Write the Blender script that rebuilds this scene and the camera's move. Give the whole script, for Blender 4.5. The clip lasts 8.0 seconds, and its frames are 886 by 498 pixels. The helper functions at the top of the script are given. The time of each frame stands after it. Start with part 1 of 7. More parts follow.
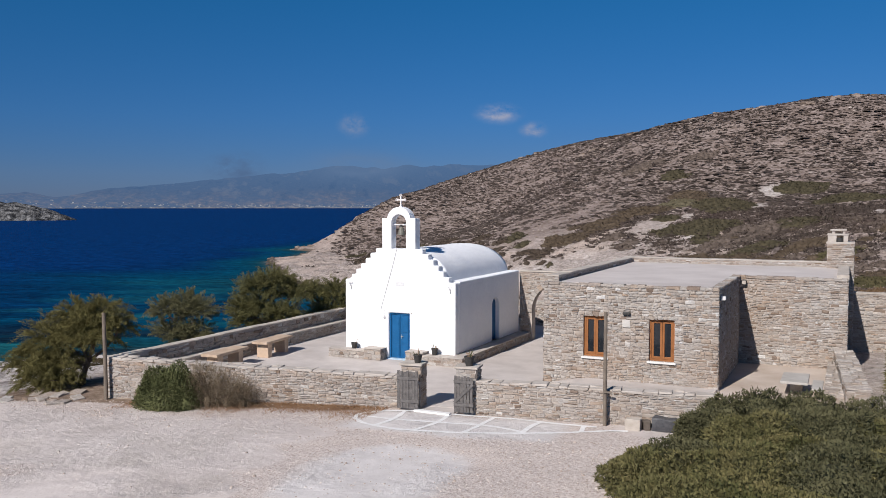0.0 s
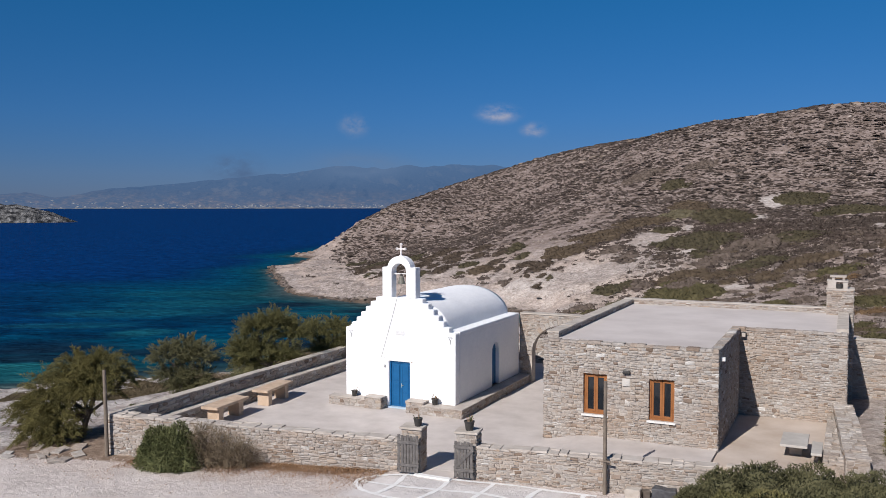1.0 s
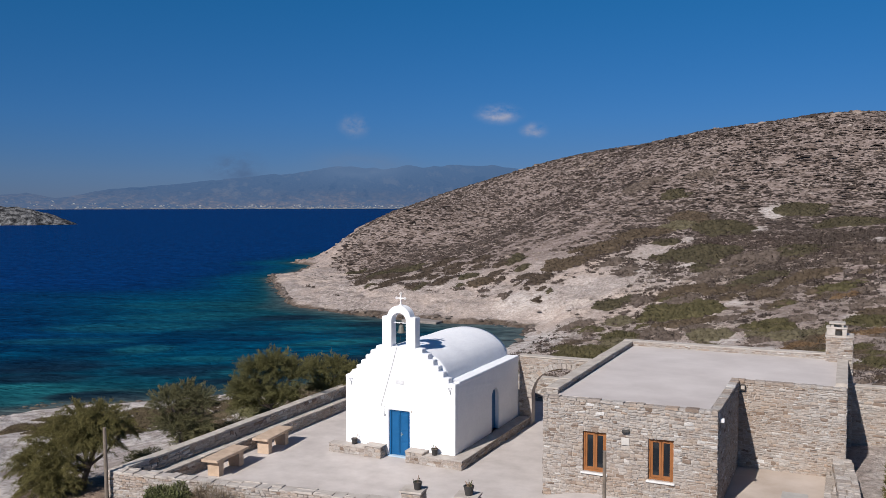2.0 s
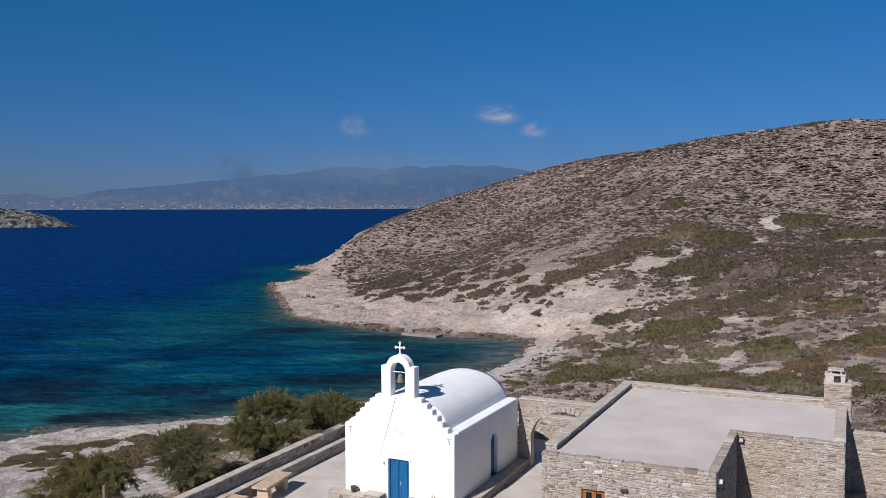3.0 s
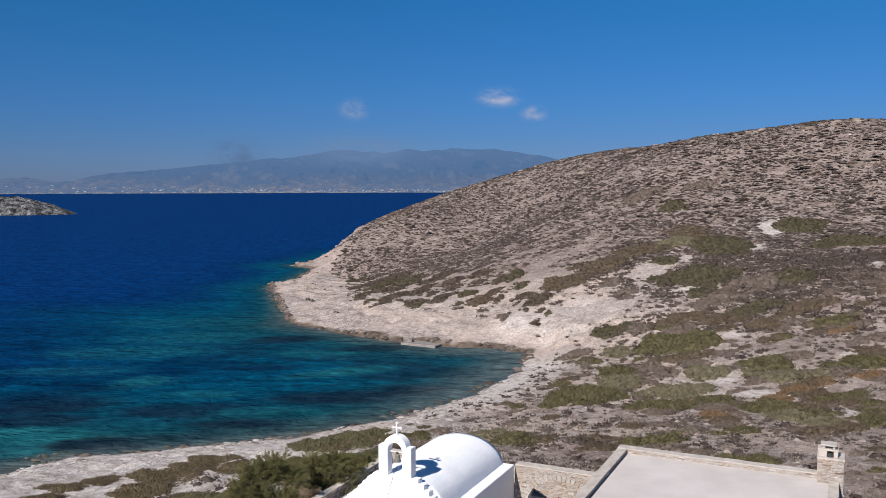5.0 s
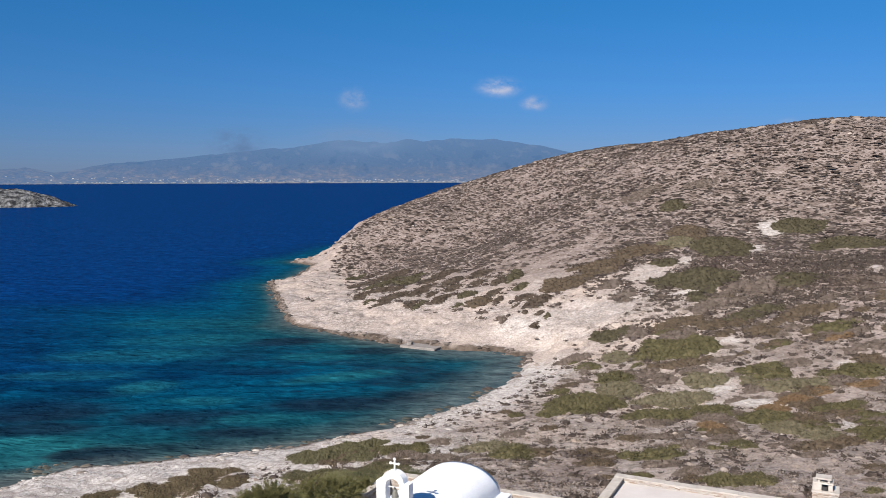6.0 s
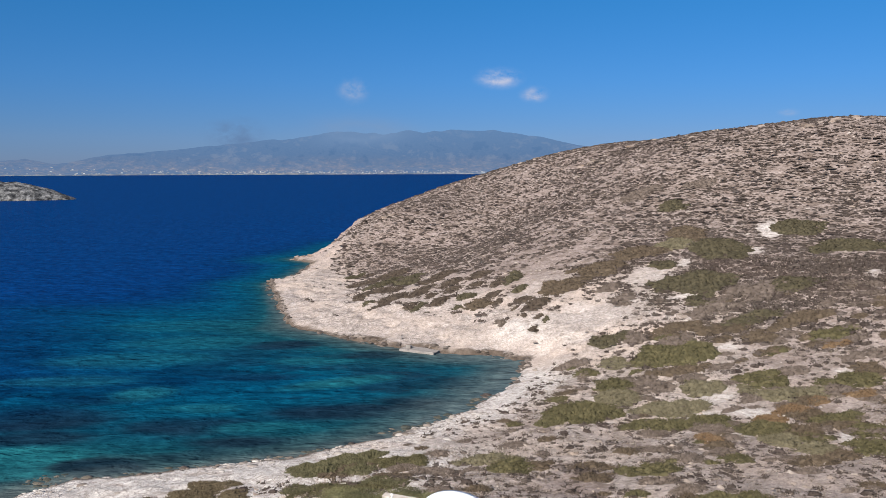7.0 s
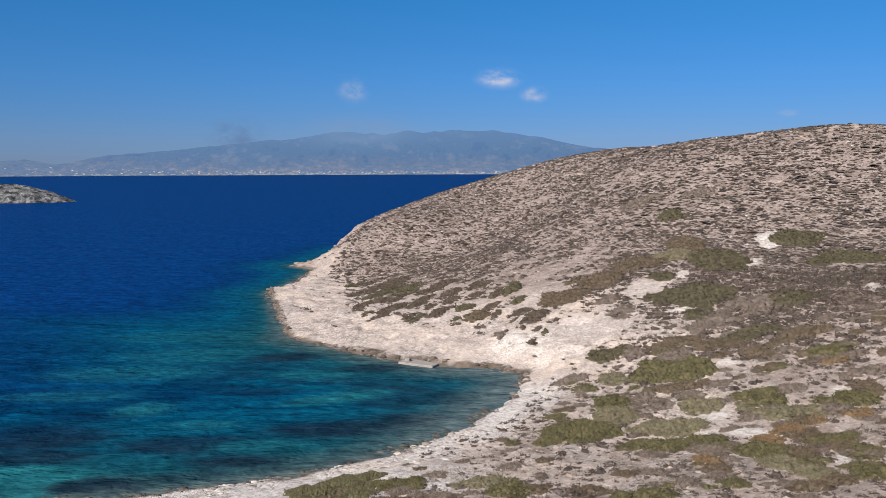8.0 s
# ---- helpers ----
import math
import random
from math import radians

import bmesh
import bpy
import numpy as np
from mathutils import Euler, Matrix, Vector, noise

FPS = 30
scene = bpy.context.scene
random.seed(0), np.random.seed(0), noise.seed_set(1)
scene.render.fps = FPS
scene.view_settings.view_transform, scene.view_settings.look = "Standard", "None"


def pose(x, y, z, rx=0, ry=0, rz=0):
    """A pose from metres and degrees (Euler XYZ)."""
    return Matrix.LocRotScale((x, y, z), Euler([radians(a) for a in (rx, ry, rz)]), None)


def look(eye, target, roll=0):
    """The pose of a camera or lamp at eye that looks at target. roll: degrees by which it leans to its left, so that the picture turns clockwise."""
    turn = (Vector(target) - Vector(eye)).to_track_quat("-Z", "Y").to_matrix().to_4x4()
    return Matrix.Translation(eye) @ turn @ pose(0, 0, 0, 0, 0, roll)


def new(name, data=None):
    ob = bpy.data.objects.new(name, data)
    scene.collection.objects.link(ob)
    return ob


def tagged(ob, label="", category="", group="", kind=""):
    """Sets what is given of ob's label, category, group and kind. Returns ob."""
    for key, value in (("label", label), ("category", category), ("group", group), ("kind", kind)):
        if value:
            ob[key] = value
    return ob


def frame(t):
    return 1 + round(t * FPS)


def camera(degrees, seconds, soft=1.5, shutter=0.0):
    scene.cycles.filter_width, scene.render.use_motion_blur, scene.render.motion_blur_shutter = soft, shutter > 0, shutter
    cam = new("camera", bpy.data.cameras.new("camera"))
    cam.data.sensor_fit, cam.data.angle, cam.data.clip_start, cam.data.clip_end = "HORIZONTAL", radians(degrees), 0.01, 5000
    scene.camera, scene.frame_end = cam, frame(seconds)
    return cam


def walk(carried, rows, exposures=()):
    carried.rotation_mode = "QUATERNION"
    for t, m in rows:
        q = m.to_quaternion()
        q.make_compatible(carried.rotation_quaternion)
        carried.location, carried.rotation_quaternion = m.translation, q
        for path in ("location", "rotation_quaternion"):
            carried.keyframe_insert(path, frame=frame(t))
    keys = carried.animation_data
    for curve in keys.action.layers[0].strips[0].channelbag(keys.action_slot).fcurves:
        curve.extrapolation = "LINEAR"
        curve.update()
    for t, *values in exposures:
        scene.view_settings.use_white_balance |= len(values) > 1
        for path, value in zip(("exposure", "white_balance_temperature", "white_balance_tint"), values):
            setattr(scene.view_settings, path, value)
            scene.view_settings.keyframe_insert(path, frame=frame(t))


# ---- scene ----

# ---- camera: a drone that rises straight up in front of the chapel ----
cam = camera(55.0, 8.0, soft=0.85)
PATH = [  # seconds, eye x y z, yaw, pitch, roll
    (0.0, 0.271, 0.654, 6.770, 25.506, -2.936, -0.01),
    (0.5, 0.257, 0.684, 7.825, 25.515, -2.935, -0.02),
    (1.0, 0.249, 0.713, 8.918, 25.523, -2.950, -0.03),
    (1.5, 0.247, 0.742, 10.000, 25.531, -2.953, -0.04),
    (3.0, 0.281, 0.830, 13.255, 25.548, -2.965, -0.07),
    (3.5, 0.305, 0.859, 14.358, 25.552, -2.970, -0.08),
    (3.7, 0.316, 0.871, 14.805, 25.553, -3.027, -0.09),
    (3.8, 0.322, 0.877, 15.028, 25.554, -3.274, -0.09),
    (3.9, 0.329, 0.883, 15.250, 25.554, -3.484, -0.09),
    (4.0, 0.335, 0.888, 15.470, 25.555, -3.682, -0.09),
    (4.2, 0.349, 0.900, 15.905, 25.556, -3.841, -0.10),
    (4.5, 0.372, 0.918, 16.550, 25.557, -3.941, -0.10),
    (4.7, 0.389, 0.929, 16.975, 25.558, -3.985, -0.11),
    (5.8, 0.499, 0.994, 19.295, 25.559, -4.670, -0.13),
    (6.0, 0.522, 1.005, 19.718, 25.559, -4.805, -0.13),
    (6.2, 0.547, 1.017, 20.140, 25.558, -5.090, -0.14),
    (6.35, 0.566, 1.026, 20.455, 25.558, -5.215, -0.14),
    (6.5, 0.585, 1.035, 20.770, 25.557, -5.300, -0.14),
    (6.7, 0.612, 1.046, 21.185, 25.557, -5.385, -0.15),
    (7.0, 0.655, 1.064, 21.805, 25.555, -5.412, -0.15),
    (7.5, 0.730, 1.093, 22.868, 25.552, -5.422, -0.16),
    (8.0, 0.813, 1.123, 23.950, 25.549, -5.421, -0.17),
]


def drone(x, y, z, yaw, pitch, roll):
    a, b = radians(yaw), radians(pitch)
    way = Vector((-math.sin(a) * math.cos(b), math.cos(a) * math.cos(b), math.sin(b)))
    return look((x, y, z), Vector((x, y, z)) + 10 * way, roll)


walk(cam, [(t, drone(*row)) for t, *row in PATH], [(0.0, -0.05, 6500, 10), (3.7, -0.02, 6500, 10), (4.6, 0.11, 6500, 10), (5.9, 0.51, 6620, 8.5), (8.0, 0.62, 6690, 7.5)])

# ---- sun and sky ----
SUN_AT = Vector((-0.18, -1.0, 0.79)).normalized()
world = bpy.data.worlds.new("sky")
scene.world = world
world.use_nodes = True
wn = world.node_tree.nodes
sky = wn.new("ShaderNodeTexSky")
sky.sky_type, sky.sun_disc = "NISHITA", False
sky.sun_elevation = math.asin(SUN_AT.z)
sky.sun_rotation = math.atan2(SUN_AT.x, SUN_AT.y)
sky.altitude = 1500
sky.air_density, sky.dust_density, sky.ozone_density = 1.0, 0.05, 5.0
# clear, deep blue autumn sky: the sky texture toned down towards the horizon
up = wn.new("ShaderNodeSeparateXYZ")
world.node_tree.links.new(wn.new("ShaderNodeTexCoord").outputs["Generated"], up.inputs[0])
tone = wn.new("ShaderNodeValToRGB")
tone.color_ramp.elements[0].position, tone.color_ramp.elements[0].color = 0.0, (0.205, 0.268, 0.52, 1)
tone.color_ramp.elements[1].position, tone.color_ramp.elements[1].color = 0.26, (0.105, 0.572, 0.825, 1)
for place, shade in ((0.035, (0.235, 0.335, 0.58, 1)), (0.10, (0.192, 0.42, 0.69, 1)), (0.6, (0.25, 0.55, 0.75, 1))):
    tone.color_ramp.elements.new(place).color = shade
world.node_tree.links.new(up.outputs[2], tone.inputs[0])
toned = wn.new("ShaderNodeMix")
toned.data_type, toned.blend_type = "RGBA", "MULTIPLY"
toned.inputs[0].default_value = 1.0
world.node_tree.links.new(sky.outputs[0], toned.inputs[6])
world.node_tree.links.new(tone.outputs[0], toned.inputs[7])
world.node_tree.links.new(toned.outputs[2], wn["Background"].inputs[0])
wn["Background"].inputs[1].default_value = 0.082
sun = new("sun", bpy.data.lights.new("sun", "SUN"))
sun.data.energy, sun.data.angle, sun.data.color = 5.55, radians(0.53), (1.0, 0.95, 0.915)
sun.matrix_world = look(SUN_AT * 200, (0, 0, 0))


# ---- materials ----
def rgb(r, g, b):
    return (r, g, b, 1.0)


class Mat:
    """A node material with short calls for the usual nodes."""

    def __init__(self, name, rough=0.8, metal=0.0, spec=0.3):
        self.m = bpy.data.materials.new(name)
        self.m.use_nodes = True
        self.t = self.m.node_tree
        self.b = self.t.nodes["Principled BSDF"]
        self.b.inputs["Roughness"].default_value = rough
        self.b.inputs["Metallic"].default_value = metal
        self.b.inputs["Specular IOR Level"].default_value = spec

    def link(self, a, b):
        self.t.links.new(a, b)

    def node(self, kind, **values):
        n = self.t.nodes.new(kind)
        for k, v in values.items():
            n.inputs[k].default_value = v
        return n

    def coords(self, scale=(1, 1, 1), world=True, turn=0.0):
        if world:
            src = self.node("ShaderNodeNewGeometry").outputs["Position"]
        else:
            src = self.node("ShaderNodeTexCoord").outputs["Object"]
        mp = self.node("ShaderNodeMapping")
        mp.inputs["Scale"].default_value = scale
        if turn:
            spin = self.node("ShaderNodeMapping")
            spin.inputs["Rotation"].default_value = (0, 0, radians(turn))
            self.link(src, spin.inputs["Vector"])
            src = spin.outputs[0]
        self.link(src, mp.inputs["Vector"])
        return mp.outputs[0]

    def noise(self, size, detail=4.0, rough=0.55, stretch=(1, 1, 1), world=True, warp=0.0, turn=0.0):
        n = self.node("ShaderNodeTexNoise", Scale=1.0 / size, Detail=detail, Roughness=rough, Distortion=warp)
        self.link(self.coords(stretch, world, turn), n.inputs["Vector"])
        return n.outputs[0]

    def ramp(self, fac, stops, mode="LINEAR"):
        n = self.node("ShaderNodeValToRGB")
        n.color_ramp.interpolation = mode
        while len(n.color_ramp.elements) < len(stops):
            n.color_ramp.elements.new(0.5)
        for e, (p, c) in zip(n.color_ramp.elements, stops):
            e.position, e.color = p, (c if len(c) == 4 else rgb(*c))
        self.link(fac, n.inputs[0])
        return n.outputs[0]

    def mix(self, fac, a, b, mode="MIX"):
        n = self.t.nodes.new("ShaderNodeMix")
        n.data_type, n.blend_type = "RGBA", mode
        for i, v in ((0, fac), (6, a), (7, b)):
            if isinstance(v, (int, float)):
                n.inputs[i].default_value = v
            elif isinstance(v, tuple):
                n.inputs[i].default_value = v if len(v) == 4 else rgb(*v)
            else:
                self.link(v, n.inputs[i])
        return n.outputs[2]

    def math(self, op, a, b=0.5):
        n = self.t.nodes.new("ShaderNodeMath")
        n.operation = op
        n.use_clamp = op != "MULTIPLY_ADD"
        for i, v in ((0, a), (1, b)):
            if isinstance(v, (int, float)):
                n.inputs[i].default_value = v
            else:
                self.link(v, n.inputs[i])
        return n.outputs[0]

    def attr(self, name):
        n = self.t.nodes.new("ShaderNodeAttribute")
        n.attribute_name = name
        return n.outputs["Fac"]

    def random(self, island=False):
        if island:
            return self.node("ShaderNodeNewGeometry").outputs["Random Per Island"]
        return self.node("ShaderNodeObjectInfo").outputs["Random"]

    def color(self, out):
        if isinstance(out, tuple):
            self.b.inputs["Base Color"].default_value = rgb(*out)
        else:
            self.link(out, self.b.inputs["Base Color"])
        return self

    def rough(self, out):
        self.link(out, self.b.inputs["Roughness"])
        return self

    def bump(self, height, strength=0.4, distance=0.02):
        n = self.node("ShaderNodeBump", Strength=strength, Distance=distance)
        self.link(height, n.inputs["Height"])
        prior = self.b.inputs["Normal"].links
        if prior:
            self.link(prior[0].from_socket, n.inputs["Normal"])
        self.link(n.outputs[0], self.b.inputs["Normal"])
        return self


def plaster():
    k = Mat("limewash", 0.75)
    big = k.noise(0.9, 5)
    c = k.ramp(big, [(0.3, (0.83, 0.838, 0.848)), (0.7, (0.885, 0.888, 0.892))])
    brushed = k.noise(0.10, 5, 0.7, (1, 0.35, 0.6))
    c = k.mix(k.ramp(brushed, [(0.35, (0.5, 0.5, 0.5)), (0.55, (0, 0, 0))]), c, (0.79, 0.795, 0.81))
    k.color(c).bump(k.noise(0.35, 6, 0.6), 0.5, 0.02).bump(brushed, 0.7, 0.022).bump(k.noise(0.03, 3), 0.2, 0.005)
    return k.m


def stone(name, stops, island=False):
    k = Mat(name, 0.9, spec=0.15)
    c = k.ramp(k.random(island), stops)
    c = k.mix(0.42, c, k.ramp(k.noise(0.11, 6, 0.7, (1, 1, 2.2)), [(0.32, (0.16, 0.14, 0.13)), (0.5, (0.5, 0.47, 0.44)), (0.68, (0.80, 0.77, 0.73))]), "OVERLAY")
    c = k.mix(k.ramp(k.noise(0.5, 5, 0.65), [(0.54, (0, 0, 0)), (0.74, (0.45, 0.45, 0.45))]), c, (0.25, 0.175, 0.12))
    c = k.mix(k.ramp(k.noise(2.4, 5, 0.6), [(0.46, (0, 0, 0)), (0.66, (0.42, 0.42, 0.42))]), c, (0.32, 0.23, 0.165))
    k.color(c).bump(k.noise(0.05, 6, 0.7, (1, 1, 2.0)), 0.8, 0.03)
    return k.m


def plain(name, c0, c1, size=0.5, rough=0.85, bump=0.3, dist=0.01, fine=0.04):
    k = Mat(name, rough)
    c = k.ramp(k.noise(size, 6, 0.6), [(0.3, c0), (0.7, c1)])
    k.color(c).bump(k.noise(fine, 5, 0.65), bump, dist)
    return k.m


def leaf(name, stops):
    k = Mat(name, 0.75, spec=0.12)
    c = k.ramp(k.random(True), stops)
    k.color(k.mix(0.55, c, k.ramp(k.noise(0.9, 4, 0.6), [(0.3, stops[0][1]), (0.72, stops[-1][1])])))
    return k.m


STONE_STOPS = [(0.0, (0.16, 0.12, 0.095)), (0.06, (0.25, 0.20, 0.165)), (0.12, (0.315, 0.278, 0.248)), (0.36, (0.335, 0.308, 0.282)), (0.46, (0.37, 0.315, 0.265)), (0.54, (0.35, 0.328, 0.305)), (0.84, (0.395, 0.373, 0.35)), (0.93, (0.33, 0.26, 0.205)), (0.96, (0.46, 0.445, 0.425)), (1.0, (0.54, 0.53, 0.515))]
WHITE = plaster()
STONE = stone("schist_stone", STONE_STOPS)
STONE_JOINED = stone("schist_stone_rubble", STONE_STOPS, True)
STONE_FLAG = stone("flagstone", [(0.0, (0.33, 0.29, 0.255)), (0.5, (0.41, 0.375, 0.34)), (1.0, (0.50, 0.47, 0.44))])
MORTAR = plain("lime_mortar", (0.33, 0.285, 0.245), (0.46, 0.41, 0.365), 0.25)
CAPPING = plain("cement_capping", (0.35, 0.305, 0.26), (0.52, 0.47, 0.415), 0.4, fine=0.06)
PAVING = plain("courtyard_cement", (0.42, 0.375, 0.345), (0.56, 0.51, 0.475), 1.3, fine=0.08)
ROOFING = plain("roof_screed", (0.45, 0.405, 0.38), (0.58, 0.53, 0.50), 2.4, fine=0.1)
COPING = plain("pale_coping_stone", (0.36, 0.315, 0.275), (0.50, 0.455, 0.41), 0.5, fine=0.07)
TABLE_STONE = plain("table_stone", (0.40, 0.295, 0.21), (0.54, 0.41, 0.305), 0.4)
TERRACE = plain("terrace_cement", (0.39, 0.315, 0.255), (0.53, 0.455, 0.395), 1.6, fine=0.08)
GREY_SLAB = plain("grey_slab", (0.36, 0.335, 0.305), (0.46, 0.435, 0.40), 0.5, fine=0.06)
BLUE = plain("blue_paint", (0.006, 0.085, 0.215), (0.010, 0.11, 0.275), 0.4, 0.45, 0.1, 0.003)
BROWN = plain("window_wood", (0.22, 0.085, 0.028), (0.32, 0.13, 0.045), 0.3, 0.5, 0.15, 0.003)
GREY_WOOD = plain("weathered_wood", (0.085, 0.078, 0.075), (0.17, 0.158, 0.15), 0.15, 0.9, 0.5, 0.01)
POST_WOOD = plain("pole_wood", (0.13, 0.105, 0.085), (0.20, 0.165, 0.13), 0.2, 0.9, 0.5, 0.01)
DARK = plain("dark_metal", (0.03, 0.03, 0.03), (0.06, 0.055, 0.05), 0.1, 0.5, 0.1, 0.002)
BRONZE = plain("bell_bronze", (0.10, 0.10, 0.085), (0.18, 0.17, 0.14), 0.1, 0.45, 0.1, 0.002)
# near-black paint stands for the shade behind panes and door
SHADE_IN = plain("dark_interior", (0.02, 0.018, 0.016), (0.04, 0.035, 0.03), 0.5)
LIME_MARK = plain("lime_line", (0.66, 0.65, 0.63), (0.78, 0.77, 0.76), 0.15, 0.9, 0.3, 0.004)
LEAF_OLIVE = leaf("tamarisk_leaf", [(0.0, (0.062, 0.058, 0.020)), (0.5, (0.122, 0.110, 0.038)), (1.0, (0.205, 0.178, 0.070))])
LEAF_GREEN = leaf("lentisk_leaf", [(0.0, (0.036, 0.042, 0.016)), (0.5, (0.084, 0.090, 0.031)), (0.85, (0.142, 0.136, 0.050)), (1.0, (0.21, 0.172, 0.082))])
LEAF_DARK = leaf("dark_shrub_leaf", [(0.0, (0.034, 0.036, 0.018)), (0.5, (0.074, 0.075, 0.036)), (1.0, (0.135, 0.125, 0.066))])
LEAF_DRY = leaf("dry_twig", [(0.0, (0.09, 0.066, 0.042)), (0.5, (0.155, 0.118, 0.078)), (1.0, (0.26, 0.205, 0.14))])
BARK = plain("tree_bark", (0.07, 0.055, 0.045), (0.14, 0.115, 0.095), 0.2, 0.95, 0.6, 0.02)
MAT_GREEN = leaf("juniper_leaf", [(0.0, (0.037, 0.033, 0.016)), (0.5, (0.067, 0.059, 0.028)), (1.0, (0.112, 0.096, 0.049))])


LEAF_GREY = leaf("grey_tamarisk_leaf", [(0.0, (0.07, 0.07, 0.035)), (0.5, (0.125, 0.12, 0.06)), (1.0, (0.19, 0.175, 0.09))])
LEAF_OLIVE_DARK = leaf("dark_tamarisk_leaf", [(0.0, (0.062, 0.062, 0.024)), (0.5, (0.115, 0.110, 0.042)), (1.0, (0.18, 0.165, 0.070))])
LEAF_FRESH = leaf("fresh_leaf", [(0.0, (0.050, 0.057, 0.022)), (0.5, (0.092, 0.103, 0.040)), (1.0, (0.155, 0.16, 0.072))])
MAT_SLOPE = leaf("slope_juniper_leaf", [(0.0, (0.030, 0.026, 0.016)), (0.5, (0.055, 0.047, 0.027)), (1.0, (0.095, 0.080, 0.048))])
MAT_PALE = leaf("pale_scrub_leaf", [(0.0, (0.070, 0.060, 0.036)), (0.5, (0.108, 0.092, 0.057)), (1.0, (0.155, 0.134, 0.086))])
MAT_BROWN = leaf("brown_scrub_leaf", [(0.0, (0.045, 0.033, 0.022)), (0.5, (0.076, 0.056, 0.037)), (1.0, (0.120, 0.090, 0.062))])
MAT_MAUVE = leaf("grey_heath_twig", [(0.0, (0.062, 0.047, 0.037)), (0.5, (0.105, 0.082, 0.066)), (1.0, (0.165, 0.13, 0.108))])
MAT_SHORE = leaf("shore_heath_leaf", [(0.0, (0.058, 0.042, 0.024)), (0.5, (0.088, 0.068, 0.040)), (1.0, (0.125, 0.10, 0.062))])
MAT_CAPE = leaf("dark_cape_leaf", [(0.0, (0.036, 0.026, 0.019)), (0.5, (0.060, 0.045, 0.033)), (1.0, (0.098, 0.075, 0.056))])
MAT_OLIVE = leaf("olive_scrub_leaf", [(0.0, (0.045, 0.041, 0.020)), (0.5, (0.073, 0.067, 0.035)), (1.0, (0.112, 0.101, 0.057))])
MAT_ORANGE = leaf("rust_scrub_leaf", [(0.0, (0.08, 0.047, 0.026)), (0.5, (0.125, 0.079, 0.042)), (1.0, (0.175, 0.118, 0.068))])


GRASS = leaf("dry_grass_blade", [(0.0, (0.16, 0.080, 0.040)), (0.5, (0.27, 0.150, 0.078)), (1.0, (0.38, 0.25, 0.155))])
STONE_SLAB = plain("landing_concrete", (0.18, 0.16, 0.145), (0.28, 0.25, 0.228), 0.6)


def glass():
    k = Mat("window_glass", 0.06, spec=0.6)
    k.color((0.015, 0.018, 0.022))
    return k.m


GLASS = glass()


# ---- building helpers ----
def thing(name, at=(0, 0, 0), label="", category="", group="", kind="", turn=0.0):
    ob = new(name)
    ob.matrix_basis = pose(*at, 0, 0, turn)
    ob.empty_display_size = 0.2
    BASES[name_of(ob)] = ob.matrix_basis.inverted()
    return tagged(ob, label, category, group, kind)


BASES = {}


def name_of(ob):
    return ob.name


def under(ob, parent, label=""):
    """Hangs ob, whose mesh is drawn in the world's metres, under a thing or a part."""
    if parent is not None:
        ob.parent = parent
        ob.matrix_parent_inverse = BASES.get(parent.name, Matrix())
    if label:
        ob["label"] = label
    return ob


def part(name, bm, material, parent=None, label="", smooth=False):
    me = bpy.data.meshes.new(name)
    bm.normal_update()
    bm.to_mesh(me)
    bm.free()
    me.materials.append(material)
    if smooth:
        me.shade_smooth()
    return under(new(name, me), parent, label)


def box(x0, x1, y0, y1, z0, z1, bevel=0.0, bm=None, wobble=0.0):
    one = bmesh.new()
    bmesh.ops.create_cube(one, size=1.0)
    for v in one.verts:
        v.co = Vector(((x0 + x1) / 2 + v.co.x * (x1 - x0), (y0 + y1) / 2 + v.co.y * (y1 - y0), (z0 + z1) / 2 + v.co.z * (z1 - z0)))
    if bevel:
        bmesh.ops.bevel(one, geom=one.edges[:], offset=bevel, segments=2, affect="EDGES", profile=0.6)
    if wobble:
        for v in one.verts:
            v.co += Vector([random.uniform(-wobble, wobble) for _ in range(3)])
    if bm is None:
        return one
    me = bpy.data.meshes.new("tmp")
    one.to_mesh(me)
    one.free()
    bm.from_mesh(me)
    bpy.data.meshes.remove(me)
    return bm


def prism(outline, y0, y1):
    """A solid from an outline in x and z, drawn out from y0 to y1."""
    bm = bmesh.new()
    a = [bm.verts.new((x, y0, z)) for x, z in outline]
    b = [bm.verts.new((x, y1, z)) for x, z in outline]
    bm.faces.new(a)
    bm.faces.new(b[::-1])
    n = len(outline)
    for i in range(n):
        bm.faces.new((a[i], b[i], b[(i + 1) % n], a[(i + 1) % n]))
    bmesh.ops.recalc_face_normals(bm, faces=bm.faces[:])
    return bm


def tube(points, radii, sides=8, bm=None):
    bm = bm or bmesh.new()
    rings = []
    for i, p in enumerate(points):
        p = Vector(p)
        d = Vector(points[min(i + 1, len(points) - 1)]) - Vector(points[max(i - 1, 0)])
        q = d.to_track_quat("Z", "Y")
        rings.append([bm.verts.new(p + q @ Vector((radii[i] * math.cos(2 * math.pi * k / sides), radii[i] * math.sin(2 * math.pi * k / sides), 0))) for k in range(sides)])
    for a, b in zip(rings, rings[1:]):
        for k in range(sides):
            bm.faces.new((a[k], a[(k + 1) % sides], b[(k + 1) % sides], b[k]))
    bm.faces.new(rings[0][::-1])
    bm.faces.new(rings[-1])
    return bm


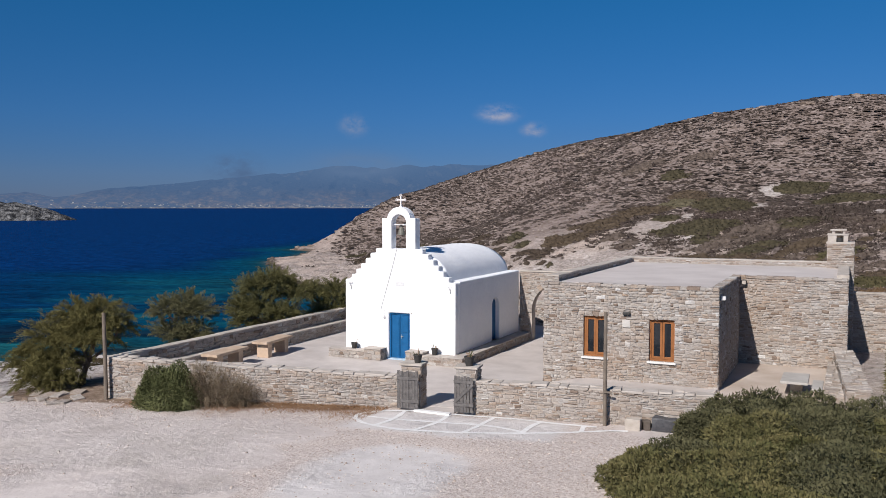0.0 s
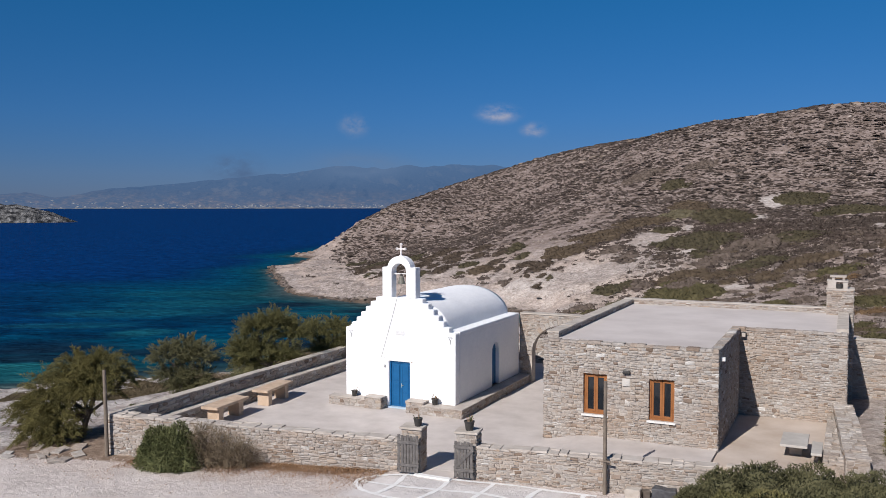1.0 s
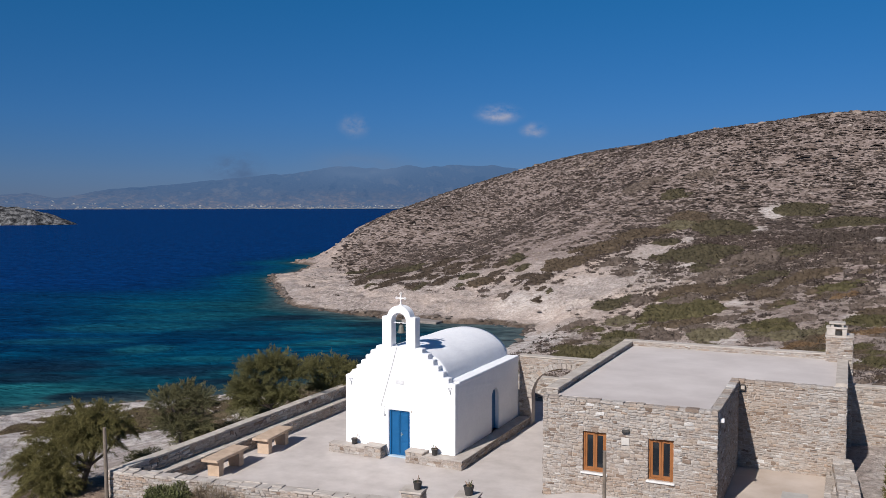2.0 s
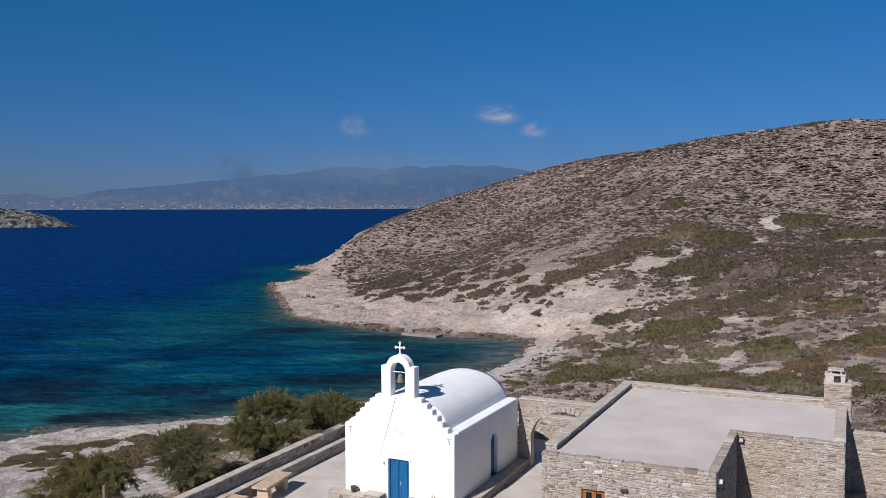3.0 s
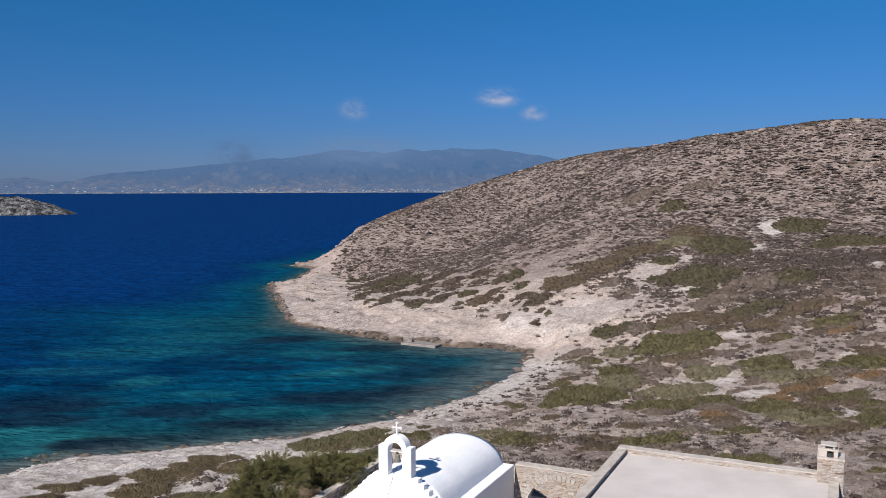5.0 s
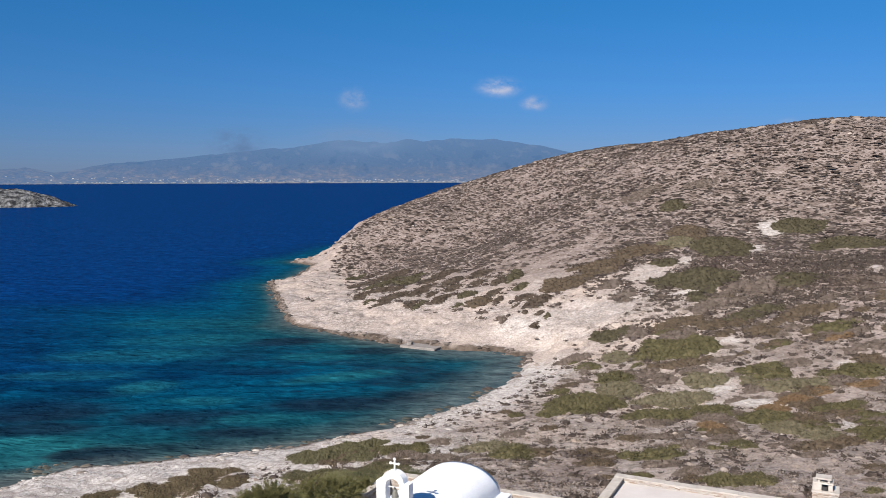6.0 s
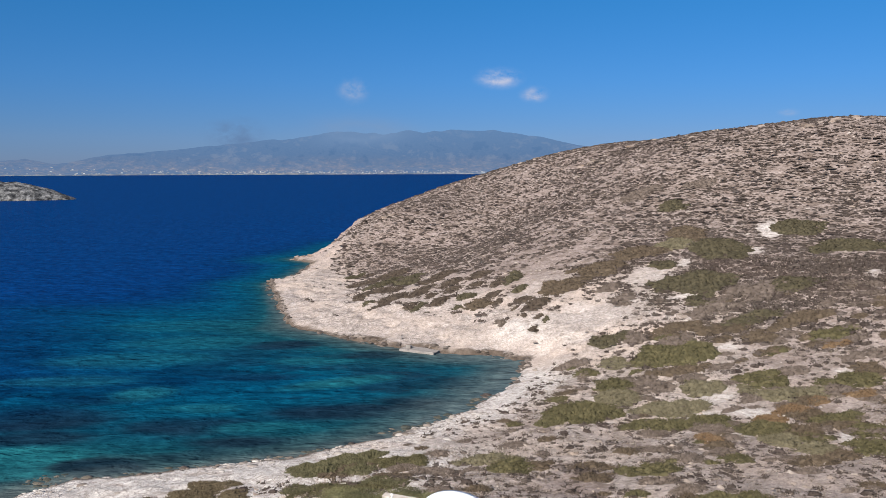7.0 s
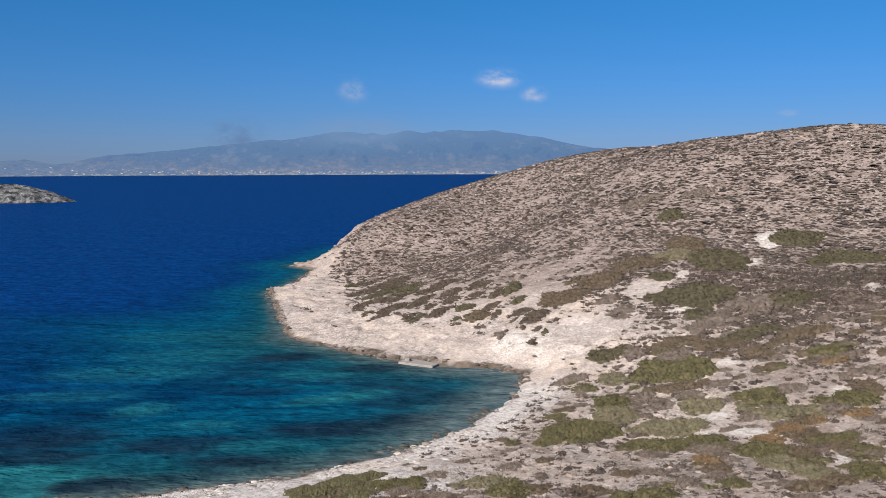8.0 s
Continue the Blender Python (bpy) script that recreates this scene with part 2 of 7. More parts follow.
def lathe(profile, sides=20, at=(0, 0, 0)):
    bm = bmesh.new()
    rings = [[bm.verts.new((at[0] + r * math.cos(2 * math.pi * k / sides), at[1] + r * math.sin(2 * math.pi * k / sides), at[2] + z)) for k in range(sides)] for r, z in profile]
    for a, b in zip(rings, rings[1:]):
        for k in range(sides):
            bm.faces.new((a[k], a[(k + 1) % sides], b[(k + 1) % sides], b[k]))
    bm.faces.new(rings[0][::-1])
    bm.faces.new(rings[-1])
    return bm


def soup(name, verts, faces, material, parent=None, label="", smooth=False):
    """One mesh from arrays of corners and faces of equal length."""
    me = bpy.data.meshes.new(name)
    n, k = faces.shape
    me.vertices.add(len(verts))
    me.vertices.foreach_set("co", np.ascontiguousarray(verts, dtype=np.float32).ravel())
    me.loops.add(n * k)
    me.loops.foreach_set("vertex_index", np.ascontiguousarray(faces, dtype=np.int32).ravel())
    me.polygons.add(n)
    me.polygons.foreach_set("loop_start", np.arange(0, n * k, k, dtype=np.int32))
    me.update(calc_edges=True)
    me.materials.append(material)
    if smooth:
        me.shade_smooth()
    return under(new(name, me), parent, label)




def value_noise(x, y, size, seed=0):
    """Smooth lattice noise from 0 to 1."""
    u, v = np.asarray(x, float) / size, np.asarray(y, float) / size
    i, j = np.floor(u), np.floor(v)
    f, g = u - i, v - j
    f, g = f * f * (3 - 2 * f), g * g * (3 - 2 * g)

    def corner(a, b):
        s = np.sin(a * 127.1 + b * 311.7 + seed * 74.7) * 43758.5453
        return s - np.floor(s)

    return (corner(i, j) * (1 - f) + corner(i + 1, j) * f) * (1 - g) + (corner(i, j + 1) * (1 - f) + corner(i + 1, j + 1) * f) * g


def fbm(x, y, size, seed=0, octaves=4):
    total, amp, norm = 0.0, 1.0, 0.0
    for k in range(octaves):
        total, norm = total + amp * value_noise(x, y, size / 2 ** k, seed + 13 * k), norm + amp
        amp *= 0.55
    return total / norm


def ease(a, b, v):
    t = np.clip((v - a) / (b - a), 0, 1)
    return t * t * (3 - 2 * t)


# ---- ground ----
SEA = -7.6
COAST = [(-80, -300), (-74, -20), (-70, 25), (-67, 44), (-66.8, 52), (-65.5, 57), (-61.5, 59.5), (-58.4, 61.4), (-54, 66), (-51, 69.6), (-48.2, 73), (-46.2, 77), (-43.6, 82), (-41.8, 87), (-40.2, 96), (-39.8, 105), (-41, 116), (-43.2, 122.6), (-49.5, 123.4),
         (-57, 122.2), (-65, 122.0), (-74, 124.6), (-82.5, 127.2), (-93, 131), (-114, 155), (-133.5, 178), (-134.6, 186), (-138.5, 197.5), (-145, 212), (-147, 219), (-152, 223), (-162, 228.5), (-163, 233), (-160, 240), (-165, 252), (-176, 290), (-160, 345), (-60, 385), (120, 400), (420, 400), (420, -300)]
# broad swells and hollows of the land: x, y, spread, height
MOUNDS = [(-120, 170, 45, -5.31), (-70, 150, 40, -0.44), (-30, 130, 40, 8.67), (20, 130, 45, 3.95), (-150, 230, 40, -10.67), (-100, 230, 40, -3.65), (-50, 215, 40, 11.23), (0, 225, 45, -5.57), (60, 230, 60, 34.95), (-60, 95, 40, -12.13), (-20, 90, 35, 4.65), (25, 80, 40, -1.37), (-40, 50, 35, -2.21), (0, 45, 35, 0.73)]
MOUNDS += [(-60, 280, 45, 13.32), (20, 285, 50, 4.96), (-20, 165, 35, -4.22), (20, 180, 40, -8.86), (-20, 15, 40, 1.79), (-85, 205, 30, -0.95), (-45, 120, 20, -4.75), (30, 225, 35, -0.59), (-15, 195, 28, 1.11), (-5, 100, 25, -8.82), (-128, 228, 22, 13.84), (-105, 245, 25, 1.8), (-70, 240, 28, 4.47), (-15, 240, 28, 10.79), (-150, 262, 20, 4.36), (-138, 285, 26, 8.56)]
MOUNDS += [(-110, 290, 28, 8.54), (-80, 300, 30, 9.81), (-50, 305, 32, 4.12), (-122, 258, 22, -0.77), (-145, 240, 16, -1.53), (-95, 262, 24, -2.52), (-65, 268, 24, 0.86), (-35, 265, 24, 0.41), (-125, 238, 14, 5.55), (-105, 228, 18, -3.4), (-80, 232, 20, -2.99), (-20, 240, 18, -1.69), (5, 238, 18, 3.01), (18, 235, 18, -0.47), (-158, 280, 24, 0.67)]


def inland(x, y):
    """Metres from the water's edge, above 0 on land."""
    best, inside = np.full(x.shape, 1e9), np.zeros(x.shape, bool)
    for (ax, ay), (bx, by) in zip(COAST, COAST[1:] + COAST[:1]):
        ex, ey = bx - ax, by - ay
        t = np.clip(((x - ax) * ex + (y - ay) * ey) / (ex * ex + ey * ey), 0, 1)
        best = np.minimum(best, np.hypot(x - ax - t * ex, y - ay - t * ey))
        if ay != by:
            cross = ((ay > y) != (by > y)) & (x < ax + (y - ay) * ex / ey)
            inside ^= cross
    return np.where(inside, best, -best)


def ground(x, y, fine=True):
    """Height of the land, and metres from the water."""
    x, y = np.asarray(x, float), np.asarray(y, float)
    d = inland(x + 3.0 * (fbm(x, y, 7, 3) - 0.5), y + 3.0 * (fbm(x, y, 7, 9) - 0.5)) + 1.1 * (fbm(x, y, 2.2, 4, 3) - 0.5)
    h = np.full(x.shape, -0.77)
    for cx, cy, r, a in MOUNDS:
        h += a * np.exp(-((x - cx) ** 2 + (y - cy) ** 2) / (2 * r * r))
    h -= 0.7 * ease(165, 205, y) * ease(15, -30, x)
    h = np.maximum(h, SEA + 0.9)
    near = -0.06 - 0.45 * ease(-13, -26, x) - 0.10 * np.maximum(0, -27 - x) + 0.1 * ease(-9, 2, x)
    off = np.hypot(np.maximum(0, np.maximum(-28 - x, x - 5)), np.maximum(0, y - 45.5))
    w = 1 - ease(0, 16, off)
    h = h * (1 - w) + near * w
    if fine:
        away = ease(0.5, 8, off)
        h += away * (0.9 * (fbm(x, y, 9, 1) - 0.5) + 0.5 * (fbm(x, y, 2.2, 5, 3) - 0.5)) + (1 - away) * 0.05 * (fbm(x, y, 1.5, 8, 3) - 0.5)
    head = ease(112, 122, y)
    cliff = (0.25 + 0.60 * head * ease(0.30, 0.60, fbm(x, y, 8, 51, 3))) * (0.8 + 0.4 * fbm(x, y, 2.5, 52, 2))
    if fine:
        crag = 1 - np.abs(2 * fbm(x, y, 4.0, 55, 4) - 1) * 2
        h += ease(24, 10, d) * (0.6 + 0.4 * head) * (0.55 + 0.5 * head) * (crag - 0.5) * ease(1.0, 3.5, d)
    edge = ease(0.2, 6.5, d)
    h = SEA + cliff * ease(-0.3, 0.5, d) + (h - SEA - cliff) * edge
    h = np.where(d < 0, SEA + np.maximum(d * 0.35, -6), h)
    return h, d


def clearing(x, y):
    """Bare pale spots and the scree of the lower slope, 0 to 1."""
    x, y = x + 2.4 * (fbm(x, y, 3.0, 75, 3) - 0.5), y + 2.4 * (fbm(x, y, 3.0, 76, 3) - 0.5)
    spots = ((-31.1, 149.5, 3.6, 5.2), (-25.9, 157.0, 1.6, 3.4), (-13.2, 180.0, 2.7, 5.6), (-14.9, 164.4, 1.8, 3.4), (-12.4, 100.6, 2.2, 3.4), (-13.4, 94.0, 2.1, 1.8), (-7.5, 93.9, 3.3, 1.5), (-13.2, 117.5, 1.7, 1.1),
             (1.4, 108.1, 2.0, 1.2), (1.1, 86.4, 0.9, 1.9), (-7.8, 85.7, 0.9, 1.9), (4.5, 145.7, 1.2, 2.7), (-22.5, 136.8, 4.0, 1.1), (-37.5, 134.5, 5.5, 5.0), (-40.5, 128.5, 4.0, 5.0), (-36.2, 125.0, 2.5, 3.0), (-47.0, 131.0, 5.0, 4.5))
    return sum(np.exp(-(((x - cx) / rx) ** 2 + ((y - cy) / ry) ** 2) ** 2) for cx, cy, rx, ry in spots)


def spread(*steps):
    out = []
    for a, b, s in steps:
        out += list(np.arange(a, b, s))
    return np.array(out + [steps[-1][1]])


def build_ground():
    xs = spread((-3000, -400, 300), (-400, -190, 20), (-190, -95, 1.0), (-95, 30, 0.62), (30, 70, 1.5), (70, 420, 12), (420, 3000, 300))
    ys = spread((-3000, -200, 300), (-200, 0, 10), (0, 14, 1.0), (14, 150, 0.62), (150, 240, 0.85), (240, 325, 1.3), (325, 410, 8), (410, 3000, 300))
    gx, gy = np.meshgrid(xs, ys)
    h, d = ground(gx, gy)
    verts = np.stack([gx, gy, h], -1).reshape(-1, 3)
    nx, ny = len(xs), len(ys)
    i = (np.arange(ny - 1)[:, None] * nx + np.arange(nx - 1)[None]).ravel()
    faces = np.stack([i, i + 1, i + 1 + nx, i + nx], -1)
    k = Mat("island_ground", 0.95, spec=0.1)
    grain = k.noise(0.5, 8, 0.7)
    dirt = k.ramp(grain, [(0.3, (0.152, 0.116, 0.101)), (0.5, (0.250, 0.199, 0.177)), (0.7, (0.36, 0.30, 0.27))])
    streak = k.noise(3.0, 6, 0.65, (1, 1, 3.0))
    dirt = k.mix(k.ramp(streak, [(0.42, (0, 0, 0)), (0.62, (1, 1, 1))]), dirt, (0.14, 0.106, 0.088))
    rock = k.ramp(k.noise(1.3, 8, 0.7), [(0.28, (0.23, 0.185, 0.163)), (0.5, (0.375, 0.318, 0.287)), (0.72, (0.49, 0.432, 0.397))])
    crack = k.noise(2.4, 6, 0.6, (1, 1, 2.2), warp=0.8)
    rock = k.mix(k.ramp(crack, [(0.465, (0, 0, 0)), (0.495, (0.8, 0.8, 0.8)), (0.505, (0.8, 0.8, 0.8)), (0.535, (0, 0, 0))]), rock, (0.19, 0.155, 0.13))
    ledge = k.noise(0.8, 7, 0.75, (1, 1, 4.0))
    rock = k.mix(k.ramp(ledge, [(0.36, (0.7, 0.7, 0.7)), (0.47, (0, 0, 0))]), rock, (0.20, 0.17, 0.15))
    rock = k.mix(k.ramp(k.noise(0.6, 6, 0.75), [(0.56, (0, 0, 0)), (0.68, (0.75, 0.75, 0.75))]), rock, (0.20, 0.165, 0.14))
    rock = k.mix(k.ramp(k.noise(11, 3), [(0.45, (0, 0, 0)), (0.7, (1, 1, 1))]), rock, (0.45, 0.365, 0.31))
    wet = k.ramp(k.noise(1.5, 6), [(0.3, (0.045, 0.034, 0.027)), (0.7, (0.15, 0.115, 0.09))])
    road = k.ramp(k.noise(4.0, 7, 0.62), [(0.3, (0.50, 0.44, 0.41)), (0.7, (0.64, 0.58, 0.545))])
    road = k.mix(k.ramp(k.noise(0.12, 5, 0.7), [(0.33, (0.35, 0.35, 0.35)), (0.48, (1, 1, 1))]), k.mix(0.5, road, (0.36, 0.31, 0.27)), road)
    cement = k.ramp(k.noise(0.9, 7, 0.65), [(0.3, (0.52, 0.49, 0.475)), (0.7, (0.66, 0.63, 0.615))])
    gravelly = k.ramp(k.noise(0.09, 4, 0.8), [(0.38, (0.20, 0.165, 0.135)), (0.55, (0.44, 0.395, 0.35)), (0.7, (0.58, 0.54, 0.49))])
    road = k.mix(k.ramp(k.noise(2.6, 6, 0.65), [(0.50, (0, 0, 0)), (0.64, (0.4, 0.4, 0.4))]), road, gravelly)
    pebbly = k.ramp(k.noise(0.07, 3, 0.8), [(0.34, (0.35, 0.28, 0.24)), (0.5, (0.53, 0.46, 0.42)), (0.68, (0.66, 0.60, 0.56))])
    patch_edge = k.math("SUBTRACT", k.noise(0.8, 6, 0.7), 0.5)
    road = k.mix(k.ramp(k.math("ADD", k.attr("pebbles"), patch_edge), [(0.40, (0, 0, 0)), (0.6, (1, 1, 1))]), road, pebbly)
    road = k.mix(k.ramp(k.math("ADD", k.attr("slab"), patch_edge), [(0.35, (0, 0, 0)), (0.75, (0.85, 0.85, 0.85))]), road, cement)
    c = k.mix(k.attr("rock"), dirt, rock)
    shelf = k.ramp(k.noise(0.7, 7, 0.7), [(0.32, (0.35, 0.31, 0.285)), (0.5, (0.545, 0.50, 0.465)), (0.7, (0.66, 0.62, 0.585))])
    shelf = k.mix(k.ramp(k.noise(3.2, 7, 0.65, warp=0.5), [(0.54, (0, 0, 0)), (0.64, (0.7, 0.7, 0.7))]), shelf, k.mix(0.5, dirt, (0.36, 0.30, 0.26)))
    shelf = k.mix(k.ramp(k.noise(1.6, 6, 0.6, (1, 1, 2.2), warp=0.8), [(0.47, (0, 0, 0)), (0.5, (0.8, 0.8, 0.8)), (0.53, (0, 0, 0))]), shelf, (0.17, 0.14, 0.12))
    c = k.mix(k.attr("lime"), c, shelf)
    c = k.mix(0.6, c, k.ramp(k.noise(0.45, 8, 0.85, (1, 1, 1.6)), [(0.36, (0.16, 0.16, 0.16)), (0.5, (0.5, 0.5, 0.5)), (0.64, (0.78, 0.78, 0.78))]), "OVERLAY")
    c = k.mix(k.attr("road"), c, road)
    litter = k.ramp(k.noise(0.35, 7, 0.75), [(0.33, (0.09, 0.058, 0.038)), (0.5, (0.19, 0.128, 0.086)), (0.68, (0.34, 0.26, 0.195))])
    c = k.mix(k.ramp(k.math("ADD", k.attr("litter"), patch_edge), [(0.42, (0, 0, 0)), (0.62, (0.9, 0.9, 0.9))]), c, litter)
    c = k.mix(k.attr("wet"), c, wet)
    smooth_road = k.math("SUBTRACT", 1.0, k.math("MULTIPLY", k.attr("road"), 0.85))
    k.color(c).bump(k.math("MULTIPLY", k.noise(1.2, 8, 0.7), smooth_road), 0.9, 0.25).bump(k.math("MULTIPLY", ledge, k.attr("rock")), 0.8, 0.22).bump(k.math("MULTIPLY", k.noise(0.1, 4, 0.7), smooth_road), 0.6, 0.04)
    ob = tagged(soup("ground", verts, faces, k.m, smooth=True), "dry stony island ground with scrub, pale shore rock and a gravel forecourt", "ground", kind="structure")
    n1, n2 = fbm(gx, gy, 14, 21), fbm(gx, gy, 3.5, 22)
    head = ease(40, 20, d - 5 * ease(-88, -106, gx) + 22 * ease(180, 205, gy) + 10 * (n1 - 0.5) + 8 * (n2 - 0.5)) * ease(108, 118, gy) * (1 - 0.45 * ease(196, 212, gy))
    beach = ease(10, 2, d + 9 * (n1 - 0.5) + 5 * (n2 - 0.5)) * (1 - ease(108, 118, gy))
    flat = ease(0.36, 0.52, n2 * 0.6 + n1 * 0.4) * ease(165, 100, gy) * (0.92 - 0.45 * ease(-16, -2, gx))
    scar = np.exp(-(((gx + 36) / 10) ** 2 + ((gy - 132) / 9) ** 2) * 1.4) + np.exp(-(((gx + 30) / 5) ** 2 + ((gy - 150) / 6) ** 2))
    west = ease(-28, -31, gx) * ease(84, 70, gy) * ease(0.22, 0.36, n2 * 0.5 + n1 * 0.5)
    lime = np.maximum(west * ease(84, 70, gy) * 0.85, 0.7 * np.clip(clearing(gx, gy), 0, 1) * (1 - 0.75 * np.clip(scar * 1.6, 0, 1)))
    lime = np.maximum(lime, 0.5 * ease(0.9, 1.3, gx) * ease(46, 44, gy) * ease(26, 28, gy))
    lime = np.maximum(lime, 0.18 * np.clip(scar * 1.6 - 0.45 + 0.8 * (n2 - 0.5), 0, 1))
    lime = np.maximum(lime, 0.75 * ease(11, 4, d + 6 * (n2 - 0.5)) * ease(120, 112, gy) * ease(70, 84, gy))
    slab = ease(3.6, 2.4, np.hypot((gx + 10.4) * 1.3, gy - 18.9) + 1.6 * (n2 - 0.5)) * 0.8
    slab = np.clip(np.maximum(slab, 0.85 * ease(0.7, 0.2, np.abs(gy - 24.45 - 0.16 * (gx + 10)) - 0.85) * ease(-14.2, -13.6, gx) * ease(-6.5, -8, gx)), 0, 1)
    pebbles = np.clip(ease(2.6, 1.2, np.hypot((gx + 6.2) * 0.9, (gy - 20.2) * 0.8)) + 0.7 * ease(0.56, 0.66, fbm(gx * 0.5, gy, 5, 97)), 0, 1)
    rock = np.clip(np.maximum.reduce([head, beach, flat, np.clip(scar * 1.6 - 0.3 + n2 - 0.5, 0, 1), west, clearing(gx, gy), 0.8 * ease(-1, 0.3, gx) * ease(46, 44, gy) * ease(26, 28, gy)]), 0, 1)
    road = ease(3, 1, np.maximum(0, np.maximum(-27 - gx, np.maximum(gx + 3, gy - 25.9)))) * (gy < 40)
    foot = 25.57 + 0.14 * (gx + 13.2) - gy
    litter = np.maximum.reduce([ease(3.4, 1.6, np.hypot((gx + 27.6) * 0.8, gy - 24.9)), ease(1.5, 0.2, foot) * (foot > -0.3) * ease(-25.8, -25, gx) * ease(-13.4, -15.0, gx) * 0.85, ease(2.2, 1.2, np.hypot(gx + 27.5, (gy - 32.5) * 0.3))])
    for name, data in (("rock", rock), ("road", road), ("lime", lime), ("wet", ease(1.05, 0.40, d + 0.9 * (n2 - 0.5)) * (1 - 0.75 * ease(80, 88, gy) * ease(121, 117, gy))), ("slab", slab), ("pebbles", pebbles), ("litter", litter)):
        a = ob.data.attributes.new(name, "FLOAT", "POINT")
        a.data.foreach_set("value", np.ascontiguousarray(data, dtype=np.float32).ravel())
    return ob


build_ground()


# ---- sea ----
def build_sea():
    xs = spread((-4900, -900, 400), (-900, -300, 25), (-300, -140, 4), (-140, -30, 0.9), (-30, 500, 60))
    ys = spread((-1500, -100, 100), (-100, 30, 8), (30, 260, 1.0), (260, 500, 12), (500, 4900, 250))
    gx, gy = np.meshgrid(xs, ys)
    verts = np.stack([gx, gy, np.full(gx.shape, SEA)], -1).reshape(-1, 3)
    nx, ny = len(xs), len(ys)
    i = (np.arange(ny - 1)[:, None] * nx + np.arange(nx - 1)[None]).ravel()
    faces = np.stack([i, i + 1, i + 1 + nx, i + nx], -1)
    d = -inland(gx, gy)
    # a runs along the swell, b across it; sand shows turquoise, weed beds dark
    a, b = gx * 0.88 + gy * 0.47, gy * 0.88 - gx * 0.47
    off = d * (1 + 1.9 * ease(122, 162, gy))
    depth = ease(-1, 112, off + np.minimum(26, 0.35 * off + 4) * (fbm(gx, gy, 30, 31) - 0.5))
    wobble = 5 * (fbm(a * 0.5, b, 9, 41, 4) - 0.5)
    beds = fbm(a * 0.75, b + wobble, 12, 37, 5)
    grass = 0.6 * ease(0.46, 0.54, beds) * ease(75, 35, d) * ease(120, 100, gy) * ease(1.5, 6, d)

    def blot(sx, sy, sa, sb, ux=0.88, uy=0.47, crisp=2.6):
        stray = wobble * (0.45 if crisp > 4 else 1.0)
        u, v = (gx - sx) * ux + (gy - sy) * uy + stray, (gy - sy) * ux - (gx - sx) * uy + 0.6 * stray
        return np.exp(-((u / sa) ** 2 + (v / sb) ** 2) ** crisp)

    for dark, *spot in ((1.0, -85.6, 69.1, 10, 6.2), (0.9, -67, 74.5, 8, 3.4), (0.9, -57.3, 73.4, 6, 2.1), (1.0, -54.7, 86.3, 9, 3.6), (0.9, -84.1, 116.3, 7, 3.8), (0.8, -75.4, 96.3, 8, 2.9), (0.85, -48.3, 93.3, 5.5, 4.3), (0.85, -56.8, 105.9, 7, 2.8),
                        (0.9, -79, 63.8, 7, 2.8), (0.8, -86, 78.5, 9, 2.7), (0.8, -66.7, 116.0, 6, 2.7), (0.7, -48.5, 105.3, 4, 4.1), (0.6, -104, 92, 12, 3)):
        grass = np.maximum(grass, dark * blot(*spot) * (0.75 + 0.5 * fbm(a * 0.35, b, 3.5, 48, 4)))
    sand = np.zeros(gx.shape)
    for bright, *spot in ((1.0, -74.5, 57.2, 8.5, 5.4, 0.88, 0.47, 6.0), (0.55, -81.9, 83.6, 4, 3.6), (0.5, -70.8, 80.6, 5, 2.2), (0.6, -59.4, 77.7, 5.5, 1.7), (0.85, -61.5, 99.5, 9, 2.8, 0.62, 0.78), (0.6, -72.3, 108.9, 6, 3.4), (0.45, -98.8, 97, 13, 5.5), (0.4, -99.3, 110, 12, 6), (0.4, -96.6, 83.5, 10, 3.5), (0.3, -112, 122, 14, 6)):
        grass = grass * (1 - 0.92 * blot(*spot))
        sand = np.maximum(sand, bright * blot(*spot) * (0.7 + 0.6 * (fbm(a * 0.3, b, 4, 47, 4) - 0.3)))
    weedy = blot(-65.6, 60.4, 5.0, 2.9, 0.88, 0.47, 6.0)
    grass, sand = np.maximum(grass, weedy), sand * (1 - weedy)
    grass = np.clip(grass, 0, 1)
    k = Mat("sea_water", 0.12, spec=0.25)
    deep = k.ramp(k.attr("depth"), [(0.0, (0.085, 0.088, 0.078)), (0.004, (0.028, 0.058, 0.064)), (0.02, (0.005, 0.048, 0.066)), (0.055, (0.002, 0.042, 0.073)), (0.12, (0.0008, 0.047, 0.090)), (0.34, (0.0006, 0.0295, 0.085)), (0.55, (0.0006, 0.0225, 0.088)), (1.0, (0.0008, 0.0245, 0.104))])
    weed = k.ramp(k.attr("depth"), [(0.0, (0.007, 0.019, 0.029)), (0.2, (0.0005, 0.015, 0.045)), (1.0, (0.0004, 0.020, 0.080))])
    body = k.mix(k.attr("grass"), k.mix(k.attr("sand"), deep, (0.010, 0.090, 0.107)), weed)
    body = k.mix(k.attr("shoal"), body, (0.062, 0.088, 0.094))
    # light and dark of the wave faces, painted into the water colour
    wave_tone = k.ramp(k.noise(2.4, 4, 0.58, (0.72, 1.1, 1), warp=0.5, turn=-33), [(0.34, (0.29, 0.32, 0.35)), (0.5, (0.5, 0.5, 0.5)), (0.66, (0.70, 0.68, 0.65))])
    fine_wave_tone = k.ramp(k.noise(1.1, 3, 0.55, (0.75, 1.0, 1), warp=0.4, turn=-29), [(0.34, (0.36, 0.38, 0.40)), (0.5, (0.5, 0.5, 0.5)), (0.66, (0.64, 0.625, 0.61))])
